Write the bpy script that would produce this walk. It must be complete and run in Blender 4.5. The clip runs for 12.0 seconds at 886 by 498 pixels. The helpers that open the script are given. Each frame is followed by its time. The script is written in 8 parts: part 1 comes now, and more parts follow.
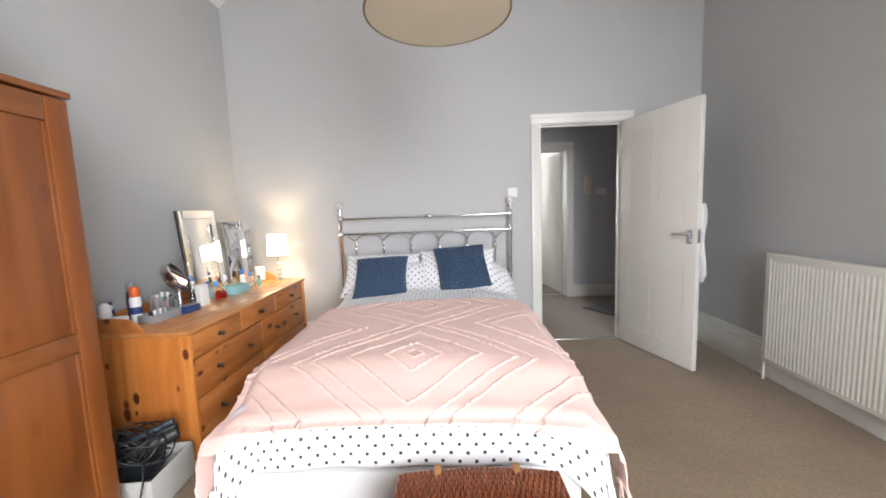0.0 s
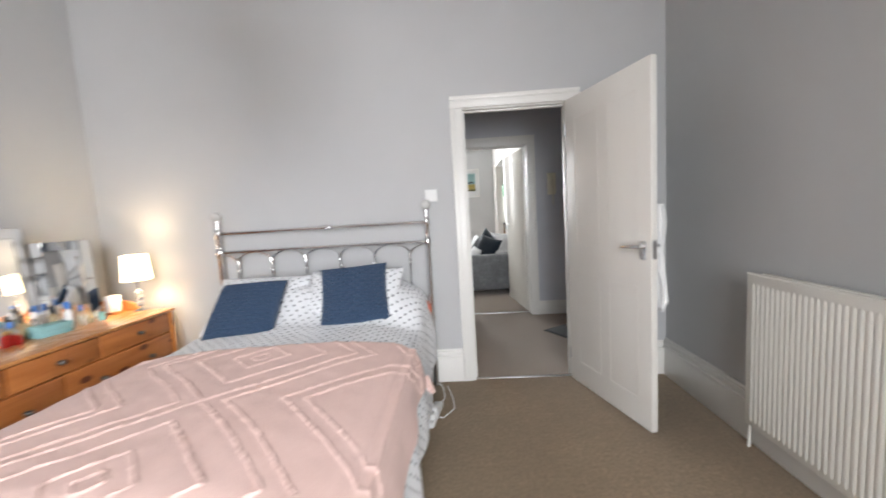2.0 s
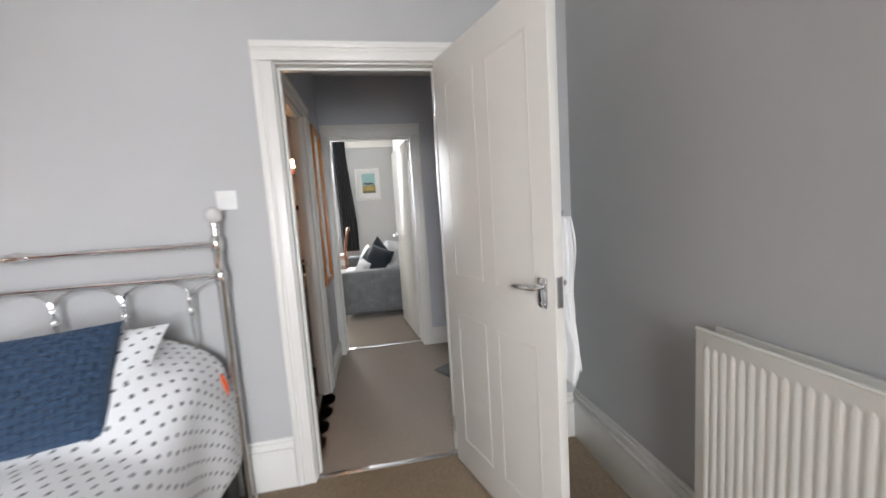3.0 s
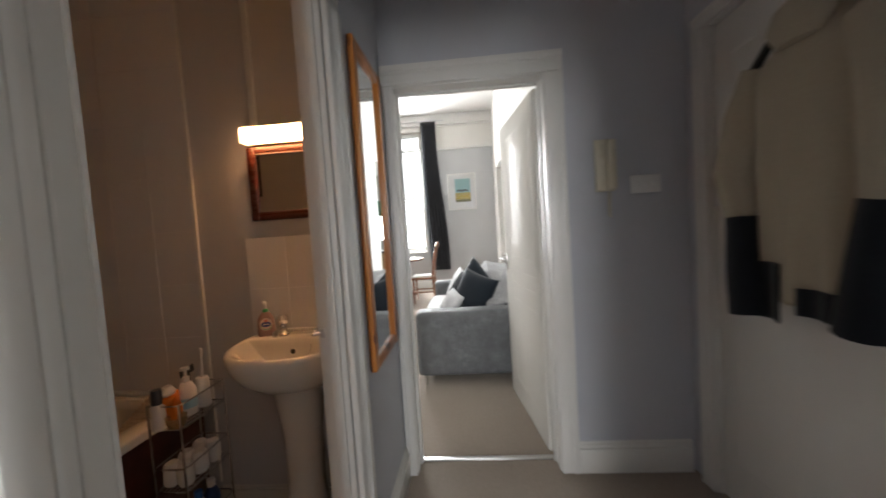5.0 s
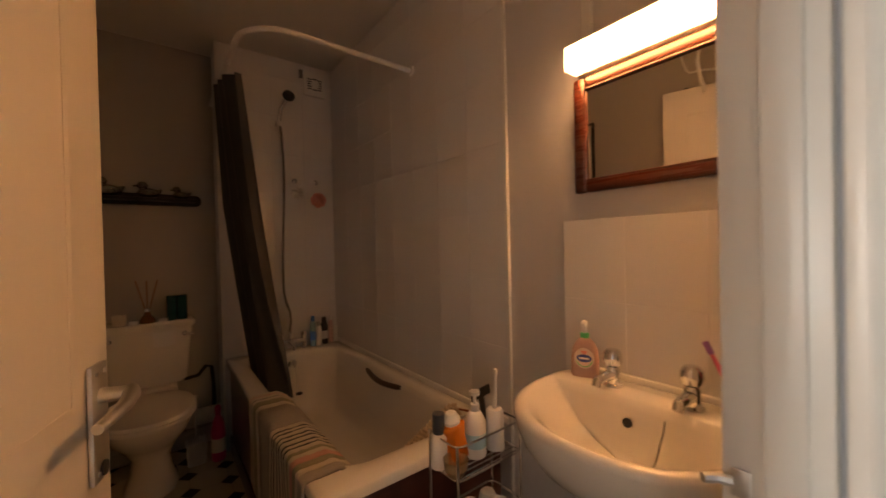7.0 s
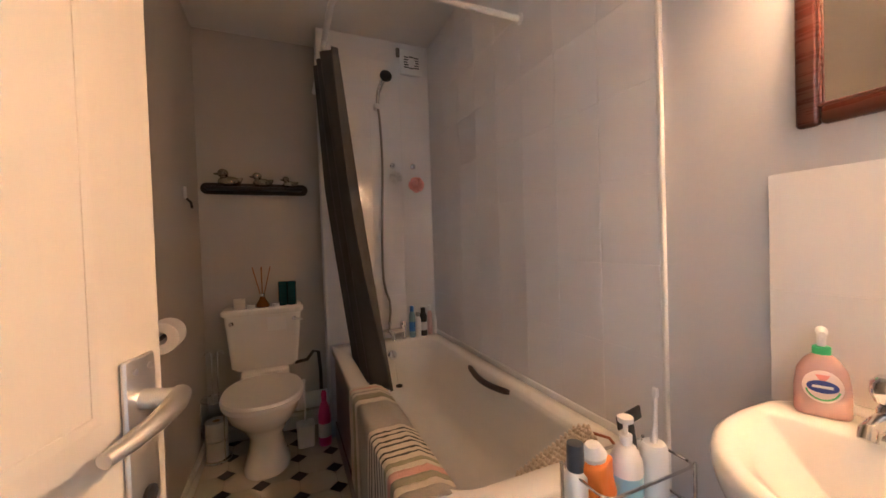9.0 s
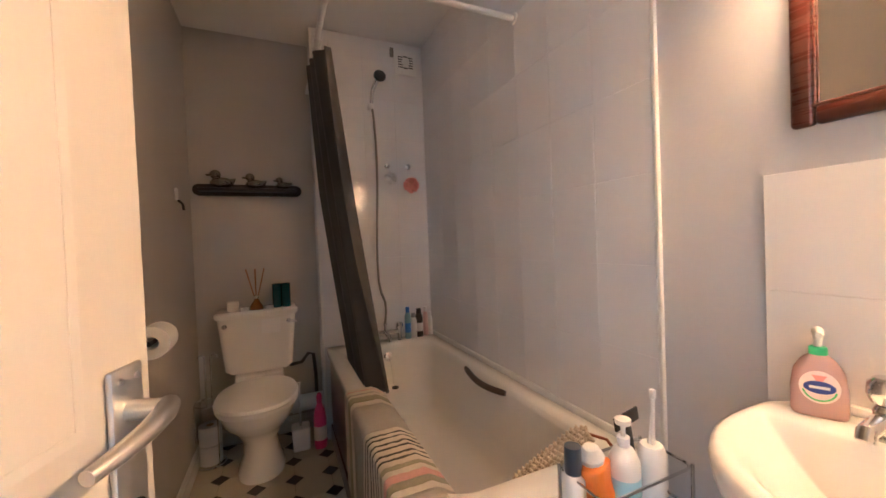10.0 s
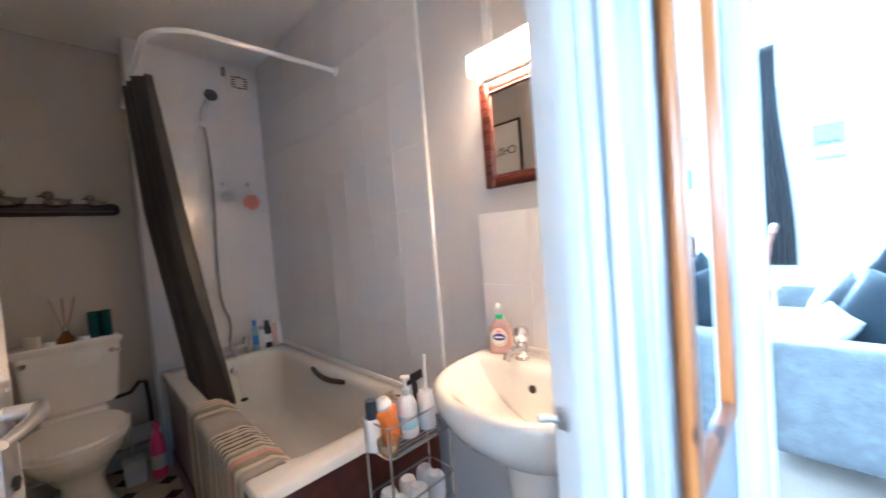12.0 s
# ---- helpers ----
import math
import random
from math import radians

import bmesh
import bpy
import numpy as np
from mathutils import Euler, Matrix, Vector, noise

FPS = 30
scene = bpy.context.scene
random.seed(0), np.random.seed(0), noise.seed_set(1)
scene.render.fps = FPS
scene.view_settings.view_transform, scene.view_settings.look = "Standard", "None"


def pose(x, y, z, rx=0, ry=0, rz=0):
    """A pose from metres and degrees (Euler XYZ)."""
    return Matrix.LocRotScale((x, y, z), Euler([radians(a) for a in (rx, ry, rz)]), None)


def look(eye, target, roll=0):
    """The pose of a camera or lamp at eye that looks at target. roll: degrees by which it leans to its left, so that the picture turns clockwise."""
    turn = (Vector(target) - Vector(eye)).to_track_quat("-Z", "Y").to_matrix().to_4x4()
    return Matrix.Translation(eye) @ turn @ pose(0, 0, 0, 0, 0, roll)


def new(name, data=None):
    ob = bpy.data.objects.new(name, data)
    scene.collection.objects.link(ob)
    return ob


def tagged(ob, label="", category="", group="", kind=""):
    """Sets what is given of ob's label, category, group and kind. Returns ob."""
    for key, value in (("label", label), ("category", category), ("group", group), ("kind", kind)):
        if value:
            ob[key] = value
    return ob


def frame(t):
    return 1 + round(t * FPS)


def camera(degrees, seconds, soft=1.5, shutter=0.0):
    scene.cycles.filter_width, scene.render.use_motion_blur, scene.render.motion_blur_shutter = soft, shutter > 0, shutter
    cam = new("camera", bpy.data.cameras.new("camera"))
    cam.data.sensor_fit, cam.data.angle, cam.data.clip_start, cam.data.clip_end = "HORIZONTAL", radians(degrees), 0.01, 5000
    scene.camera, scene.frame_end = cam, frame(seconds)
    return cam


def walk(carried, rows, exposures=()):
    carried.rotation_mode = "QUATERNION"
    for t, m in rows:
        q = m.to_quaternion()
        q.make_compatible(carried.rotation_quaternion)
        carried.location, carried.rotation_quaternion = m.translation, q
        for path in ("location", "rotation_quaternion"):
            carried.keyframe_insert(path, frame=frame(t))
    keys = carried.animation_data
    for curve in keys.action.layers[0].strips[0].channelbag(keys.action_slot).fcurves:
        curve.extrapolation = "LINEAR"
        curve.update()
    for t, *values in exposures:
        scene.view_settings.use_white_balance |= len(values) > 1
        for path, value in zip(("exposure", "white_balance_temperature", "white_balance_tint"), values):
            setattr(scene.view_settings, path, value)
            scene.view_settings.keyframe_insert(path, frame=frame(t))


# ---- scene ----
cam = camera(100.4, 12.0, soft=1.6, shutter=0.4)
PATH = [
    (0, (0.015, 0.067, 1.262), (-0.036, 2.055, 1.048), -2.1),
    (0.5, (0.145, 0.096, 1.239), (-0.13, 2.067, 1.049), -2.3),
    (1, (0.294, 0.205, 1.23), (-0.09, 2.16, 1.052), -2.6),
    (1.5, (0.507, 0.438, 1.236), (0.157, 2.399, 1.058), -3.0),
    (2, (0.77, 0.776, 1.258), (0.672, 2.765, 1.066), -3.4),
    (2.5, (1.023, 1.191, 1.271), (1.186, 3.174, 1.072), -3.6),
    (3, (1.219, 1.657, 1.288), (1.558, 3.616, 1.077), -3.7),
    (3.2, (1.261, 1.856, 1.282), (1.631, 3.812, 1.088), -3.6),
    (4.8, (1.22, 3.145, 1.286), (1.24, 5.14, 1.149), -3.8),
    (5, (1.178, 3.271, 1.271), (1.03, 5.263, 1.163), -3.7),
    (5.1, (1.152, 3.337, 1.268), (0.928, 5.321, 1.167), -3.5),
    (5.5, (1.095, 3.517, 1.277), (0.531, 5.434, 1.202), -3.6),
    (6, (1.002, 3.694, 1.27), (-0.003, 5.422, 1.224), -2.9),
    (6.5, (0.898, 3.823, 1.249), (-0.464, 5.287, 1.219), -2.0),
    (7, (0.821, 3.911, 1.217), (-0.763, 5.133, 1.199), -1.3),
    (7.5, (0.762, 3.966, 1.184), (-0.989, 4.933, 1.16), -1.1),
    (7.7, (0.739, 3.963, 1.178), (-1.05, 4.857, 1.148), -0.7),
    (9.5, (0.557, 3.997, 1.169), (-1.283, 4.778, 1.131), -1.9),
    (10, (0.571, 3.994, 1.174), (-1.259, 4.801, 1.134), -2.2),
    (10.5, (0.598, 3.983, 1.176), (-1.203, 4.851, 1.132), -2.6),
    (11, (0.657, 3.972, 1.184), (-1.093, 4.938, 1.137), -3.2),
    (11.5, (0.789, 3.98, 1.204), (-0.872, 5.093, 1.152), -3.5),
    (12, (0.947, 3.937, 1.224), (-0.477, 5.338, 1.15), -4.6),
]
EXPOSURES = [
    (0.0, 0.0, 6400, 10), (3.2, 0.0, 6350, 10), (4.6, 0.05, 6500, 10), (5.2, -0.15, 6500, 10), (6.0, -0.25, 6500, 12), (6.5, 0.08, 7000, 14),
    (7.0, 0.78, 7900, 14), (7.7, 1.65, 6000, 10), (9.3, 2.45, 5050, 2), (10.5, 2.65, 4750, 0), (11.5, 2.7, 4450, -2), (12.0, 2.6, 4100, -4),
]
walk(cam, [(t, look(eye, target, roll)) for t, eye, target, roll in PATH], EXPOSURES)

# ---- daylight ----
world = bpy.data.worlds.new("sky")
scene.world = world
world.use_nodes = True
sky = world.node_tree.nodes.new("ShaderNodeTexSky")
sky.sky_type, sky.sun_disc = "NISHITA", False
sky.sun_elevation, sky.sun_rotation = radians(42), radians(200)
world.node_tree.nodes["Background"].inputs[1].default_value = 0.12
world.node_tree.links.new(sky.outputs[0], world.node_tree.nodes["Background"].inputs[0])
sun = new("sun", bpy.data.lights.new("sun", "SUN"))
sun.data.energy, sun.data.angle, sun.data.color = 0.8, radians(12), (1, 0.96, 0.9)
sun.matrix_world = look((6, 14, 12), (3, 9, 0))


def window_light(name, at, target, w, h, watts, color, spread=180):
    ob = new(name, bpy.data.lights.new(name, "AREA"))
    ob.data.shape, ob.data.size, ob.data.size_y = "RECTANGLE", w, h
    ob.data.energy, ob.data.color, ob.data.spread = watts, color, radians(spread)
    ob.matrix_world = look(at, target)
    return ob


window_light("bedroom_window_light", (1.0, -1.62, 1.66), (-1.2, 1.5, -0.1), 1.6, 2.2, 165, (0.97, 0.985, 1.0), 150)
window_light("living_window_light", (-0.5, 11.2, 2.1), (0.5, 5, 0.4), 1.5, 2.5, 330, (0.95, 0.98, 1.0))
window_light("kitchen_window_light", (2.45, 11.15, 1.5), (2.2, 8, 1.0), 0.9, 0.8, 34, (0.95, 0.98, 1.0))

# ---- materials ----
MATS = {}


def node_mat(name):
    m = bpy.data.materials.new(name)
    m.use_nodes = True
    return m, m.node_tree.nodes, m.node_tree.links, m.node_tree.nodes["Principled BSDF"]


def math_node(nd, lk, op, a, b=None, c=None):
    n = nd.new("ShaderNodeMath")
    n.operation = op
    for i, v in enumerate((a, b, c)):
        if v is None:
            continue
        if isinstance(v, (int, float)):
            n.inputs[i].default_value = v
        else:
            lk.new(v, n.inputs[i])
    return n.outputs[0]


def mix_color(nd, lk, fac, a, b, blend="MIX"):
    n = nd.new("ShaderNodeMix")
    n.data_type, n.blend_type = "RGBA", blend
    for i, v in ((0, fac), (6, a), (7, b)):
        if hasattr(v, "is_linked"):
            lk.new(v, n.inputs[i])
        elif i == 0:
            n.inputs[0].default_value = v
        else:
            n.inputs[i].default_value = (*v, 1)
    return n.outputs[2]


def noise_node(nd, lk, scale, detail=4, rough=0.55, vec=None, dist=0.0):
    n = nd.new("ShaderNodeTexNoise")
    n.inputs["Scale"].default_value, n.inputs["Detail"].default_value = scale, detail
    n.inputs["Roughness"].default_value, n.inputs["Distortion"].default_value = rough, dist
    if vec is not None:
        lk.new(vec, n.inputs["Vector"])
    return n.outputs["Fac"]


def object_coords(nd, lk, scale=(1, 1, 1), rot=(0, 0, 0)):
    tc, mp = nd.new("ShaderNodeTexCoord"), nd.new("ShaderNodeMapping")
    mp.inputs["Scale"].default_value, mp.inputs["Rotation"].default_value = scale, rot
    lk.new(tc.outputs["Object"], mp.inputs["Vector"])
    return mp.outputs[0]


def add_bump(nd, lk, bsdf, height, strength, distance):
    n = nd.new("ShaderNodeBump")
    n.inputs["Strength"].default_value, n.inputs["Distance"].default_value = strength, distance
    lk.new(height, n.inputs["Height"])
    lk.new(n.outputs[0], bsdf.inputs["Normal"])


def surface(name, base, rough=0.5, metal=0.0, big=(3.0, 0.06), fine=(120.0, 0.05), bump=(0.15, 0.001), gloss=0.08, sheen=0.0, coat=0.0, stretch=(1, 1, 1)):
    """A plain surface with stains at a large scale and grain at a small one."""
    if name in MATS:
        return MATS[name]
    m, nd, lk, bsdf = node_mat(name)
    vec = object_coords(nd, lk, stretch)
    n1, n2 = noise_node(nd, lk, big[0], 5, 0.6, vec), noise_node(nd, lk, fine[0], 3, 0.6, vec)
    dark, light = tuple(c * (1 - 2 * big[1]) for c in base), tuple(min(1, c * (1 + 1.2 * big[1])) for c in base)
    col = mix_color(nd, lk, n1, dark, light)
    f2 = math_node(nd, lk, "MULTIPLY", n2, fine[1] * 4)
    col = mix_color(nd, lk, f2, col, tuple(c * 0.55 for c in base))
    lk.new(col, bsdf.inputs["Base Color"])
    r = math_node(nd, lk, "MULTIPLY_ADD", n1, gloss * 2, rough - gloss)
    lk.new(r, bsdf.inputs["Roughness"])
    bsdf.inputs["Metallic"].default_value = metal
    bsdf.inputs["Sheen Weight"].default_value = sheen
    bsdf.inputs["Coat Weight"].default_value = coat
    if bump:
        add_bump(nd, lk, bsdf, n2, bump[0], bump[1])
    MATS[name] = m
    return m


def wood(name, light, dark, axis=2, rough=0.42, ring=9.0, knots=0.0, vary=0.0, coat=0.15):
    """Boards with long grain along one axis, and knots where asked."""
    m, nd, lk, bsdf = node_mat(name)
    sc = [1.0, 1.0, 1.0]
    sc[axis] = 0.09
    vec = object_coords(nd, lk, tuple(sc))
    low = noise_node(nd, lk, 3.2, 3, 0.5, vec)
    w = math_node(nd, lk, "SINE", math_node(nd, lk, "MULTIPLY", low, ring * 9))
    band = math_node(nd, lk, "MULTIPLY_ADD", w, 0.5, 0.5)
    sc2 = [1.0, 1.0, 1.0]
    sc2[axis] = 0.03
    fib = noise_node(nd, lk, 150, 3, 0.6, object_coords(nd, lk, tuple(sc2)))
    fac = math_node(nd, lk, "ADD", math_node(nd, lk, "MULTIPLY", band, 0.55), math_node(nd, lk, "MULTIPLY", fib, 0.5))
    col = mix_color(nd, lk, fac, light, dark)
    if vary:
        inf = nd.new("ShaderNodeObjectInfo")
        col = mix_color(nd, lk, math_node(nd, lk, "MULTIPLY", inf.outputs["Random"], vary), col, dark)
    if knots:
        sc3 = [1.0, 1.0, 1.0]
        sc3[axis] = 0.55
        vor = nd.new("ShaderNodeTexVoronoi")
        vor.inputs["Scale"].default_value = 14.0
        kv = object_coords(nd, lk, tuple(sc3), (0.3, 0.2, 0.5))
        lk.new(kv, vor.inputs["Vector"])
        sel = nd.new("ShaderNodeSeparateColor")
        lk.new(vor.outputs["Color"], sel.inputs[0])
        big = math_node(nd, lk, "MULTIPLY_ADD", sel.outputs[0], 0.50, -0.17)
        k = nd.new("ShaderNodeMapRange")
        lk.new(math_node(nd, lk, "SUBTRACT", big, vor.outputs["Distance"]), k.inputs["Value"])
        k.inputs["From Min"].default_value, k.inputs["From Max"].default_value = -0.05, 0.03
        col = mix_color(nd, lk, math_node(nd, lk, "MULTIPLY", k.outputs[0], knots), col, (0.11, 0.022, 0.008))
    lk.new(col, bsdf.inputs["Base Color"])
    lk.new(math_node(nd, lk, "MULTIPLY_ADD", fib, 0.16, rough - 0.08), bsdf.inputs["Roughness"])
    bsdf.inputs["Coat Weight"].default_value, bsdf.inputs["Coat Roughness"].default_value = coat, 0.3
    add_bump(nd, lk, bsdf, fac, 0.12, 0.001)
    MATS[name] = m
    return m


def plain(name, base, rough=0.4, metal=0.0, trans=0.0, ior=1.45, alpha=None):
    if name in MATS:
        return MATS[name]
    m, nd, lk, bsdf = node_mat(name)
    bsdf.inputs["Base Color"].default_value = (*base, 1)
    bsdf.inputs["Roughness"].default_value, bsdf.inputs["Metallic"].default_value = rough, metal
    bsdf.inputs["Transmission Weight"].default_value, bsdf.inputs["IOR"].default_value = trans, ior
    MATS[name] = m
    return m


def glowing(name, color, strength, base=(0.9, 0.88, 0.82)):
    m, nd, lk, bsdf = node_mat(name)
    bsdf.inputs["Base Color"].default_value = (*base, 1)
    bsdf.inputs["Emission Color"].default_value = (*color, 1)
    bsdf.inputs["Emission Strength"].default_value = strength
    MATS[name] = m
    return m


def dotted_cloth():
    """White cotton with staggered charcoal dots, laid out by the cloth's own coordinates."""
    m, nd, lk, bsdf = node_mat("dotted_cotton")
    uv, sep = nd.new("ShaderNodeUVMap"), nd.new("ShaderNodeSeparateXYZ")
    uv.uv_map = "UVMap"
    lk.new(uv.outputs[0], sep.inputs[0])
    a = math_node(nd, lk, "MULTIPLY", math_node(nd, lk, "ADD", sep.outputs[0], sep.outputs[1]), 1 / 0.056)
    b = math_node(nd, lk, "MULTIPLY", math_node(nd, lk, "SUBTRACT", sep.outputs[0], sep.outputs[1]), 1 / 0.056)
    da = math_node(nd, lk, "SUBTRACT", math_node(nd, lk, "FRACT", a), 0.5)
    db = math_node(nd, lk, "SUBTRACT", math_node(nd, lk, "FRACT", b), 0.5)
    d = math_node(nd, lk, "SQRT", math_node(nd, lk, "ADD", math_node(nd, lk, "MULTIPLY", da, da), math_node(nd, lk, "MULTIPLY", db, db)))
    wob = noise_node(nd, lk, 60, 2, 0.5)
    dot = math_node(nd, lk, "LESS_THAN", d, math_node(nd, lk, "MULTIPLY_ADD", wob, 0.05, 0.135))
    weave = noise_node(nd, lk, 400, 2, 0.5)
    col = mix_color(nd, lk, weave, (0.78, 0.79, 0.82), (0.86, 0.87, 0.89))
    lk.new(mix_color(nd, lk, dot, col, (0.055, 0.058, 0.08)), bsdf.inputs["Base Color"])
    bsdf.inputs["Roughness"].default_value, bsdf.inputs["Sheen Weight"].default_value = 0.85, 0.1
    add_bump(nd, lk, bsdf, noise_node(nd, lk, 14, 4, 0.6), 0.35, 0.012)
    return m


def speckled(name, c1, c2, c3, scale, bump=(0.5, 0.004), rough=0.95, blot=(1.2, 0.25)):
    """Pile or woven fibre: three yarn colours mixed at a small scale, worn patches at a large one."""
    m, nd, lk, bsdf = node_mat(name)
    vec = object_coords(nd, lk)
    n1, n2 = noise_node(nd, lk, scale, 4, 0.7, vec), noise_node(nd, lk, scale * 0.35, 3, 0.6, vec)
    n3 = noise_node(nd, lk, blot[0], 4, 0.6, vec)
    r = nd.new("ShaderNodeMapRange")
    lk.new(n1, r.inputs["Value"])
    r.inputs["From Min"].default_value, r.inputs["From Max"].default_value = 0.3, 0.7
    col = mix_color(nd, lk, r.outputs[0], c1, c2)
    col = mix_color(nd, lk, math_node(nd, lk, "MULTIPLY", n2, 0.6), col, c3)
    col = mix_color(nd, lk, math_node(nd, lk, "MULTIPLY", n3, blot[1] * 2), col, tuple(c * 0.72 for c in c1))
    lk.new(col, bsdf.inputs["Base Color"])
    bsdf.inputs["Roughness"].default_value, bsdf.inputs["Sheen Weight"].default_value = rough, 0.15
    bsdf.inputs["Specular IOR Level"].default_value = 0.1
    add_bump(nd, lk, bsdf, n1, bump[0], bump[1])
    MATS[name] = m
    return m


GREY_WALL = surface("grey_wall_paint", (0.475, 0.48, 0.485), 0.75, big=(1.1, 0.04), fine=(260, 0.012), bump=(0.12, 0.0008), gloss=0.04)
HALL_WALL = surface("blue_grey_wall_paint", (0.53, 0.545, 0.59), 0.55, big=(1.3, 0.025), fine=(200, 0.012), bump=(0.2, 0.001), gloss=0.04)
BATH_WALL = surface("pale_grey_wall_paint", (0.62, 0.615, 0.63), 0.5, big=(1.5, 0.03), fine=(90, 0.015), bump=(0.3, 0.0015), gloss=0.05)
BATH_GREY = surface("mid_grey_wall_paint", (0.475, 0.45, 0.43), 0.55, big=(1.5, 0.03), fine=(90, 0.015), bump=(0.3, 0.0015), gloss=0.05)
WHITE_WALL = surface("off_white_wall_paint", (0.74, 0.72, 0.68), 0.7, big=(1.3, 0.02), fine=(220, 0.01), bump=(0.15, 0.001), gloss=0.04)
CEIL = surface("white_ceiling_paint", (0.76, 0.75, 0.73), 0.8, big=(1.0, 0.02), fine=(120, 0.015), bump=(0.2, 0.001), gloss=0.04)
GLOSS = surface("white_gloss_paint", (0.76, 0.75, 0.72), 0.3, big=(4, 0.02), fine=(160, 0.012), bump=(0.08, 0.0008), gloss=0.06, stretch=(1, 1, 0.15))
DOORW = surface("white_door_paint", (0.74, 0.72, 0.68), 0.36, big=(3, 0.02), fine=(140, 0.02), bump=(0.15, 0.0008), gloss=0.06, stretch=(1, 1, 0.06))
GLOSSD = surface("high_gloss_door_paint", (0.70, 0.68, 0.64), 0.11, big=(3, 0.02), fine=(90, 0.01), bump=(0.06, 0.0006), gloss=0.02, stretch=(1, 1, 0.08))
GLOSSD.node_tree.nodes["Principled BSDF"].inputs["Specular IOR Level"].default_value = 0.002
CARPET = speckled("beige_carpet_pile", (0.215, 0.157, 0.10), (0.45, 0.34, 0.225), (0.18, 0.127, 0.077), 52, blot=(1.6, 0.5))
HALL_CARPET = speckled("taupe_carpet_pile", (0.33, 0.27, 0.225), (0.44, 0.37, 0.31), (0.24, 0.195, 0.16), 120, blot=(1.8, 0.25))
PINE = wood("varnished_pine", (0.66, 0.26, 0.06), (0.42, 0.125, 0.022), 2, 0.36, 7, 1.0)
PINE_Y = wood("varnished_pine_along", (0.60, 0.24, 0.07), (0.35, 0.11, 0.024), 1, 0.34, 7, 1.0, vary=0.25)
PINE_TOP = wood("varnished_pine_top", (0.58, 0.27, 0.095), (0.42, 0.16, 0.042), 1, 0.27, 6, 0.2, coat=0.4)
CABINET_PINE = wood("honey_pine", (0.27, 0.088, 0.021), (0.165, 0.047, 0.010), 2, 0.32, 5, 0.3, coat=0.3)
CABINET_PINE_Y = wood("honey_pine_along", (0.25, 0.085, 0.02), (0.16, 0.05, 0.011), 1, 0.32, 6, 0.3, coat=0.3)
MAHOGANY = wood("red_brown_mahogany", (0.10, 0.022, 0.011), (0.045, 0.010, 0.006), 0, 0.28, 5, coat=0.5)
PANEL_WOOD = wood("dark_red_panel_wood", (0.11, 0.03, 0.02), (0.05, 0.014, 0.01), 0, 0.35, 5, coat=0.3)
CHAIR_WOOD = wood("red_brown_chair_wood", (0.30, 0.11, 0.04), (0.17, 0.055, 0.02), 2, 0.35, 5, coat=0.3)
CHROME = surface("polished_chrome", (0.78, 0.78, 0.79), 0.12, 1.0, big=(8, 0.03), fine=(90, 0.02), bump=None, gloss=0.05)
STEEL = surface("brushed_steel", (0.62, 0.62, 0.63), 0.3, 1.0, big=(10, 0.05), fine=(200, 0.03), bump=(0.05, 0.0005))
MIRROR = plain("mirror_glass", (0.92, 0.93, 0.93), 0.01, 1.0)
GLASS = plain("clear_glass", (1, 1, 1), 0.02, 0, 1.0)
BLACK = surface("matt_black_plastic", (0.02, 0.02, 0.022), 0.5, fine=(150, 0.05))
WHITE_PL = surface("white_plastic", (0.78, 0.78, 0.77), 0.35, big=(6, 0.02), fine=(120, 0.01), bump=None)
CREAM_PL = surface("cream_plastic", (0.70, 0.66, 0.53), 0.35, big=(6, 0.03), fine=(120, 0.01), bump=None)
CERAMIC = surface("white_glazed_ceramic", (0.80, 0.79, 0.76), 0.08, big=(4, 0.015), fine=(50, 0.006), bump=None, gloss=0.03, coat=0.5)
ACRYLIC = surface("white_bath_acrylic", (0.78, 0.77, 0.74), 0.16, big=(4, 0.02), fine=(50, 0.006), bump=None, gloss=0.05)
TILE = surface("white_wall_tile_glaze", (0.80, 0.795, 0.80), 0.16, big=(2.5, 0.02), fine=(70, 0.008), bump=(0.1, 0.0012), gloss=0.05)
GROUT = surface("pale_grout", (0.82, 0.81, 0.80), 0.7, fine=(180, 0.03))
RAD = surface("white_radiator_enamel", (0.76, 0.75, 0.70), 0.32, big=(3, 0.02), fine=(80, 0.01), bump=None)
DOTS = dotted_cloth()
PINK = speckled("blush_pink_cotton", (0.79, 0.56, 0.505), (0.85, 0.63, 0.57), (0.74, 0.51, 0.455), 170, bump=(0.35, 0.003), blot=(3.0, 0.08))
NAVY = speckled("navy_blue_weave", (0.035, 0.066, 0.122), (0.058, 0.10, 0.172), (0.028, 0.05, 0.092), 220, bump=(0.3, 0.002), rough=0.75, blot=(6, 0.1))
GREY_PLUSH = speckled("silver_grey_crushed_plush", (0.15, 0.154, 0.162), (0.30, 0.305, 0.315), (0.11, 0.114, 0.12), 24, bump=(0.9, 0.01), rough=0.55, blot=(9, 0.75))
WHITE_CLOTH = speckled("white_cotton", (0.74, 0.74, 0.74), (0.82, 0.82, 0.82), (0.70, 0.70, 0.70), 200, bump=(0.3, 0.002), blot=(4, 0.03))
FUR = speckled("grey_faux_fur", (0.36, 0.36, 0.37), (0.62, 0.62, 0.63), (0.25, 0.25, 0.26), 60, bump=(0.8, 0.012), blot=(8, 0.3))
BLACK_CLOTH = speckled("black_velvet", (0.007, 0.009, 0.012), (0.016, 0.02, 0.027), (0.005, 0.006, 0.008), 140, rough=0.7, blot=(6, 0.2))
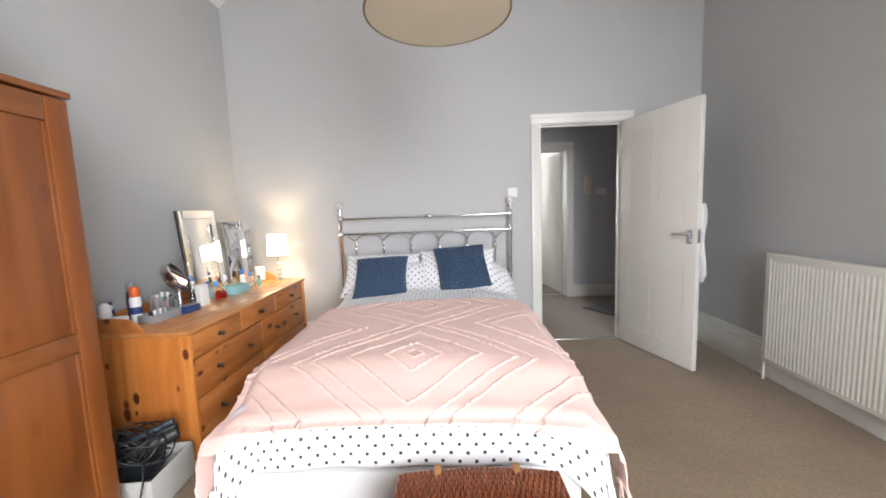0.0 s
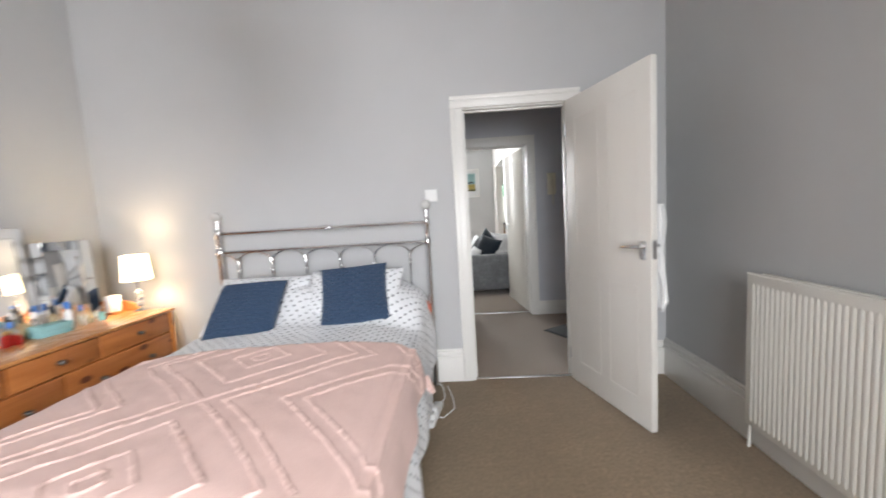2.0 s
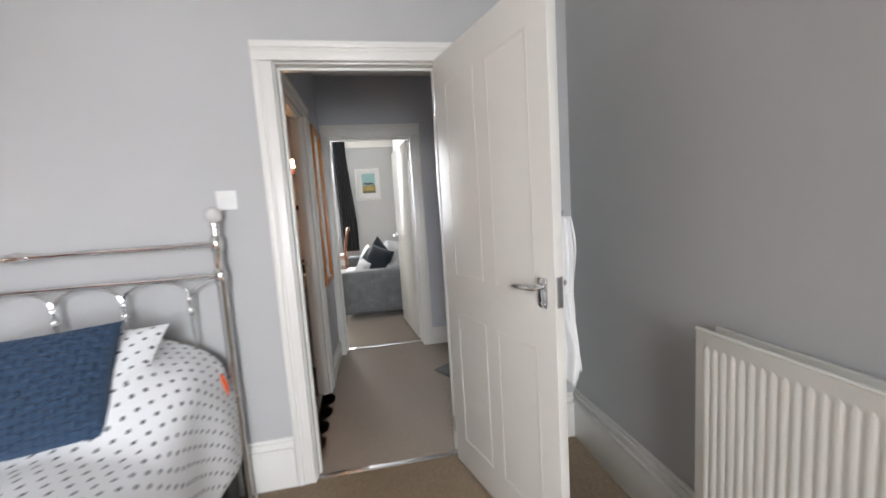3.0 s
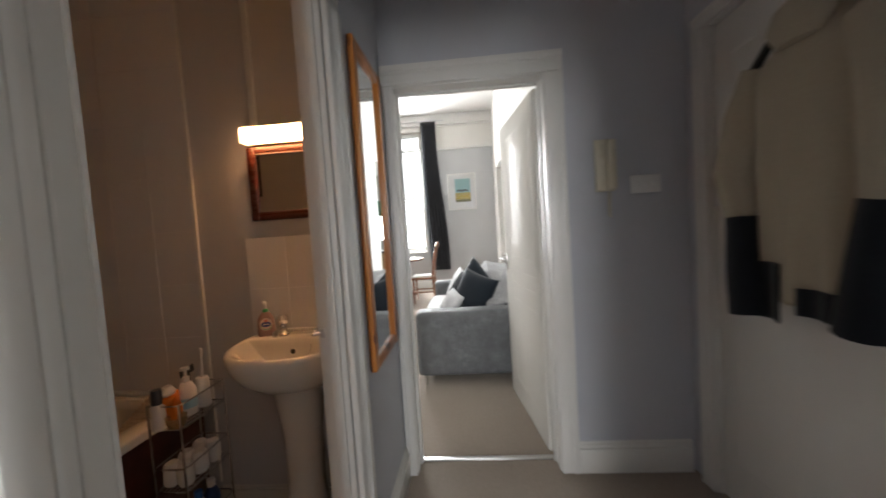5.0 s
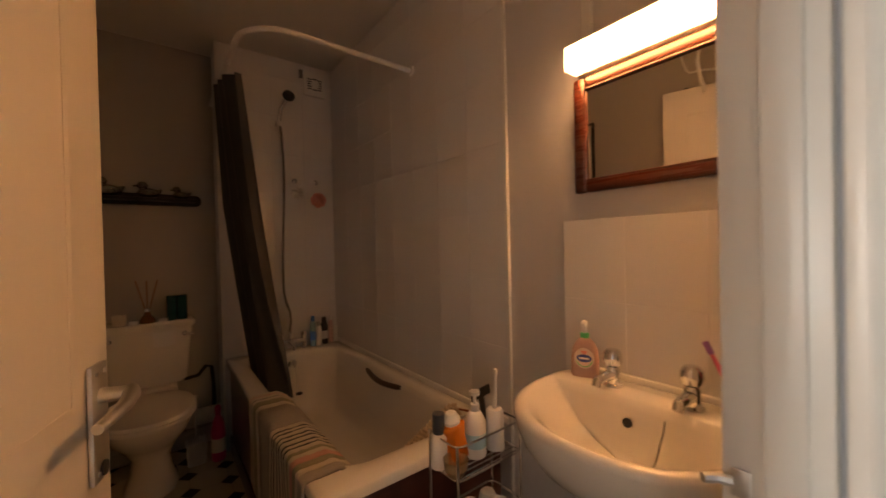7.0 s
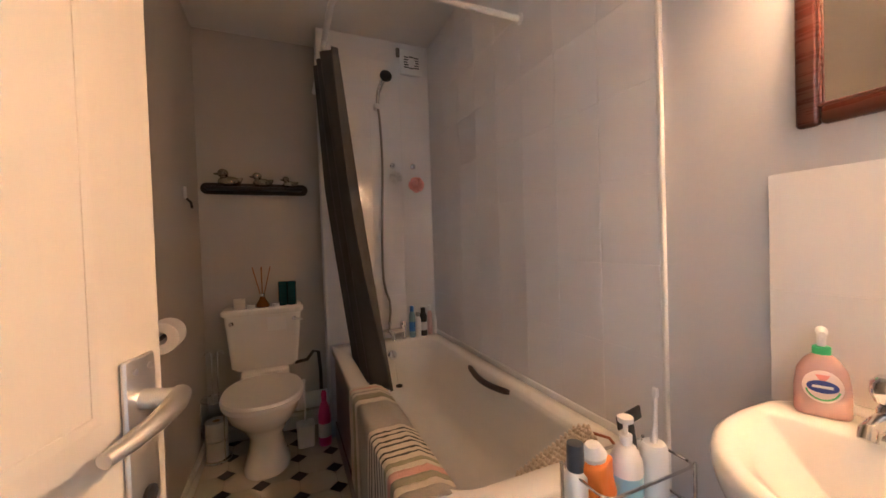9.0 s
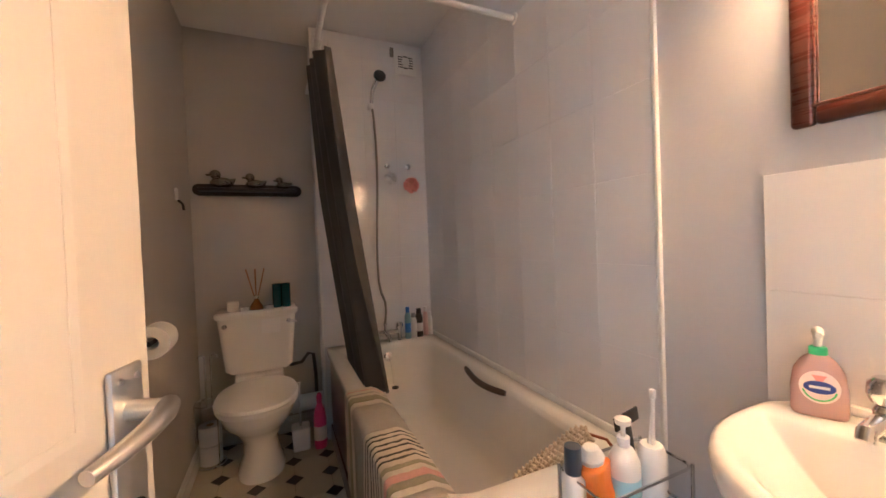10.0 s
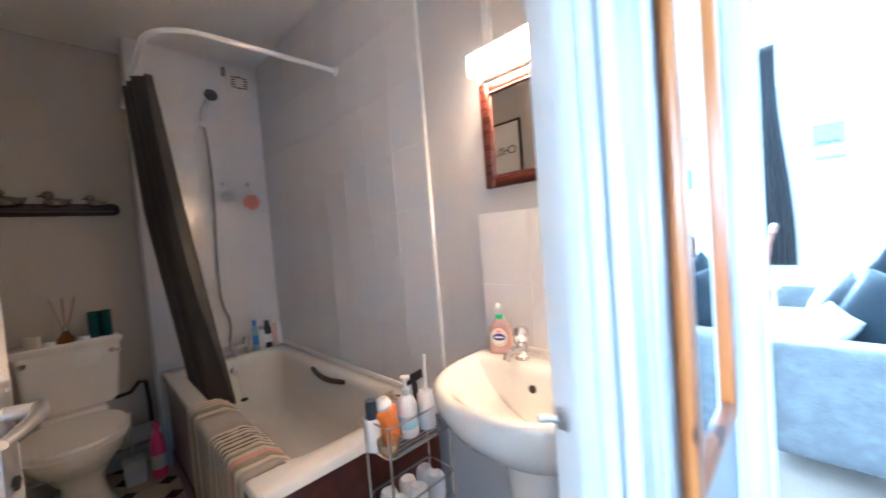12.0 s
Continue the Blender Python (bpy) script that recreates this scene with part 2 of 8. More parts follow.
CURTAIN_BLACK = speckled("blackout_curtain_cloth", (0.012, 0.013, 0.018), (0.022, 0.024, 0.03), (0.01, 0.01, 0.012), 200, blot=(4, 0.1))
TAUPE_CURTAIN = surface("charcoal_shower_curtain", (0.05, 0.046, 0.044), 0.45, big=(4, 0.08), fine=(300, 0.05), bump=(0.2, 0.001))
COAT_CLOTH = speckled("stone_coat_cloth", (0.42, 0.37, 0.28), (0.50, 0.45, 0.35), (0.36, 0.31, 0.23), 220, blot=(4, 0.12))


# ---- shapes ----
def B():
    return bmesh.new()


def box(bm, a, b, bev=0.0, rot=None, seg=2):
    c = [(p + q) / 2 for p, q in zip(a, b)]
    s = [abs(q - p) for p, q in zip(a, b)]
    m = Matrix.Translation(c)
    if rot is not None:
        m = m @ rot
    r = bmesh.ops.create_cube(bm, size=1, matrix=m @ Matrix.Diagonal((*s, 1)))
    if bev > 0:
        es = list({e for v in r["verts"] for e in v.link_edges})
        bmesh.ops.bevel(bm, geom=es, offset=min(bev, min(s) * 0.45), segments=seg, profile=0.5, affect="EDGES")
    return bm


def lathe(bm, prof, at=(0, 0, 0), seg=20, m=None, sx=1.0, sy=1.0):
    """Turns a profile of (radius, height) about an upright axis."""
    m = m or Matrix.Identity(4)
    rings = []
    for r, z in prof:
        if r < 1e-5:
            rings.append([bm.verts.new(m @ Vector((0, 0, z)) + Vector(at))])
        else:
            rings.append([bm.verts.new(m @ Vector((r * sx * math.cos(2 * math.pi * i / seg), r * sy * math.sin(2 * math.pi * i / seg), z)) + Vector(at)) for i in range(seg)])
    for p, q in zip(rings, rings[1:]):
        for i in range(seg):
            j = (i + 1) % seg
            if len(p) == 1 and len(q) == 1:
                continue
            if len(p) == 1:
                bm.faces.new((p[0], q[j], q[i]))
            elif len(q) == 1:
                bm.faces.new((p[i], p[j], q[0]))
            else:
                bm.faces.new((p[i], p[j], q[j], q[i]))
    for ring, flip in ((rings[0], True), (rings[-1], False)):
        if len(ring) > 1 and prof[0] != prof[-1]:
            bm.faces.new(ring[::-1] if flip else ring)
    return bm


def tube(bm, pts, r, seg=8, closed=False):
    """A round bar along a line of points; r is one radius or one for each point."""
    pts = [Vector(p) for p in pts]
    n = len(pts)
    rr = r if isinstance(r, (list, tuple)) else [r] * n
    rings, side = [], None
    for i, p in enumerate(pts):
        a = pts[(i - 1) % n] if closed or i > 0 else p
        b = pts[(i + 1) % n] if closed or i < n - 1 else p
        t = (b - a).normalized()
        if side is None:
            side = t.orthogonal().normalized()
        side = (side - t * side.dot(t)).normalized()
        up = t.cross(side)
        rings.append([bm.verts.new(p + rr[i] * (math.cos(2 * math.pi * k / seg) * side + math.sin(2 * math.pi * k / seg) * up)) for k in range(seg)])
    pairs = list(zip(rings, rings[1:])) + ([(rings[-1], rings[0])] if closed else [])
    for p, q in pairs:
        for k in range(seg):
            bm.faces.new((p[k], p[(k + 1) % seg], q[(k + 1) % seg], q[k]))
    if not closed:
        bm.faces.new(rings[0][::-1])
        bm.faces.new(rings[-1])
    return bm


def cloth(bm, us, vs, f):
    """A grid of points f(u, v), with u, v kept as the cloth's own coordinates."""
    uvl = bm.loops.layers.uv.new("UVMap")
    g = [[bm.verts.new(f(u, v)) for u in us] for v in vs]
    for j in range(len(vs) - 1):
        for i in range(len(us) - 1):
            fc = bm.faces.new((g[j][i], g[j][i + 1], g[j + 1][i + 1], g[j + 1][i]))
            for lp, (a, b) in zip(fc.loops, ((i, j), (i + 1, j), (i + 1, j + 1), (i, j + 1))):
                lp[uvl].uv = (us[a], vs[b])
    return bm


def spread(a, b, n):
    return [a + (b - a) * i / n for i in range(n + 1)]


def part(name, bm, material, parent=None, label="", thick=0.0, sharp=38, fix=True):
    if fix:
        bmesh.ops.recalc_face_normals(bm, faces=bm.faces)
    me = bpy.data.meshes.new(name)
    bm.to_mesh(me)
    bm.free()
    me.materials.append(material)
    me.shade_smooth()
    me.set_sharp_from_angle(angle=radians(sharp))
    ob = new(name, me)
    if parent is not None:
        ob.parent = parent
    if label:
        tagged(ob, label)
    if thick:
        md = ob.modifiers.new("thickness", "SOLIDIFY")
        md.thickness, md.offset = thick, -1
    return ob


def thing(name, m, label, category, group="", kind=""):
    ob = new(name)
    ob.empty_display_size = 0.1
    ob.matrix_basis = m
    return tagged(ob, label, category, group, kind)


def solid(name, bm, material, label, category, kind="structure", **kw):
    return tagged(part(name, bm, material, None, **kw), label, category, "", kind)


# ---- the shell ----
NORTH, EAST, WEST, SOUTH = 3.45, 2.22, -1.95, -1.6
HALL_S, HALL_W, HALL_E, HALL_N = 3.54, 0.78, 2.23, 5.12
BATH_E, BATH_N, BATH_W, SHOWER = 0.69, 4.92, -1.98, -1.75
LIV_S, LIV_N, LIV_E, LIV_W = 5.27, 11.1, 1.75, -3.6


def wall_with_hole(name, axis, a, b, lo, hi, top, holes, material, label, base=0.0):
    """An upright wall from lo to hi along its run, a to b across; each hole is (from, to, bottom, top)."""
    bm = B()

    def slab(p, q, z0, z1):
        if q - p < 1e-4 or z1 - z0 < 1e-4:
            return
        if axis == "x":
            box(bm, (p, a, z0), (q, b, z1))
        else:
            box(bm, (a, p, z0), (b, q, z1))
    run = lo
    for h0, h1, z0, z1 in sorted(holes):
        slab(run, h0, base, top)
        slab(h0, h1, base, z0)
        slab(h0, h1, z1, top)
        run = h1
    slab(run, hi, base, top)
    return solid(name, bm, material, label, "wall")


wall_with_hole("wall_bedroom_north", "x", NORTH, NORTH + 0.04, WEST - 0.12, EAST + 0.12, 3.3, [(0.80, 1.58, 0, 2.0)], GREY_WALL, "pale grey painted plaster wall behind the bed")
wall_with_hole("wall_bedroom_west", "y", WEST - 0.12, WEST, SOUTH - 0.15, NORTH, 3.3, [], GREY_WALL, "pale grey painted plaster wall behind the dresser")
wall_with_hole("wall_bedroom_east", "y", EAST, EAST + 0.12, SOUTH - 0.15, NORTH, 3.3, [], GREY_WALL, "pale grey painted plaster wall behind the radiator")
wall_with_hole("wall_bedroom_south", "x", SOUTH - 0.15, SOUTH, WEST, EAST, 3.3, [(0.15, 1.85, 0.45, 2.85)], GREY_WALL, "pale grey painted plaster wall with a tall window")
solid("floor_bedroom", box(B(), (WEST - 0.12, SOUTH - 0.15, -0.12), (EAST + 0.12, NORTH + 0.02, 0)), CARPET, "beige short-pile fitted carpet", "carpet")
solid("ceiling_bedroom", box(B(), (WEST - 0.12, SOUTH - 0.15, 3.19), (EAST + 0.12, NORTH + 0.04, 3.35)), CEIL, "white painted bedroom ceiling", "ceiling")
bm = B()
tri = [bm.verts.new(p) for p in ((WEST, SOUTH, 3.07), (WEST + 0.12, SOUTH, 3.19), (WEST, SOUTH, 3.19), (WEST, NORTH, 3.07), (WEST + 0.12, NORTH, 3.19), (WEST, NORTH, 3.19))]
for q in ((0, 1, 2), (3, 5, 4), (0, 3, 4, 1), (1, 4, 5, 2), (2, 5, 3, 0)):
    bm.faces.new([tri[i] for i in q])
solid("trim_bedroom_coving", bm, CEIL, "white plaster coving along the ceiling", "coving")

wall_with_hole("wall_hall_south", "x", NORTH + 0.04, HALL_S, BATH_E, HALL_E + 0.12, 2.62, [(0.80, 1.58, 0, 2.0)], HALL_WALL, "blue-grey painted hall wall round the bedroom door")
wall_with_hole("wall_hall_west", "y", BATH_E + 0.045, HALL_W, HALL_S, HALL_N, 2.62, [(3.60, 4.395, 0, 2.0)], HALL_WALL, "blue-grey painted hall wall with the bathroom doorway")
wall_with_hole("wall_hall_east", "y", HALL_E, HALL_E + 0.12, HALL_S, HALL_N, 2.62, [(4.06, 4.98, 0, 2.08)], HALL_WALL, "blue-grey painted hall wall with the entrance door")
wall_with_hole("wall_hall_north", "x", HALL_N, HALL_N + 0.075, HALL_W - 0.05, HALL_E + 0.12, 2.62, [(0.81, 1.60, 0, 2.01)], HALL_WALL, "blue-grey painted hall wall with the living room doorway")
solid("floor_hall", box(B(), (BATH_E + 0.04, NORTH + 0.02, -0.12), (HALL_E + 0.12, 5.235, 0)), HALL_CARPET, "taupe short-pile hall carpet", "carpet")
solid("ceiling_hall", box(B(), (BATH_E + 0.045, HALL_S, 2.505), (HALL_E + 0.12, HALL_N, 2.62)), CEIL, "white painted hall ceiling", "ceiling")

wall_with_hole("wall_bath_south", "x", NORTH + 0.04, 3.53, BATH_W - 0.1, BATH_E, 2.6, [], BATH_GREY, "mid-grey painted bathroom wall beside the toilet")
wall_with_hole("wall_bath_east", "y", BATH_E, BATH_E + 0.045, HALL_S, BATH_N, 2.6, [(3.60, 4.395, 0, 2.0)], BATH_WALL, "pale grey painted bathroom wall round the door")
wall_with_hole("wall_bath_north", "x", BATH_N, BATH_N + 0.15, BATH_W - 0.1, BATH_E + 0.045, 2.6, [], BATH_WALL, "pale grey painted bathroom wall above the basin")
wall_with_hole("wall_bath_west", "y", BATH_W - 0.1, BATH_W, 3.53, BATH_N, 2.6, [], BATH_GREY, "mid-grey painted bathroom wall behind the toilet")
solid("wall_bath_boxing", box(B(), (BATH_W, 4.21, 0), (SHOWER, BATH_N, 2.6)), BATH_WALL, "boxed-out wall at the shower end of the bath", "wall")
solid("ceiling_bath", box(B(), (BATH_W - 0.1, 3.49, 2.47), (BATH_E + 0.045, BATH_N + 0.1, 2.62)), CEIL, "white painted bathroom ceiling", "ceiling")

wall_with_hole("wall_living_south", "x", HALL_N + 0.075, LIV_S, LIV_W, 2.4, 3.75, [(0.81, 1.60, 0, 2.01)], WHITE_WALL, "off-white living room wall round the doorway")
wall_with_hole("wall_living_east", "y", LIV_E, LIV_E + 0.14, LIV_S, LIV_N, 3.75, [(8.75, 10.35, 0, 2.35)], WHITE_WALL, "off-white living room wall with the kitchen opening")
wall_with_hole("wall_living_west", "y", LIV_W - 0.1, LIV_W, LIV_S, LIV_N, 3.75, [], WHITE_WALL, "off-white living room side wall")
wall_with_hole("wall_living_north", "x", LIV_N, LIV_N + 0.3, LIV_W - 0.1, LIV_E + 0.14, 2.93, [(-1.2, 0.27, 0.8, 2.93)], GREY_WALL, "pale grey living room wall below the picture rail")
wall_with_hole("wall_living_north_upper", "x", LIV_N, LIV_N + 0.3, LIV_W - 0.1, LIV_E + 0.14, 3.75, [(-1.2, 0.27, 2.93, 3.34)], WHITE_WALL, "off-white wall above the picture rail", base=2.93)
solid("floor_living", box(B(), (LIV_W - 0.1, 5.235, -0.12), (4.2, LIV_N + 0.3, 0)), HALL_CARPET, "taupe short-pile living room carpet", "carpet")
solid("ceiling_living", box(B(), (LIV_W - 0.1, LIV_S - 0.08, 3.63), (LIV_E + 0.14, LIV_N + 0.3, 3.75)), CEIL, "white living room ceiling", "ceiling")
solid("trim_picture_rail", box(B(), (LIV_W, LIV_N - 0.025, 2.92), (LIV_E, LIV_N, 2.965), 0.008), GLOSS, "white painted picture rail", "picture rail")
wall_with_hole("wall_kitchen_north", "x", LIV_N, LIV_N + 0.3, LIV_E + 0.14, 4.2, 2.5, [(2.0, 2.95, 1.12, 1.95)], WHITE_WALL, "off-white kitchen wall with a window")
wall_with_hole("wall_kitchen_east", "y", 4.1, 4.2, 8.0, LIV_N, 2.5, [], WHITE_WALL, "off-white kitchen side wall")
wall_with_hole("wall_kitchen_south", "x", 7.9, 8.0, LIV_E + 0.14, 4.2, 2.5, [], WHITE_WALL, "off-white kitchen end wall")
solid("ceiling_kitchen", box(B(), (LIV_E + 0.14, 7.9, 2.5), (4.2, LIV_N + 0.3, 2.6)), CEIL, "white kitchen ceiling", "ceiling")


# ---- door frames, skirtings, windows ----
def moulded(bm, a, b, across, out):
    """A moulded board: a body, a raised outer band and a thin inner bead. across: axis 0/1/2 and the sign towards its outer edge; out: axis and sign of its face."""
    ax, sg = across
    ox, os_ = out
    a, b = list(a), list(b)
    box(bm, a, b, 0.002)
    w = b[ax] - a[ax]
    for f0, f1, proud in ((0.0, 0.34, 0.007), (0.40, 0.5, 0.0035), (0.86, 0.98, 0.003)):
        p, q = list(a), list(b)
        if sg > 0:
            p[ax], q[ax] = b[ax] - w * f1, b[ax] - w * f0 - 0.001
        else:
            p[ax], q[ax] = a[ax] + w * f0 + 0.001, a[ax] + w * f1
        if os_ > 0:
            p[ox], q[ox] = b[ox] - 0.003, b[ox] + proud
        else:
            p[ox], q[ox] = a[ox] - proud, a[ox] + 0.003
        box(bm, p, q, 0.003)
    return bm


def door_frame(name, m, w, h, depth, sides, label, stop=None, mat=None):
    """Lining and architraves in an opening of w by h through a wall of that depth. sides: for the near and far face, the widths (left, right, top)."""
    mat = mat or GLOSS
    ob = thing(name, m, label, "door frame", kind="structure")
    for nm, a, b in (("jamb", (-0.028, 0.004, 0), (0, depth - 0.004, h + 0.028)), ("jamb", (w, 0.004, 0), (w + 0.028, depth - 0.004, h + 0.028)), ("head", (0, 0.004, h), (w, depth - 0.004, h + 0.028))):
        part(nm, box(B(), a, b, 0.002), mat, ob)
    if stop:
        for a, b in (((0, stop, 0), (0.012, stop + 0.03, h)), ((w - 0.012, stop, 0), (w, stop + 0.03, h)), ((0.012, stop, h - 0.012), (w - 0.012, stop + 0.03, h))):
            part("door_stop", box(B(), a, b, 0.002), mat, ob)
    for face, widths in enumerate(sides):
        if not widths:
            continue
        l, r, t = widths
        y0, y1, os_ = (-0.016, -0.001, -1) if face == 0 else (depth + 0.001, depth + 0.016, 1)
        g = 0.006
        part("architrave", moulded(B(), (-l - g, y0, 0), (-g, y1, h + g), (0, -1), (1, os_)), mat, ob)
        part("architrave", moulded(B(), (w + g, y0, 0), (w + r + g, y1, h + g), (0, 1), (1, os_)), mat, ob)
        part("architrave", moulded(B(), (-l - g, y0, h + g + 0.001), (w + r + g, y1, h + t + g), (2, 1), (1, os_)), mat, ob)
    return ob


def skirting(name, p, q, h, inward, label="white painted moulded skirting board", d=0.02):
    """A skirting board along p to q on a wall; inward: the way into the room."""
    bm = B()
    for z0, z1, k in ((0, h * 0.72, 1.0), (h * 0.72, h * 0.80, 1.25), (h * 0.80, h * 0.93, 0.75), (h * 0.93, h, 0.45)):
        a = (min(p[0], q[0], p[0] + inward[0] * d * k, q[0] + inward[0] * d * k), min(p[1], q[1], p[1] + inward[1] * d * k, q[1] + inward[1] * d * k), z0)
        b = (max(p[0], q[0], p[0] + inward[0] * d * k, q[0] + inward[0] * d * k), max(p[1], q[1], p[1] + inward[1] * d * k, q[1] + inward[1] * d * k), z1)
        box(bm, a, b, 0.003)
    return solid(name, bm, GLOSS, label, "skirting board")


door_frame("door_frame_bedroom", pose(0.832, NORTH, 0), 0.716, 1.972, HALL_S - NORTH, [(0.085, 0.085, 0.085), (0.045, 0.085, 0.085)], "white gloss-painted moulded door frame to the hall", 0.045)
door_frame("door_frame_bathroom", pose(HALL_W, 3.63, 0, 0, 0, 90), 0.735, 1.972, HALL_W - BATH_E, [(0.07, 0.12, 0.09), None], "white gloss-painted moulded frame of the bathroom doorway", 0.02)
door_frame("door_frame_living", pose(0.84, HALL_N, 0), 0.73, 1.98, LIV_S - HALL_N, [(0.05, 0.088, 0.10), (0.08, 0.08, 0.09)], "white gloss-painted moulded frame of the living room doorway", 0.08)
door_frame("door_frame_entrance", pose(HALL_E, 4.955, 0, 0, 0, -90), 0.87, 2.05, 0.12, [(0.08, 0.08, 0.06), None], "white painted frame round the entrance door", 0.06)

skirting("baseboard_bedroom_north_a", (WEST + 0.02, NORTH), (0.74, NORTH), 0.25, (0, -1))
skirting("baseboard_bedroom_north_b", (1.66, NORTH), (EAST - 0.02, NORTH), 0.25, (0, -1))
skirting("baseboard_bedroom_west", (WEST, SOUTH), (WEST, NORTH), 0.16, (1, 0))
skirting("baseboard_bedroom_east", (EAST, SOUTH), (EAST, NORTH), 0.27, (-1, 0), d=0.024)
skirting("baseboard_hall_north", (1.665, HALL_N), (HALL_E - 0.02, HALL_N), 0.16, (0, -1))
skirting("baseboard_hall_west", (HALL_W, 4.495), (HALL_W, HALL_N - 0.02), 0.16, (1, 0))
skirting("baseboard_hall_east", (HALL_E, HALL_S), (HALL_E, 3.99), 0.16, (-1, 0))
skirting("baseboard_living_north", (LIV_W, LIV_N), (LIV_E - 0.02, LIV_N), 0.2, (0, -1))
skirting("baseboard_living_east", (LIV_E, LIV_S), (LIV_E, 8.74), 0.2, (-1, 0))
skirting("baseboard_bath_south", (BATH_W + 0.02, 3.53), (BATH_E - 0.08, 3.53), 0.1, (0, 1), d=0.015)
skirting("baseboard_bath_west", (BATH_W, 3.53), (BATH_W, 4.205), 0.1, (1, 0), d=0.015)
skirting("baseboard_bath_north", (-0.09, BATH_N), (BATH_E - 0.02, BATH_N), 0.1, (0, -1), d=0.015)
solid("trim_threshold_bedroom", box(B(), (0.835, 3.452, 0.0), (1.545, 3.476, 0.006), 0.003), STEEL, "thin aluminium carpet strip under the bedroom door", "threshold strip")
solid("trim_threshold_living", box(B(), (0.842, 5.22, 0.0), (1.568, 5.255, 0.007), 0.003), STEEL, "worn aluminium carpet strip in the living room doorway", "threshold strip")
solid("trim_threshold_bathroom", box(B(), (0.69, 3.632, 0.0), (0.735, 4.363, 0.007), 0.003), STEEL, "thin metal threshold strip at the bathroom door", "threshold strip")
bm = B()
for i in range(12):
    a = i / 12
    z = 3.63 - 0.22 * (1 - math.sin(a * math.pi / 2))
    box(bm, (LIV_W, LIV_N - 0.22 * math.cos(a * math.pi / 2) ** 1 * (i / 12) ** 0.5 - 0.02, z), (LIV_E, LIV_N, z + 0.03))
solid("trim_living_coving", bm, CEIL, "rounded white plaster coving", "coving")


def sash_window(name, m, w, h, label, bars=0.5):
    """A sliding sash window, w by h, its inner face towards -y."""
    ob = thing(name, m, label, "window", kind="structure")
    for a, b in (((0, 0, 0), (0.06, 0.09, h)), ((w - 0.06, 0, 0), (w, 0.09, h)), ((0.06, 0, h - 0.07), (w - 0.06, 0.09, h)), ((0.06, 0, 0), (w - 0.06, 0.09, 0.09))):
        part("window_frame", box(B(), a, b, 0.006), GLOSS, ob)
    part("meeting_rail", box(B(), (0.06, 0.02, h * bars - 0.025), (w - 0.06, 0.07, h * bars + 0.025), 0.005), GLOSS, ob)
    for z0, z1, y in ((0.09, h * bars - 0.025, 0.045), (h * bars + 0.025, h - 0.07, 0.055)):
        pn = part("pane", box(B(), (0.062, y, z0 + 0.001), (w - 0.062, y + 0.004, z1 - 0.001)), GLASS, ob)
        pn.visible_shadow = False
    part("window_sill", box(B(), (-0.04, -0.12, -0.035), (w + 0.04, 0.0, -0.002), 0.008), GLOSS, ob)
    return ob


sash_window("window_living", pose(-1.19, LIV_N + 0.12, 0.81), 1.45, 2.52, "tall white-painted sash window with daylight behind", 0.46)
sash_window("window_kitchen", pose(2.01, LIV_N + 0.12, 1.13), 0.93, 0.81, "small white kitchen window over the worktop")
sash_window("window_bedroom", pose(1.84, SOUTH - 0.03, 0.46, 0, 0, 180), 1.68, 2.38, "wide white-painted bedroom window")


# ---- doors ----
SATIN = surface("satin_aluminium", (0.78, 0.77, 0.75), 0.38, 1.0, big=(10, 0.04), fine=(200, 0.03), bump=None)


def lever_set(parent, x, z, face, plate, mat, turn=1):
    """A lever handle on a back plate. face: -1 or 1, the side of the leaf; turn: the way the lever points."""
    y = face * 0.0195
    w, h = plate
    lz = h * 0.22
    pl = part("back_plate", box(B(), (x - w / 2, min(y, y + face * 0.008), z - h / 2), (x + w / 2, max(y, y + face * 0.008), z + h / 2), 0.004), mat, parent, "metal back plate")
    for dz in (-h / 2 + 0.014, h / 2 - 0.014):
        for dx in (-w / 4, w / 4):
            part("screw", lathe(B(), [(0.0, 0), (0.0035, 0), (0.0035, 0.002), (0.0, 0.003)], (x + dx, y + face * 0.008, z + dz), 8, Matrix.Rotation(radians(-90 * face), 4, "X")), STEEL, pl)
    n = tube(B(), [(x, y, z + lz), (x, y + face * 0.03, z + lz), (x, y + face * 0.044, z + lz)], [0.012, 0.0105, 0.0105], 12)
    part("lever_neck", n, mat, parent)
    yy = y + face * 0.05
    z = z + lz - 0.02
    pts = [(x + turn * 0.008, yy - face * 0.008, z + 0.02), (x - turn * 0.015, yy, z + 0.02), (x - turn * 0.05, yy + face * 0.004, z + 0.018), (x - turn * 0.09, yy, z + 0.014), (x - turn * 0.115, yy - face * 0.004, z + 0.012)]
    part("lever", tube(B(), pts, [0.011, 0.0115, 0.010, 0.0085, 0.007], 12), mat, parent, "curved metal lever handle")
    return pl


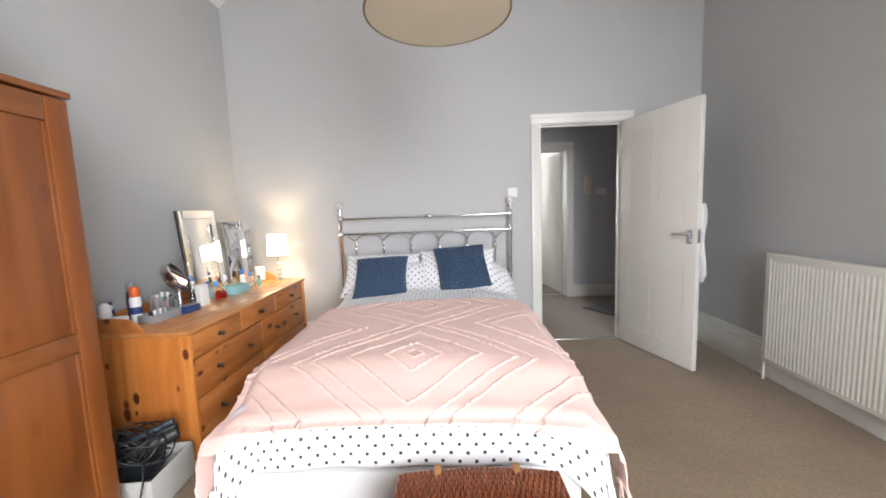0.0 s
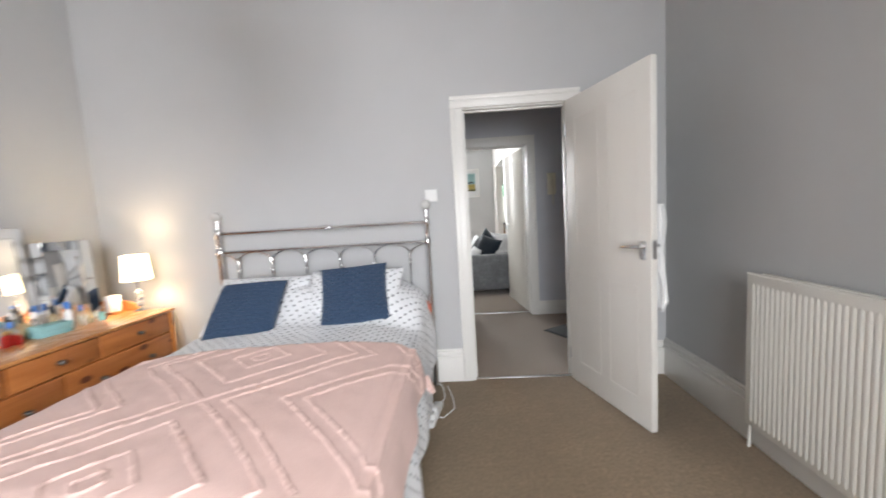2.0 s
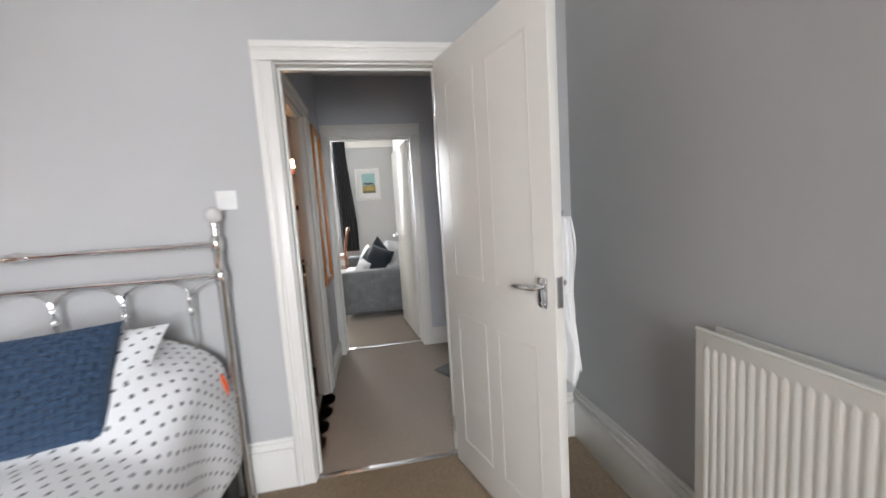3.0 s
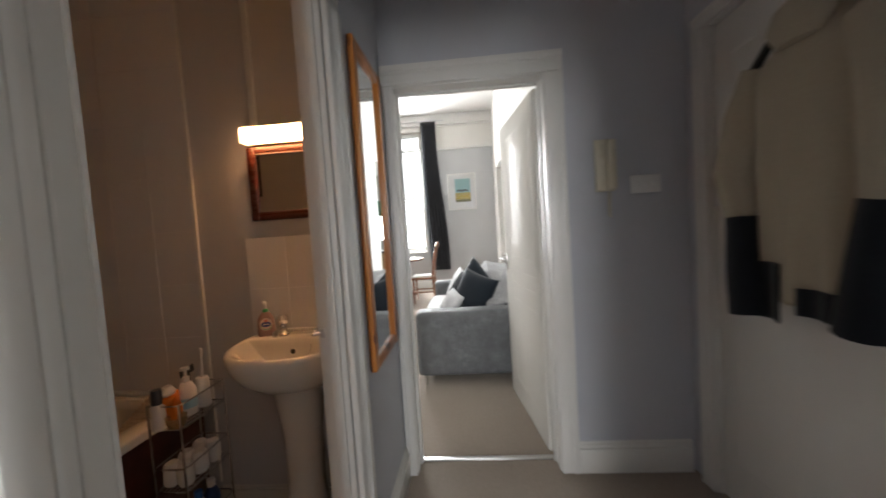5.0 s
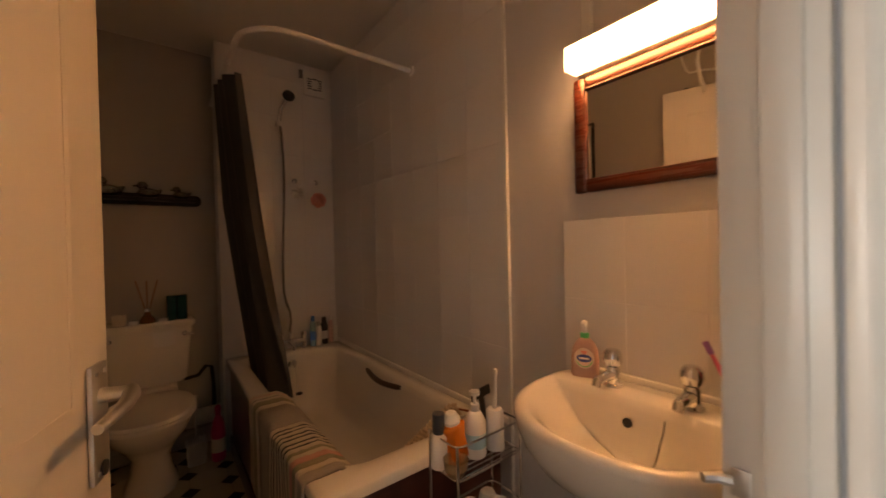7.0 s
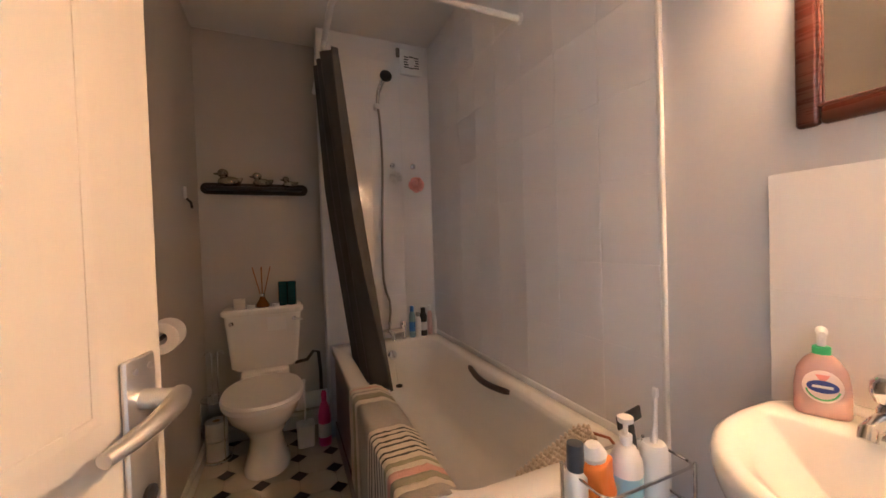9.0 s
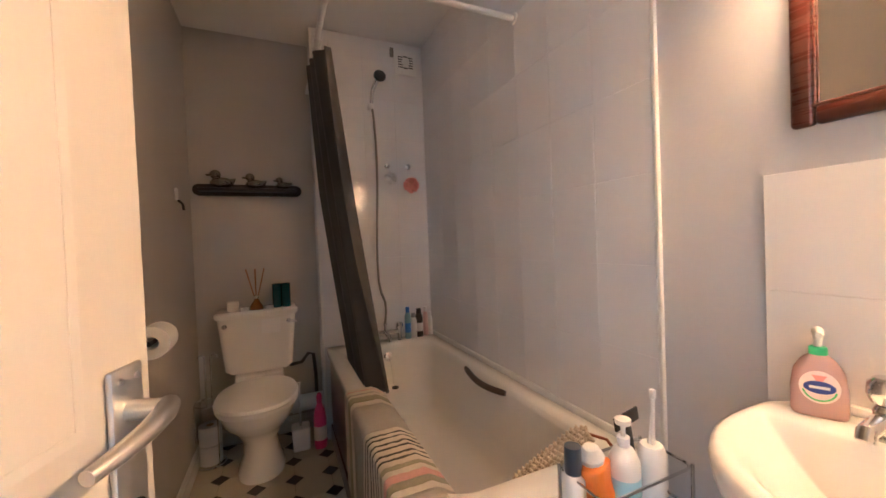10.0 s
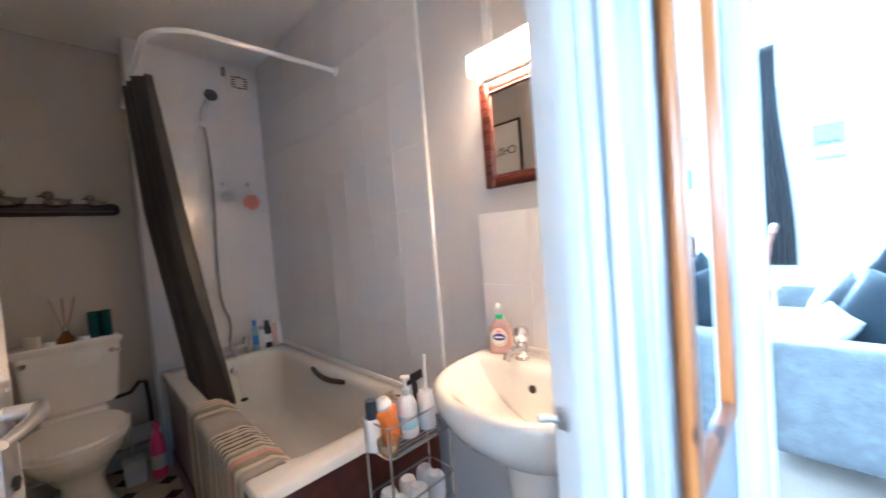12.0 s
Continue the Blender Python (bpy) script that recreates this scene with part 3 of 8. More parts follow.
def panel_door(name, m, w, h, panels, label, leaf_mat, group="", hw=None, mat=None, hz=1.0):
    """A moulded panel door; its leaf runs along +x from the hinge at the origin, 38 mm thick."""
    ob = thing(name, m, label, "door", group)
    t = 0.019
    part("leaf", box(B(), (0.002, -t, 0.008), (w, t, h), 0.003), leaf_mat, ob)
    for x0, x1, z0, z1 in panels:
        for f in (-1, 1):
            bm = B()
            ring = 0.011
            y0, y1 = sorted((f * (t - 0.002), f * (t + 0.0009)))
            pts = []
            for inset in (0.0, ring):
                for y in (y0, y1):
                    pts.append([bm.verts.new((x, y, z)) for x, z in ((x0 + inset, z0 + inset), (x1 - inset, z0 + inset), (x1 - inset, z1 - inset), (x0 + inset, z1 - inset))])
            for p, q in ((0, 1), (1, 3), (3, 2), (2, 0)):
                for i in range(4):
                    bm.faces.new((pts[p][i], pts[p][(i + 1) % 4], pts[q][(i + 1) % 4], pts[q][i]))
            part("panel", bm, leaf_mat, ob)
    for z in (0.2, h - 0.2):
        hg = part("hinge", tube(B(), [(0.0, -t - 0.004, z - 0.04), (0.0, -t - 0.004, z + 0.04)], 0.006, 8), mat or STEEL, ob)
    part("latch_plate", box(B(), (w - 0.001, -0.012, 0.955), (w + 0.002, 0.012, 1.055), 0.001), STEEL, ob, "steel latch plate in the door edge")
    if hw:
        lever_set(ob, w - 0.05, hz, -1, hw, mat or CHROME)
        lever_set(ob, w - 0.05, hz, 1, hw, mat or CHROME)
    return ob


FOUR = [(0.10, 0.335, 0.98, 1.84), (0.415, 0.65, 0.98, 1.84), (0.10, 0.335, 0.16, 0.80), (0.415, 0.65, 0.16, 0.80)]
SIX = [(0.09, 0.33, 1.04, 1.86), (0.40, 0.64, 1.04, 1.86), (0.09, 0.33, 0.86, 0.96), (0.40, 0.64, 0.86, 0.96), (0.09, 0.33, 0.16, 0.76), (0.40, 0.64, 0.16, 0.76)]
bed_door = panel_door("door_bedroom", pose(1.549, 3.428, 0, 0, 0, -73.0), 0.742, 1.975, FOUR, "white-painted moulded four-panel door standing open into the bedroom", DOORW, hw=(0.042, 0.10))
liv_door = panel_door("door_living", pose(1.566, 5.285, 0, 0, 0, 97.3), 0.825, 1.975, SIX, "glossy white panelled door open into the living room", GLOSSD, hw=(0.04, 0.12))
bath_door = panel_door("door_bathroom", pose(0.688, 3.645, 0, 0, 0, 165.2), 0.70, 1.965, [(0.09, 0.31, 1.0, 1.84), (0.39, 0.60, 1.0, 1.84), (0.09, 0.31, 0.16, 0.82), (0.39, 0.60, 0.16, 0.82)], "cream-white moulded panel door open into the bathroom", DOORW, hw=(0.05, 0.175), mat=SATIN, hz=0.965)
for z in (0.90,):
    part("lock_turn", lathe(B(), [(0, 0), (0.011, 0), (0.011, 0.004), (0.004, 0.006), (0, 0.006)], (0.65, -0.028, z - 0.005), 12, Matrix.Rotation(radians(90), 4, "X")), BLACK, bath_door, "dark round privacy bolt")
ent = panel_door("door_entrance", pose(HALL_E + 0.04, 4.082, 0, 0, 0, 90), 0.865, 2.045, [(0.1, 0.4, 1.1, 1.9), (0.47, 0.77, 1.1, 1.9), (0.1, 0.4, 0.2, 0.95), (0.47, 0.77, 0.2, 0.95)], "white-painted entrance door closed with a coat on it", DOORW)
part("night_latch", box(B(), (0.77, 0.019, 1.29), (0.84, 0.05, 1.37), 0.006), STEEL, ent, "brass-coloured night latch")
part("door_pull", box(B(), (0.785, 0.019, 0.92), (0.82, 0.032, 1.14), 0.004), STEEL, ent, "tall dull metal handle plate")
strike = thing("strike_plate", pose(0.71, 4.361, 0.975), "small steel latch keep on the bathroom door jamb", "strike plate")
part("keep", box(B(), (-0.008, -0.001, -0.014), (0.008, 0.002, 0.014), 0.001), STEEL, strike)
part("lip", tube(B(), [(-0.006, -0.001, 0), (-0.018, -0.006, 0), (-0.027, -0.016, 0.0)], [0.006, 0.0055, 0.005], 8), STEEL, strike)


# ---- bed ----
BX0, BX1, BY0, BY1, TOP = -0.84, 0.48, 1.25, 3.32, 0.60
BMID, BHALF = (BX0 + BX1) / 2, (BX1 - BX0) / 2 + 0.03


def fold(d, r=0.075):
    """How far a cloth goes out and down, d metres past the start of a rounded edge."""
    if d <= 0:
        return 0.0, 0.0
    q = r * math.pi / 2
    if d < q:
        return r * math.sin(d / r), r * (1 - math.cos(d / r))
    return r + (d - q) * 0.06, r + (d - q)


def smooth(a, b, x):
    t = min(1, max(0, (x - a) / (b - a)))
    return t * t * (3 - 2 * t)


def bed_top(x, y):
    h = 0.19 * smooth(2.84, 3.16, y)
    h *= 1 - 0.35 * smooth(0.42, 0.72, abs(x - BMID))
    h -= 0.05 * math.exp(-((x - BMID) / 0.07) ** 2) * smooth(2.8, 3.1, y)
    fold_ = 0.026 * (0.5 - abs(noise.noise(Vector((x * 4.2 + y, y * 3.1, 9.0))))) * smooth(2.4, 2.9, y)
    n = fold_ + (noise.noise(Vector((x * 3.1, y * 2.3, 1.7))) * 0.010 + noise.noise(Vector((x * 9, y * 7, 4.2))) * 0.0045) * (0.55 + 0.45 * smooth(2.4, 2.8, y))
    crown = -0.05 * (abs(x - BMID) / BHALF) ** 3 - 0.075 * smooth(0.32, 0, y - BY0)
    return TOP + 0.035 + h + n + crown


def draped(s, p, lift=0.0, hem=0.0):
    """A point of the bedclothes: s across from the middle, p along from the foot; past the edges they hang down."""
    flat = BHALF - 0.075
    ox, dx = fold(abs(s) - flat)
    oy, dy = fold(-p)
    sgn = 1 if s > 0 else -1
    x = BMID + (sgn * (flat + ox) if abs(s) > flat else s)
    y = BY0 + 0.04 + (p if p > 0 else -oy)
    x += 0.05 * smooth(0.40, 0.0, p) * smooth(-0.35, -0.70, s)
    rip = noise.noise(Vector((s * 2.0, p * 3.4, 7.1)))
    z = bed_top(x, max(y, BY0)) - max(dx, dy) - 0.35 * min(dx, dy)
    side = max(0, dx - 0.05)
    if side > 0:
        x += sgn * (0.02 + 0.03 * rip + 0.012 * math.sin(p * 17)) * min(1, side * 5) * (1 if s > 0 else 0.4)
    if dy > 0.05:
        y += (0.014 * rip + 0.006 * math.sin(s * 21)) * min(1, dy * 5)
    k = lift
    z += k if dx < 0.03 else k * 0.4
    if dx > 0.02:
        x += sgn * k
    if dy > 0.02:
        y -= k
    return Vector((x, y, max(z, 0.03 + 0.02 * rip)))


bed = thing("bed", pose(0, 0, 0), "king-size bed with a chrome rail headboard and a white divan base", "bed")
part("divan_base", box(B(), (BX0 + 0.05, BY0 + 0.01, 0.02), (BX1 - 0.04, BY1, 0.36), 0.02), WHITE_CLOTH, bed, "plain white divan base")
part("mattress", box(B(), (BX0 + 0.02, BY0 + 0.02, 0.36), (BX1 - 0.02, BY1, 0.57), 0.06, seg=4), WHITE_CLOTH, bed, "white mattress")
hb = 3.38
PX = (-0.985, 0.537)
for x in PX:
    pst = part("post", lathe(B(), [(0.0, 0), (0.022, 0), (0.022, 0.02), (0.019, 0.03), (0.019, 0.50), (0.024, 0.505), (0.024, 0.525), (0.019, 0.53), (0.019, 1.03), (0.026, 1.04), (0.028, 1.065), (0.026, 1.09), (0.018, 1.10), (0.018, 1.17), (0.025, 1.18), (0.027, 1.205), (0.025, 1.23), (0.016, 1.24), (0.016, 1.275), (0.022, 1.28), (0.022, 1.292), (0.012, 1.297), (0.0, 1.30)], (x, hb, 0), 18), CHROME, bed, "chrome headboard post")
    kn = lathe(B(), [(0.0, -0.034)] + [(0.035 * math.cos(radians(a)), 0.034 * math.sin(radians(a))) for a in range(-75, 76, 25)] + [(0.0, 0.034)], (x, hb, 1.328), 12)
    part("finial", kn, plain("milky_crystal", (0.85, 0.84, 0.82), 0.12, 0, 0.35), pst, "round white crystal finial")
for z, r in ((1.205, 0.0125), (1.068, 0.011), (0.42, 0.011)):
    part("rail", tube(B(), [(PX[0], hb, z), (PX[1], hb, z)], r, 12), CHROME, bed, "chrome headboard rail")
part("rail_knuckle", lathe(B(), [(0.012, -0.045), (0.016, -0.04), (0.018, -0.02), (0.024, 0), (0.018, 0.02), (0.016, 0.04), (0.012, 0.045)], (BMID - 0.01, hb, 1.205), 14, Matrix.Rotation(radians(90), 4, "Y")), CHROME, bed)
DROPS = [-0.855 + 0.2515 * i for i in range(6)]
for i, x in enumerate(DROPS):
    sp = part("spindle", lathe(B(), [(0.006, 0.42), (0.006, 0.90), (0.010, 0.905), (0.013, 0.925), (0.010, 0.945), (0.006, 0.95), (0.0085, 0.955), (0.0085, 0.985), (0.006, 0.99), (0.0, 0.992)], (x, hb, 0), 10), CHROME, bed)
    part("bead", lathe(B(), [(0.0, -0.014), (0.011, -0.008), (0.014, 0), (0.011, 0.008), (0.0, 0.014)], (x, hb, 0.925), 10), MATS["milky_crystal"], sp, "white crystal bead")
for i in range(5):
    c = (DROPS[i] + DROPS[i + 1]) / 2
    pts = [(c + 0.1257 * math.cos(radians(a)), hb, 0.975 + 0.085 * math.sin(radians(a)) ** 0.8) for a in range(0, 181, 12)]
    part("arch", tube(B(), [(DROPS[i + 1], hb, 0.955)] + pts + [(DROPS[i], hb, 0.955)], 0.006, 8), CHROME, bed)
for x0, x1 in ((PX[0], DROPS[0]), (PX[1], DROPS[5])):
    pts = [(x0 + (x1 - x0) * math.sin(radians(a)), hb, 0.965 + 0.092 * math.cos(radians(a))) for a in range(0, 91, 10)]
    part("arch", tube(B(), pts, 0.006, 8), CHROME, bed)

duvet = cloth(B(), spread(-BHALF - 0.36, BHALF + 0.42, 110), spread(-0.185, 2.08, 150), lambda s, p: draped(s, p if p > 0 else p * (1 + 0.9 * smooth(0.5, 0.75, abs(s))), 0.0))
tagged(part("duvet", duvet, DOTS, None, "", 0.02), "white cotton duvet with small charcoal dots spread over the bed", "duvet")


def tufts(s, p):
    """Raised tufted cords: nested diamonds along the middle, double chevrons beside them."""
    out = 0.0
    q = (p - 0.33) % 0.80
    q = min(q, 0.80 - q)
    m = abs(s - 0.02) * 0.92 + q + 0.006 * noise.noise(Vector((s * 38, p * 38, 3)))
    for lv in (0.04, 0.115, 0.265, 0.40, 0.475, 0.66, 0.735):
        out = max(out, 1 - (abs(m - lv) / 0.0062) ** 2)
    if out <= 0:
        return 0.0
    return out * 0.0068 * max(0.15, 0.75 + 0.9 * noise.noise(Vector((s * 95, p * 95, 0))))


def blanket_at(s, p):
    p2 = p - 0.055 - 0.05 * smooth(0.25, 0.72, abs(s)) * (1 - p / 1.34) + 0.085 * s * (p / 1.34) + 0.012 * noise.noise(Vector((s * 4, p * 4, 2)))
    corner = 0.012 * smooth(0.22, 0.0, p) * smooth(0.45, 0.62, abs(s))
    return draped(s, p2, 0.024 + corner + tufts(s, p) + 0.0025 * noise.noise(Vector((s * 13, p * 13, 5))))


throw = thing("bedspread", pose(0, 0, 0), "blush pink bedspread with tufted diamond lines over the duvet", "bedspread")
part("spread", cloth(B(), spread(-BHALF - 0.19, BHALF + 0.14, 400), spread(-0.01, 1.27, 320), blanket_at), PINK, throw, "", 0.005)
for s, p in ((BHALF + 0.145, 0.05), (-BHALF - 0.195, 0.04), (BHALF + 0.145, 1.33), (-BHALF - 0.195, 1.33)):
    c = blanket_at(s, p)
    bm = B()
    for k in range(16):
        a = random.uniform(0, 6.28)
        d = Vector((math.cos(a) * 0.02 + (0.02 if s > 0 else -0.02), math.sin(a) * 0.02 - 0.01, -0.07 - random.uniform(0, 0.02)))
        tube(bm, [c, c + Vector((d.x * 0.4, d.y * 0.4, -0.02)), c + d], [0.004, 0.004, 0.003], 5)
    lathe(bm, [(0, -0.012), (0.011, -0.006), (0.012, 0.004), (0, 0.012)], c + Vector((0, 0, -0.012)), 8)
    part("tassel", bm, PINK, throw, "pink cotton corner tassel")


def cushion(name, m, w, h, d, material, label, weave=0.0, category="cushion", n=36):
    """A stuffed square cushion, its face towards -y and its lower edge at z = 0."""
    bm = B()
    uvl = bm.loops.layers.uv.new("UVMap")
    us, vs = spread(-1, 1, n), spread(-1, 1, n)
    for side in (-1, 1):
        g = []
        for v in vs:
            row = []
            for u in us:
                puff = ((1 - abs(u) ** 2.6) * (1 - abs(v) ** 2.6)) ** 0.5 if abs(u) < 1 and abs(v) < 1 else 0
                pin = 1 - 0.07 * (1 - u * u) * v * v
                pin2 = 1 - 0.07 * (1 - v * v) * u * u
                y = side * d / 2 * puff
                if weave and puff > 0.1:
                    cell = (u * w * 0.5 / weave, v * h * 0.5 / weave)
                    par = (math.floor(cell[0]) + math.floor(cell[1])) % 2
                    fu, fv = cell[0] % 1 - 0.5, cell[1] % 1 - 0.5
                    y += side * 0.015 * (1 - (2 * (fu if par else fv)) ** 2) * min(1, puff * 2)
                row.append(bm.verts.new((u * w / 2 * pin2, y, h / 2 + v * h / 2 * pin)))
            g.append(row)
        for j in range(n):
            for i in range(n):
                fc = bm.faces.new((g[j][i], g[j][i + 1], g[j + 1][i + 1], g[j + 1][i]))
                for lpp, (p, q) in zip(fc.loops, ((i, j), (i + 1, j), (i + 1, j + 1), (i, j + 1))):
                    lpp[uvl].uv = (us[p] * w / 2, vs[q] * h / 2)
    bmesh.ops.remove_doubles(bm, verts=bm.verts, dist=0.0008)
    ob = part(name, bm, material, None, sharp=60)
    ob.matrix_basis = m
    return tagged(ob, label, category)


cushion("cushion", pose(-0.545, 2.772, 0.604, -47, -2, 1.5), 0.425, 0.41, 0.13, NAVY, "navy blue woven cushion leaning back on the pillows", 0.026, n=96)
cushion("cushion", pose(0.122, 2.89, 0.615, -37, -2.5, 10), 0.425, 0.42, 0.13, NAVY, "navy blue woven cushion propped upright on the pillows", 0.026, n=96)
for x, z in ((-0.585, 0.58), (0.055, 0.60)):
    p = cushion("pillow", pose(x, 2.96, z, -44, 0, 0), 0.64, 0.43, 0.16, DOTS, "plump dotted pillow under the duvet", category="pillow", n=20)


# ---- hamper at the foot of the bed ----
def wicker(bm, a, b, z0, z1, step=0.014, r=0.006, taper=0.0):
    """Woven rods round an upright box."""
    n, z = 0, z0
    while z < z1:
        k = taper * (z1 - z) / (z1 - z0)
        x0, x1, y0, y1 = a[0] - k, b[0] + k, a[1] - k * 0.4, b[1]
        pts = []
        for p, q, nx, ny in (((x0, y0), (x1, y0), 0, -1), ((x1, y0), (x1, y1), 1, 0), ((x1, y1), (x0, y1), 0, 1), ((x0, y1), (x0, y0), -1, 0)):
            m = max(4, int(math.hypot(q[0] - p[0], q[1] - p[1]) / 0.022))
            for i in range(m):
                f = i / m
                s = 0.004 if (i + n) % 2 else -0.004
                pts.append((p[0] + (q[0] - p[0]) * f + nx * s, p[1] + (q[1] - p[1]) * f + ny * s, z))
        tube(bm, pts, r, 5, True)
        z += step
        n += 1
    return bm


WICKER = wood("varnished_wicker", (0.34, 0.10, 0.032), (0.17, 0.04, 0.012), 0, 0.4, 4, coat=0.3, vary=0.75)
ham = thing("wicker_hamper", pose(0.07, 0.905, 0), "brown woven wicker hamper with a closed lid", "hamper")
part("basket", wicker(B(), (-0.23, -0.15), (0.23, 0.17), 0.01, 0.40, 0.010, 0.0052), WICKER, ham)
part("lining", box(B(), (-0.222, -0.142, 0.0), (0.222, 0.162, 0.40)), WICKER, ham)
lid = part("lid", box(B(), (-0.23, -0.165, 0.40), (0.23, 0.175, 0.424), 0.005), WICKER, ham, "woven wicker lid")
for j in range(62):
    x = -0.232 + j * 0.0076
    pts = []
    for i in range(41):
        v = i / 40 * 2 - 1
        y = 0.007 + 0.175 * v
        u = x / 0.232
        xs = x * (1 + 0.05 * (0.19 - y) / 0.36)
        pts.append((xs, y, 0.436 + 0.03 * (1 - u * u) * (1 - ((y - 0.01) / 0.24) ** 2) + 0.0032 * math.sin(i * 2 * math.pi / 5 + math.pi * (j % 2))))
    part("strand", tube(B(), pts, 0.0040, 5), WICKER, lid)
part("lid_rim", tube(B(), [(-0.243, -0.172, 0.425), (0.243, -0.172, 0.425), (0.235, 0.182, 0.425), (-0.235, 0.182, 0.425)], 0.011, 8, True), WICKER, lid)
for x in (-0.12, 0.11):
    part("strap", box(B(), (x - 0.012, 0.155, 0.437), (x + 0.012, 0.197, 0.456), 0.004), wood("tan_leather" if x < 0 else "tan_leather_worn", (0.42, 0.22, 0.09), (0.3, 0.14, 0.05), 1, 0.5, 2, coat=0), ham, "tan leather hinge strap")
ham.scale = (1.0, 1.0, 1.10)


# ---- bedroom: dresser ----
def knob(parent, x, y, z):
    k = part("knob", lathe(B(), [(0.0, 0), (0.013, 0), (0.014, 0.003), (0.006, 0.006), (0.005, 0.014), (0.012, 0.019), (0.014, 0.025), (0.009, 0.031), (0, 0.033)], (x, y, z), 14, Matrix.Rotation(radians(90), 4, "Y")), plain("dark_pewter", (0.16, 0.15, 0.14), 0.3, 1.0), parent, "dark pewter drawer knob")
    return k


DX0, DX1, DY0, DY1, DH = -1.90, -1.33, 1.83, 3.28, 0.70
dres = thing("dresser", pose(0, 0, 0), "knotty orange pine chest of seven drawers against the wall", "chest of drawers")
part("side_panel", box(B(), (DX0, DY0, 0.0), (DX1 + 0.01, DY0 + 0.022, DH - 0.022), 0.003), PINE, dres)
part("side_panel", box(B(), (DX0, DY1 - 0.022, 0.0), (DX1 + 0.01, DY1, DH - 0.022), 0.003), PINE, dres)
part("back_panel", box(B(), (DX0 + 0.002, DY0 + 0.024, 0.05), (DX0 + 0.012, DY1 - 0.024, DH - 0.024)), PINE_Y, dres)
part("top", box(B(), (DX0 - 0.005, DY0 - 0.015, DH - 0.022), (DX1 + 0.022, DY1 + 0.01, DH), 0.008), PINE_TOP, dres, "polished pine top")
part("plinth", box(B(), (DX0 + 0.02, DY0 + 0.024, 0.0), (DX1 - 0.012, DY1 - 0.024, 0.075), 0.003), PINE_Y, dres)
bm = B()
box(bm, (DX0, DY0 + 0.01, DH), (DX0 + 0.018, DY1 - 0.01, DH + 0.055), 0.004)
part("gallery_back", bm, PINE_Y, dres, "low pine upstand")
for y in (DY0 - 0.005, DY1 - 0.02):
    bm = B()
    prof = [(DX0 + 0.018, 0.075), (DX0 + 0.20, 0.075), (DX0 + 0.27, 0.068), (DX0 + 0.32, 0.045), (DX0 + 0.345, 0.015), (DX0 + 0.35, 0.0), (DX0 + 0.018, 0.0)]
    rows2 = [[bm.verts.new((x, yy, DH + z)) for x, z in prof] for yy in (y, y + 0.018)]
    bm.faces.new(rows2[0])
    bm.faces.new(rows2[1][::-1])
    for i in range(len(prof)):
        j = (i + 1) % len(prof)
        bm.faces.new((rows2[0][i], rows2[0][j], rows2[1][j], rows2[1][i]))
    part("gallery_end", bm, PINE_Y, dres, "curved pine upstand at the end")
for z0, z1, cuts in ((0.545, 0.672, (DY0 + 0.024, 2.30, 2.745, DY1 - 0.024)), (0.33, 0.535, (DY0 + 0.024, 2.535, DY1 - 0.024)), (0.085, 0.32, (DY0 + 0.024, 2.535, DY1 - 0.024))):
    for y0, y1 in zip(cuts, cuts[1:]):
        d = part("drawer", box(B(), (DX1 - 0.40, y0 + 0.006, z0), (DX1 + 0.004, y1 - 0.006, z1), 0.006), PINE_Y, dres)
        w = y1 - y0
        for f in ((0.5,) if w < 0.6 else (0.27, 0.73)):
            knob(d, DX1 + 0.003, y0 + w * f, (z0 + z1) / 2)
for z in (0.535, 0.32):
    part("rail", box(B(), (DX1 - 0.05, DY0 + 0.024, z + 0.001), (DX1 - 0.016, DY1 - 0.024, z + 0.009)), PINE_Y, dres)

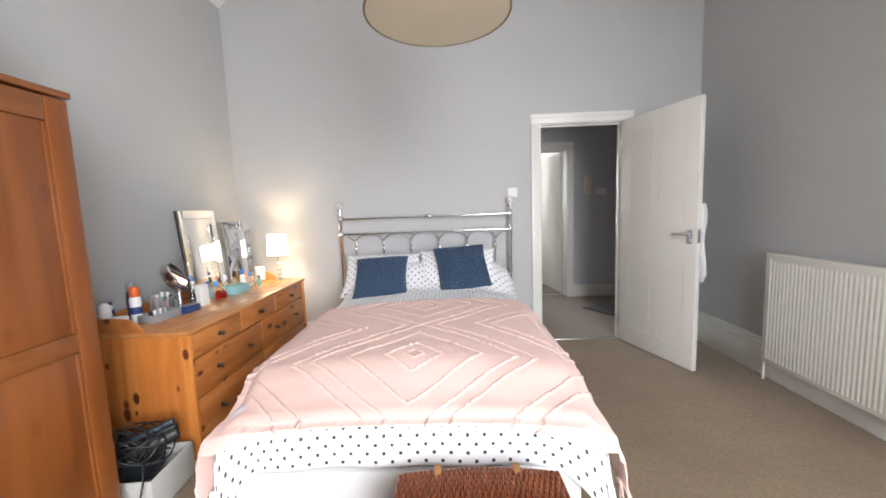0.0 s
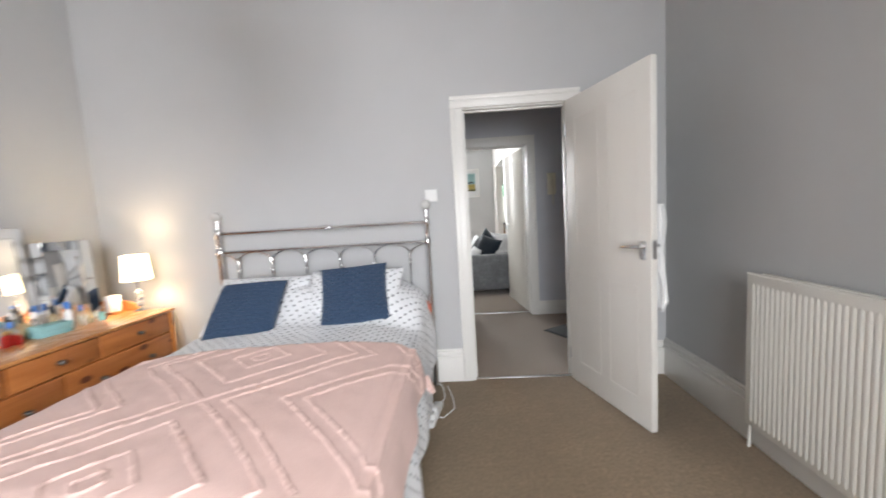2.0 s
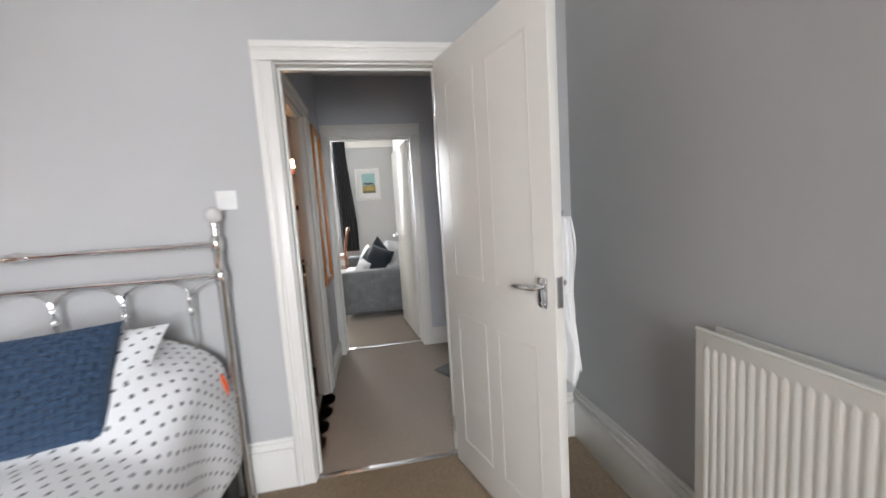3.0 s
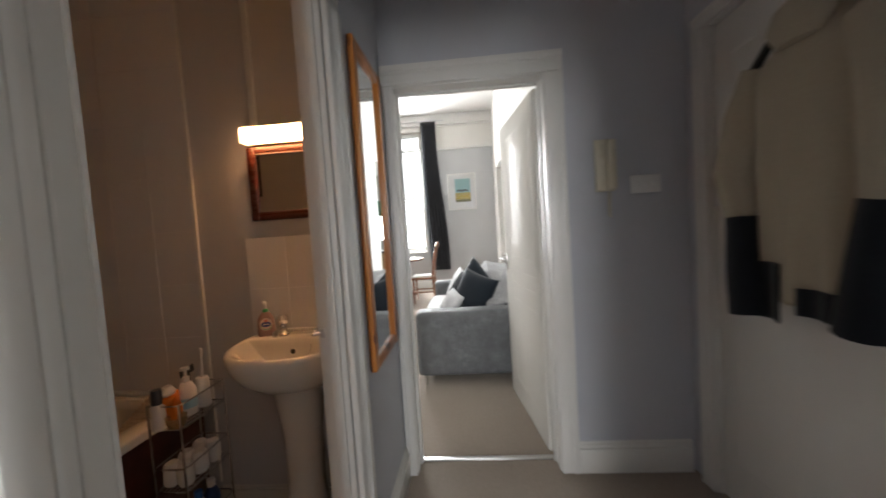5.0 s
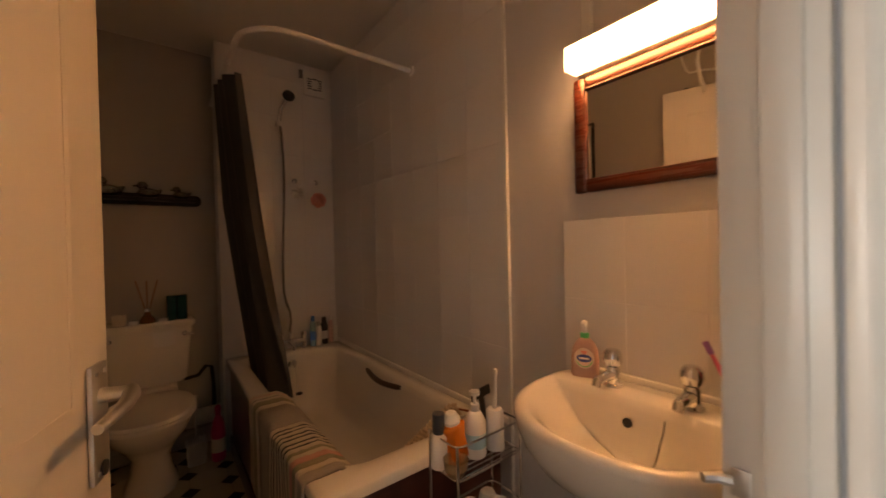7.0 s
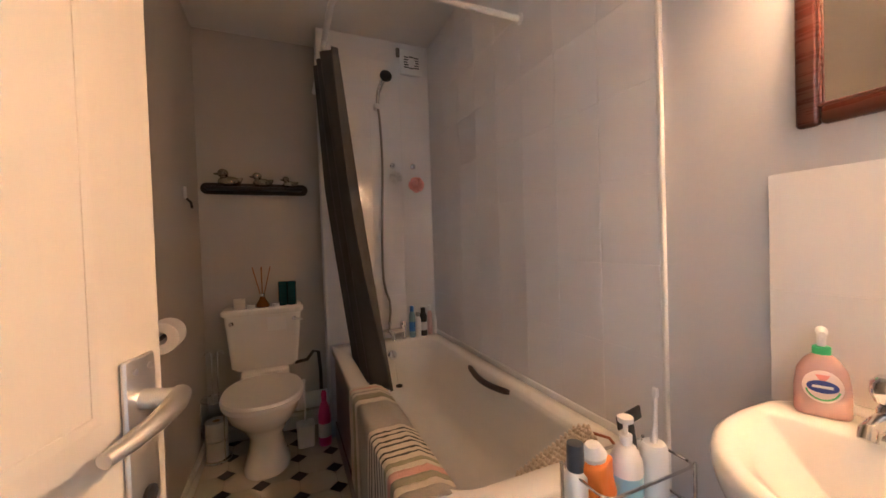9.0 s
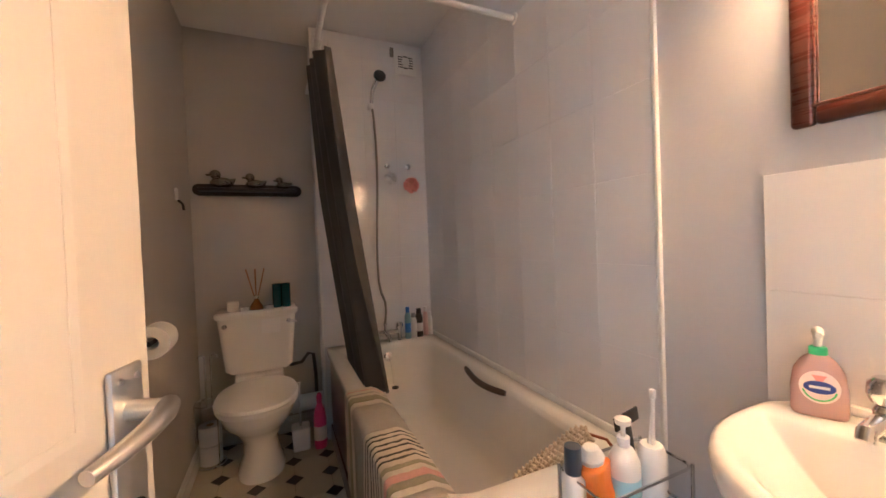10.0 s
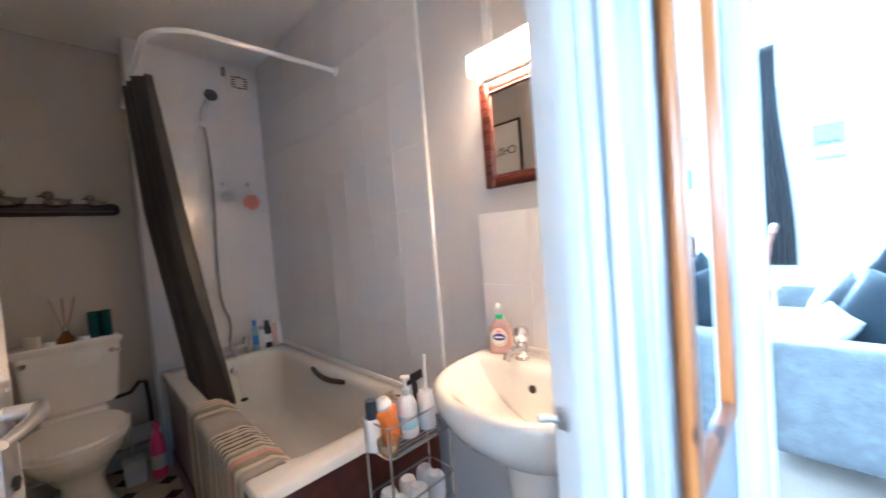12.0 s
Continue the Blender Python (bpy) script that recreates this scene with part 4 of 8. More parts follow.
# ---- bedroom: wardrobe ----
WX, WY0, WY1, WH = -1.331, 0.14, 1.392, 1.70
ward = thing("wardrobe", pose(0, 0, 0), "tall honey-brown pine wardrobe with framed panel doors", "wardrobe")
part("carcass", box(B(), (WEST + 0.01, WY0, 0.0), (WX - 0.026, WY1, WH - 0.005), 0.004), CABINET_PINE, ward)
part("cornice", box(B(), (WEST + 0.01, WY0 - 0.01, WH - 0.004), (WX + 0.008, WY1 + 0.012, WH + 0.02), 0.006), CABINET_PINE_Y, ward)
for y0, y1 in ((WY0 + 0.003, 0.752), (0.757, WY1 - 0.003)):
    dr = part("door", box(B(), (WX - 0.024, y0, 0.05), (WX - 0.010, y1, WH - 0.01)), CABINET_PINE, ward, "framed pine panel door")
    for a, b, mt in (((y0, 0.05), (y0 + 0.075, WH - 0.01), CABINET_PINE), ((y1 - 0.075, 0.05), (y1, WH - 0.01), CABINET_PINE)):
        part("stile", box(B(), (WX - 0.024, a[0], a[1]), (WX + 0.004, b[0], b[1]), 0.006), mt, dr)
    for z0, z1 in ((WH - 0.095, WH - 0.011), (0.80, 0.87), (0.051, 0.16)):
        part("door_rail", box(B(), (WX - 0.024, y0 + 0.076, z0), (WX + 0.002, y1 - 0.076, z1), 0.006), CABINET_PINE_Y, dr)
    bx = y0 + 0.076
    n = 1
    w = (y1 - 0.076 - bx) / n
    for z0, z1 in ((0.161, 0.799), (0.871, WH - 0.096)):
        for i in range(n):
            part("board", box(B(), (WX - 0.012, bx + i * w + 0.0001, z0), (WX - 0.006, bx + (i + 1) * w - 0.0001, z1), 0.0003), CABINET_PINE, dr)
    for z0, z1 in ((0.161, 0.799), (0.871, WH - 0.096)):
        for yy in (y0 + 0.076, y1 - 0.088):
            part("beading", box(B(), (WX - 0.012, yy, z0), (WX + 0.0, yy + 0.012, z1), 0.005), CABINET_PINE, dr)
RED = speckled("red_patterned_cotton", (0.45, 0.03, 0.06), (0.60, 0.10, 0.12), (0.35, 0.02, 0.04), 90, blot=(10, 0.3))
GOLD_CLOTH = speckled("ochre_fringe", (0.45, 0.22, 0.03), (0.55, 0.3, 0.05), (0.25, 0.12, 0.02), 120)
hat = thing("folded_textile", pose(-1.52, 1.09, WH + 0.02), "folded red cotton cloth with an ochre fringe on the wardrobe", "cloth")
bm = B()
lathe(bm, [(0.0, 0.07), (0.155, 0.07), (0.16, 0.10), (0.13, 0.17), (0.08, 0.235), (0.03, 0.27), (0.0, 0.275)], (0, 0, 0), 20)
for v in bm.verts:
    v.co += Vector((0.012, 0.012, 0.008)) * noise.noise(v.co * 22)
part("cloth", bm, RED, hat)
part("carton", box(B(), (-0.13, -0.14, 0.0), (0.14, 0.14, 0.068), 0.006), surface("plain_tan_card", (0.52, 0.38, 0.22), 0.8), hat, "tan cardboard box under the cloth")
hat.scale = (1.0, 1.0, 1.4)
for i in range(16):
    a = i / 16 * 2 * math.pi
    x, y = 0.158 * math.cos(a), 0.158 * math.sin(a)
    part("fringe", tube(B(), [(x, y, 0.095), (x * 1.08, y * 1.08, 0.07), (x * 1.1, y * 1.1, 0.035)], [0.011, 0.012, 0.014], 6), GOLD_CLOTH, hat)


# ---- bedroom: on the dresser ----
def bottle(name, at, prof, material, label, cap=None, cap_mat=None, band=None, category="bottle", seg=18, cap_name="cap"):
    ob = thing(name, pose(*at), label, category)
    part("body", lathe(B(), prof, (0, 0, 0), seg), material, ob)
    if cap:
        part(cap_name, lathe(B(), cap, (0, 0, 0), seg), cap_mat, ob)
    if band:
        r, z0, z1, mt = band
        part("label", lathe(B(), [(r - 0.002, z0), (r + 0.0006, z0), (r + 0.0006, z1), (r - 0.002, z1)], (0, 0, 0), seg), mt, ob, "printed wrap")
    return ob


WHITE_P2 = plain("satin_white_plastic", (0.80, 0.80, 0.80), 0.3)
ORANGE = plain("orange_plastic", (0.75, 0.13, 0.02), 0.35)
DARK_BLUE = plain("dark_blue_plastic", (0.02, 0.05, 0.16), 0.35)
MID_BLUE = plain("bright_blue_plastic", (0.05, 0.2, 0.6), 0.3)
TEAL = surface("duck_egg_blue_card", (0.28, 0.52, 0.53), 0.55)
GREY_PL = surface("grey_plastic", (0.32, 0.33, 0.34), 0.45)
RED_GLASS = plain("red_perfume_glass", (0.55, 0.02, 0.015), 0.05, 0, 0.6)
AMBER_GLASS = plain("pale_amber_glass", (0.9, 0.75, 0.5), 0.04, 0, 0.75)
GOLD = plain("brushed_gold_metal", (0.75, 0.55, 0.25), 0.25, 1.0)
CLEAR_PL = plain("clear_plastic", (0.95, 0.96, 0.97), 0.06, 0, 0.85)
T = DH
bottle("deodorant", (-1.80, 1.90, T), [(0, 0), (0.026, 0), (0.028, 0.01), (0.028, 0.085), (0.02, 0.092), (0, 0.093)], WHITE_P2, "white roll-on deodorant with a domed cap", [(0.026, 0.09), (0.027, 0.10), (0.024, 0.125), (0.012, 0.14), (0, 0.142)], WHITE_P2, (0.028, 0.02, 0.05, DARK_BLUE), "deodorant")
bottle("cream_jar", (-1.735, 1.915, T), [(0, 0), (0.03, 0), (0.032, 0.008), (0.032, 0.04), (0, 0.041)], WHITE_P2, "small round white cream jar with pink lettering band", [(0.033, 0.041), (0.034, 0.045), (0.033, 0.062), (0, 0.064)], WHITE_P2, (0.032, 0.012, 0.025, plain("pink_print", (0.7, 0.25, 0.3), 0.4)), "jar", cap_name="lid")
bottle("face_cream_tube", (-1.86, 1.985, T), [(0, 0), (0.022, 0), (0.022, 0.03), (0.02, 0.11), (0, 0.112)], WHITE_P2, "white tube of cream with a dark blue band", [(0.016, 0.11), (0.016, 0.125), (0, 0.127)], DARK_BLUE, (0.0215, 0.05, 0.085, DARK_BLUE), "tube")
bottle("sun_spray", (-1.745, 2.025, T), [(0, 0), (0.026, 0), (0.027, 0.008), (0.027, 0.13), (0.022, 0.145), (0, 0.146)], WHITE_P2, "white sun cream spray with an orange cap", [(0.023, 0.145), (0.024, 0.15), (0.023, 0.185), (0.018, 0.2), (0, 0.202)], ORANGE, (0.027, 0.05, 0.09, DARK_BLUE), "spray bottle")
bottle("aerosol_can", (-1.82, 2.09, T), [(0, 0), (0.025, 0), (0.026, 0.005), (0.026, 0.15), (0.02, 0.165), (0, 0.166)], DARK_BLUE, "dark blue aerosol deodorant can", [(0.021, 0.165), (0.022, 0.17), (0.021, 0.205), (0.014, 0.215), (0, 0.216)], GREY_PL, None, "aerosol can")
tray = thing("organiser_tray", pose(-1.655, 2.075, T, 0, 0, -8), "shallow grey tray holding make-up", "tray")
bm = B()
for a, b in (((-0.05, -0.09, 0), (0.05, 0.09, 0.006)), ((-0.05, -0.09, 0.006), (-0.046, 0.09, 0.045)), ((0.046, -0.09, 0.006), (0.05, 0.09, 0.045)), ((-0.046, -0.09, 0.006), (0.046, -0.086, 0.045)), ((-0.046, 0.086, 0.006), (0.046, 0.09, 0.045))):
    box(bm, a, b, 0.001)
part("tray_body", bm, surface("mid_grey_plastic", (0.27, 0.27, 0.28), 0.4), tray)
for i in range(6):
    mk = thing("lipstick", pose(-1.675 + 0.022 * (i % 3), 2.03 + 0.045 * (i // 3) + 0.01 * (i % 2), T + 0.0065), "slim make-up stick standing in the tray", "make-up")
    part("case", tube(B(), [(0, 0, 0), (0, 0, 0.05 + 0.006 * (i % 3))], 0.008, 10), (BLACK, WHITE_P2, GREY_PL)[i % 3], mk)
blue_box = thing("make_up_box", pose(-1.60, 2.225, T, 0, 0, -6), "small navy blue make-up box", "box")
part("body", box(B(), (-0.035, -0.055, 0), (0.035, 0.055, 0.04), 0.003), DARK_BLUE, blue_box)
part("lid_label", box(B(), (-0.02, -0.03, 0.0402), (0.02, 0.03, 0.0412)), GREY_PL, blue_box)
vm = thing("vanity_mirror", pose(-1.68, 2.24, T, 0, 0, -18), "round chrome make-up mirror tilted back on its stand", "mirror")
part("base", lathe(B(), [(0, 0), (0.06, 0), (0.062, 0.004), (0.05, 0.012), (0.012, 0.018), (0.008, 0.03), (0.008, 0.155), (0, 0.157)], (0, 0.02, 0), 24), CHROME, vm, "chrome foot and stem")
tilt = Matrix.Translation((0, 0.0, 0.215)) @ Matrix.Rotation(radians(38), 4, "Z") @ Matrix.Rotation(radians(62), 4, "Y")
hd = part("mirror_head", lathe(B(), [(0.0, -0.028), (0.078, -0.028), (0.085, -0.02), (0.088, 0.0), (0.086, 0.022), (0.08, 0.028), (0.076, 0.024), (0.0, 0.024)], tilt.translation, 30, tilt.to_3x3().to_4x4()), CHROME, vm, "thick chrome rim")
part("mirror_glass", lathe(B(), [(0, 0.0255), (0.075, 0.0255), (0.075, 0.027), (0, 0.027)], tilt.translation, 30, tilt.to_3x3().to_4x4()), MIRROR, hd)
part("mirror_back_glass", lathe(B(), [(0, -0.0305), (0.07, -0.0305), (0.07, -0.029), (0, -0.029)], tilt.translation, 30, tilt.to_3x3().to_4x4()), plain("smoked_mirror", (0.08, 0.08, 0.085), 0.08, 0.6), hd)
org = thing("acrylic_organiser", pose(-1.775, 2.275, T), "clear acrylic make-up organiser full of bottles", "organiser")
for a, b in (((-0.05, -0.07, 0), (0.05, 0.07, 0.004)), ((-0.05, -0.07, 0.004), (-0.047, 0.07, 0.11)), ((0.047, -0.07, 0.004), (0.05, 0.07, 0.09)), ((-0.047, -0.07, 0.004), (0.047, -0.067, 0.10)), ((-0.047, 0.067, 0.004), (0.047, 0.07, 0.10))):
    part("pane", box(B(), a, b), CLEAR_PL, org)
for i, (dx, dy, h, mt) in enumerate(((-0.02, -0.04, 0.10, WHITE_P2), (0.02, -0.03, 0.085, plain("rose_plastic", (0.7, 0.3, 0.35), 0.4)), (-0.02, 0.0, 0.11, plain("mint_plastic", (0.25, 0.6, 0.45), 0.4)), (0.02, 0.015, 0.09, BLACK), (-0.02, 0.045, 0.1, WHITE_P2), (0.022, 0.05, 0.075, GREY_PL))):
    bottle("cosmetic_bottle", (-1.775 + dx, 2.275 + dy, T + 0.0045), [(0, 0), (0.013, 0), (0.014, 0.004), (0.014, h * 0.7), (0.009, h * 0.75), (0, h * 0.76)], mt, "small cosmetic bottle in the acrylic organiser", [(0.009, h * 0.75), (0.009, h), (0, h + 0.001)], BLACK if i % 2 else WHITE_P2)


def mirror_leaf(ob, m, w, h):
    """One leaf of a dressing mirror: black backing, a border of bevelled mirror strips, the glass."""
    def add(name, bm, mt, parent, label=""):
        o = part(name, bm, mt, parent, label)
        o.matrix_basis = m
        return o
    lf = add("leaf_back", box(B(), (-0.012, 0, 0), (0, w, h), 0.001), BLACK, ob, "black mirror backing")
    b = 0.055
    for a, q, tl in (((0, 0), (b, h), "y+"), ((w - b, 0), (w, h), "y-"), ((b, 0), (w - b, b), "z+"), ((b, h - b), (w - b, h), "z-")):
        bm = B()
        y0, z0, y1, z1 = a[0] + 0.001, a[1] + 0.001, q[0] - 0.001, q[1] - 0.001
        d = {"y+": (0.010, 0.010, 0.003, 0.003), "y-": (0.003, 0.003, 0.010, 0.010), "z+": (0.010, 0.003, 0.010, 0.003), "z-": (0.003, 0.010, 0.003, 0.010)}[tl]
        pts = [(y0, z0, d[0]), (y0, z1, d[1]), (y1, z0, d[2]), (y1, z1, d[3])]
        f = [bm.verts.new((p[2] + 0.002, p[0], p[1])) for p in pts]
        k = [bm.verts.new((0.0008, p[0], p[1])) for p in pts]
        for idx in ((0, 1, 3, 2),):
            bm.faces.new([f[i] for i in idx])
            bm.faces.new([k[i] for i in idx[::-1]])
        for i, j in ((0, 1), (1, 3), (3, 2), (2, 0)):
            bm.faces.new((f[i], f[j], k[j], k[i]))
        o = part("bevel_strip", bm, MIRROR, lf, "narrow mirror border strip")
    part("glass", box(B(), (0.001, b, b), (0.005, w - b, h - b), 0.0015), MIRROR, lf, "mirror glass")
    return lf


tm = thing("dressing_mirror", pose(-1.80, 2.50, T), "tall folding dressing mirror with black back and glass border", "mirror")
mirror_leaf(tm, pose(0.150, -0.165, 0, 0, -4, 9), 0.47, 0.615)
mirror_leaf(tm, pose(0.072, 0.305, 0, 0, -3, -16), 0.29, 0.525)
wbox = thing("perfume_carton", pose(-1.612, 2.375, T, 0, 0, -5), "slim white perfume carton", "box")
part("carton", box(B(), (-0.022, -0.03, 0), (0.022, 0.03, 0.135), 0.002), surface("white_card", (0.8, 0.8, 0.8), 0.5), wbox)
part("flap", box(B(), (-0.0215, -0.0295, 0.1352), (0.0215, 0.0295, 0.1362)), MATS["white_card"], wbox)
tbox = thing("gift_box", pose(-1.60, 2.735, T, 0, 0, -12), "duck egg blue lidded card box", "box")
part("box_base", box(B(), (-0.05, -0.075, 0), (0.05, 0.075, 0.045), 0.003), TEAL, tbox)
part("lid", box(B(), (-0.053, -0.078, 0.030), (0.053, 0.078, 0.062), 0.003), TEAL, tbox)
for i, (x, y, h, r, mt, cm) in enumerate((
        (-1.655, 2.525, 0.075, 0.017, RED_GLASS, GOLD), (-1.675, 2.565, 0.07, 0.018, RED_GLASS, GOLD), (-1.64, 2.57, 0.06, 0.014, RED_GLASS, CHROME),
        (-1.715, 2.60, 0.10, 0.024, CLEAR_PL, MID_BLUE), (-1.725, 2.66, 0.115, 0.02, AMBER_GLASS, BLACK), (-1.72, 2.72, 0.12, 0.022, CLEAR_PL, WHITE_P2),
        (-1.70, 2.80, 0.13, 0.024, AMBER_GLASS, BLACK), (-1.69, 2.86, 0.14, 0.022, WHITE_P2, MID_BLUE), (-1.665, 2.91, 0.11, 0.02, CLEAR_PL, MID_BLUE), (-1.68, 2.97, 0.10, 0.022, AMBER_GLASS, CHROME), (-1.65, 3.02, 0.07, 0.02, plain("aqua_glass", (0.4, 0.75, 0.75), 0.1, 0, 0.5), CHROME))):
    bottle("perfume_bottle", (x + (0.05 if y < 2.85 else 0.07), y, T), [(0, 0), (r * 0.95, 0), (r, 0.004), (r, h * 0.72), (r * 0.5, h * 0.8), (r * 0.45, h * 0.85), (0, h * 0.86)], mt, "glass perfume bottle on the pine dresser" if mt is not WHITE_P2 else "white plastic lotion bottle with a blue cap", [(r * 0.5, h * 0.85), (r * 0.55, h * 0.87), (r * 0.55, h * 1.12), (r * 0.4, h * 1.16), (0, h * 1.17)], cm, None, "perfume bottle", 14)
bottle("diffuser_speaker", (-1.665, 3.19, T), [(0, 0.016), (0.042, 0.016), (0.044, 0.02), (0.044, 0.115), (0.038, 0.125), (0, 0.126)], WHITE_P2, "white cylindrical aroma diffuser on a wooden foot", [(0, 0), (0.046, 0), (0.047, 0.004), (0.046, 0.0155), (0, 0.0155)], PINE_TOP, None, "diffuser", 28, "wooden_foot")
lamp = thing("table_lamp", pose(-1.512, 3.24, T), "lit table lamp with a glass ball stem and cream shade", "table lamp")
part("foot", lathe(B(), [(0, 0), (0.045, 0), (0.047, 0.004), (0.044, 0.010), (0.02, 0.016), (0.010, 0.024), (0, 0.025)], (0, 0, 0), 24), CHROME, lamp)
for z in (0.050, 0.092, 0.134):
    part("glass_ball", lathe(B(), [(0.0, -0.021), (0.013, -0.017), (0.021, -0.007), (0.021, 0.007), (0.013, 0.017), (0, 0.021)], (0, 0, z), 16), plain("lamp_crystal", (0.95, 0.95, 0.95), 0.03, 0, 0.7), lamp)
part("stem", tube(B(), [(0, 0, 0.02), (0, 0, 0.255)], 0.004, 8), CHROME, lamp)
shade_glow = glowing("lit_cream_lampshade", (1.0, 0.74, 0.42), 6.0)
part("shade", lathe(B(), [(0.086, 0.22), (0.088, 0.22), (0.075, 0.395), (0.073, 0.395), (0.086, 0.22)], (0, 0, 0), 32), shade_glow, lamp, "glowing cream fabric shade", fix=True)
bulb = new("lamp_bulb", bpy.data.lights.new("lamp_bulb", "POINT"))
bulb.data.energy, bulb.data.color, bulb.data.shadow_soft_size = 13.0, (1.0, 0.74, 0.45), 0.03
bulb.location = (-1.512, 3.24, T + 0.31)

# ---- bedroom: floor box with hair tools ----
crate = thing("storage_box", pose(-1.47, 1.60, 0, 0, 0, 4), "white plastic storage box overflowing with black hair tools", "box")
bm = B()
for a, b in (((-0.17, -0.13, 0), (0.17, 0.13, 0.008)), ((-0.18, -0.14, 0.008), (-0.172, 0.14, 0.17)), ((0.172, -0.14, 0.008), (0.18, 0.14, 0.17)), ((-0.172, -0.14, 0.008), (0.172, -0.132, 0.17)), ((-0.172, 0.132, 0.008), (0.172, 0.14, 0.17))):
    box(bm, a, b, 0.003)
# White plastic toned down to grey: the wardrobe's shade is in the base colour.
part("tub", bm, surface("shaded_white_plastic", (0.50, 0.50, 0.47), 0.5), crate)
dryer = thing("hair_dryer", pose(-1.40, 1.63, 0.215, 0, -14, 35), "black hair dryer lying in the storage box", "hair dryer")
part("barrel", lathe(B(), [(0, -0.09), (0.036, -0.088), (0.042, -0.06), (0.043, 0.0), (0.036, 0.06), (0.032, 0.11), (0.028, 0.112), (0, 0.10)], (0, 0, 0.02), 18, Matrix.Rotation(radians(90), 4, "Y")), BLACK, dryer)
part("handle", tube(B(), [(-0.03, 0.0, 0.01), (-0.045, 0.06, 0.0), (-0.05, 0.13, -0.01)], [0.024, 0.02, 0.018], 12), BLACK, dryer)
stone = thing("hair_straightener", pose(-1.43, 1.63, 0.245, 0, -19, 22), "black hair straightener on top of the cables", "hair straightener")
part("arm", box(B(), (-0.14, -0.018, 0), (0.14, 0.018, 0.022), 0.008), BLACK, stone)
part("arm", box(B(), (-0.14, -0.018, 0.026), (0.14, 0.018, 0.048), 0.008), surface("dark_slate_plastic", (0.04, 0.06, 0.08), 0.35), stone)
bag = thing("cable_pouch", pose(-1.52, 1.63, 0.13), "crumpled black fabric pouch in the storage box", "pouch")
bm = B()
bmesh.ops.create_uvsphere(bm, u_segments=24, v_segments=14, radius=1, matrix=Matrix.Diagonal((0.14, 0.12, 0.085, 1)))
for v in bm.verts:
    v.co += v.co.normalized() * 0.03 * noise.noise(v.co * 16) + Vector((0, 0, 0.012 * noise.noise(v.co * 40)))
part("pouch_body", bm, BLACK_CLOTH, bag)
for k in range(9):
    cb = thing("power_cable", pose(-1.46, 1.60, 0.215), "looped black power cable over the box edge", "cable", "loose cables")
    pts = []
    a0, rr = random.uniform(0, 6.28), random.uniform(0.06, 0.15)
    for i in range(26):
        a = a0 + i * 0.30
        pts.append((rr * math.cos(a) * 1.1, rr * math.sin(a) * 0.75 - 0.01 * k + 0.03, 0.02 + 0.05 * math.sin(a * 1.7 + k) + 0.008 * k * 0.6))
    if k in (2, 5):
        pts += [(0.15, -0.12, 0.03), (0.18, -0.165, -0.02), (0.17, -0.19, -0.12), (0.10, -0.21, -0.193)]
    part("flex", tube(B(), pts, 0.0042, 6), BLACK, cb)

# ---- bedroom: ceiling shade, radiator, robe, switch, cable ----
pend = thing("pendant_shade", pose(-0.01, 1.49, 1.968), "large round cream drum shade hanging from the ceiling", "pendant lamp")
CREAM_SHADE = surface("cream_shade_fabric", (0.66, 0.63, 0.50), 0.8, big=(3, 0.02), fine=(260, 0.03))
part("drum", lathe(B(), [(0.252, 0.005), (0.265, 0.005), (0.265, 0.30), (0.252, 0.30), (0.252, 0.005)], (0, 0, 0), 64), CREAM_SHADE, pend)
part("diffuser", lathe(B(), [(0.0, -0.002), (0.259, -0.002), (0.259, 0.003), (0.0, 0.003)], (0, 0, 0), 64), surface("cream_diffuser_fabric", (0.70, 0.68, 0.55), 0.8, fine=(260, 0.03)), pend, "flat cream fabric diffuser")
part("rim", lathe(B(), [(0.2595, -0.004), (0.2665, -0.004), (0.2665, 0.004), (0.2595, 0.004), (0.2595, -0.004)], (0, 0, 0), 64), surface("antique_brass_trim", (0.28, 0.22, 0.12), 0.4, 0.6), pend, "thin dull brass rim")
part("flex", tube(B(), [(0, 0, 0.25), (0, 0, 1.205)], 0.004, 8), WHITE_PL, pend)

radt = thing("radiator", pose(0, 0, 0), "white double-panel radiator with vertical flutes on the wall", "radiator")
RX, RY0, RY1, RZ0, RZ1 = 2.128, 1.15, 2.583, 0.14, 0.893
part("front_panel", box(B(), (RX, RY0, RZ0), (RX + 0.014, RY1, RZ1), 0.004), RAD, radt)
part("back_panel", box(B(), (RX + 0.064, RY0, RZ0), (RX + 0.078, RY1 - 0.004, RZ1 - 0.006), 0.004), RAD, radt)
part("top_seam", tube(B(), [(RX + 0.004, RY0, RZ1 - 0.004), (RX + 0.004, RY1, RZ1 - 0.004)], 0.006, 8), RAD, radt)
n = 53
rib = B()
pitch = (RY1 - RY0 - 0.05) / n
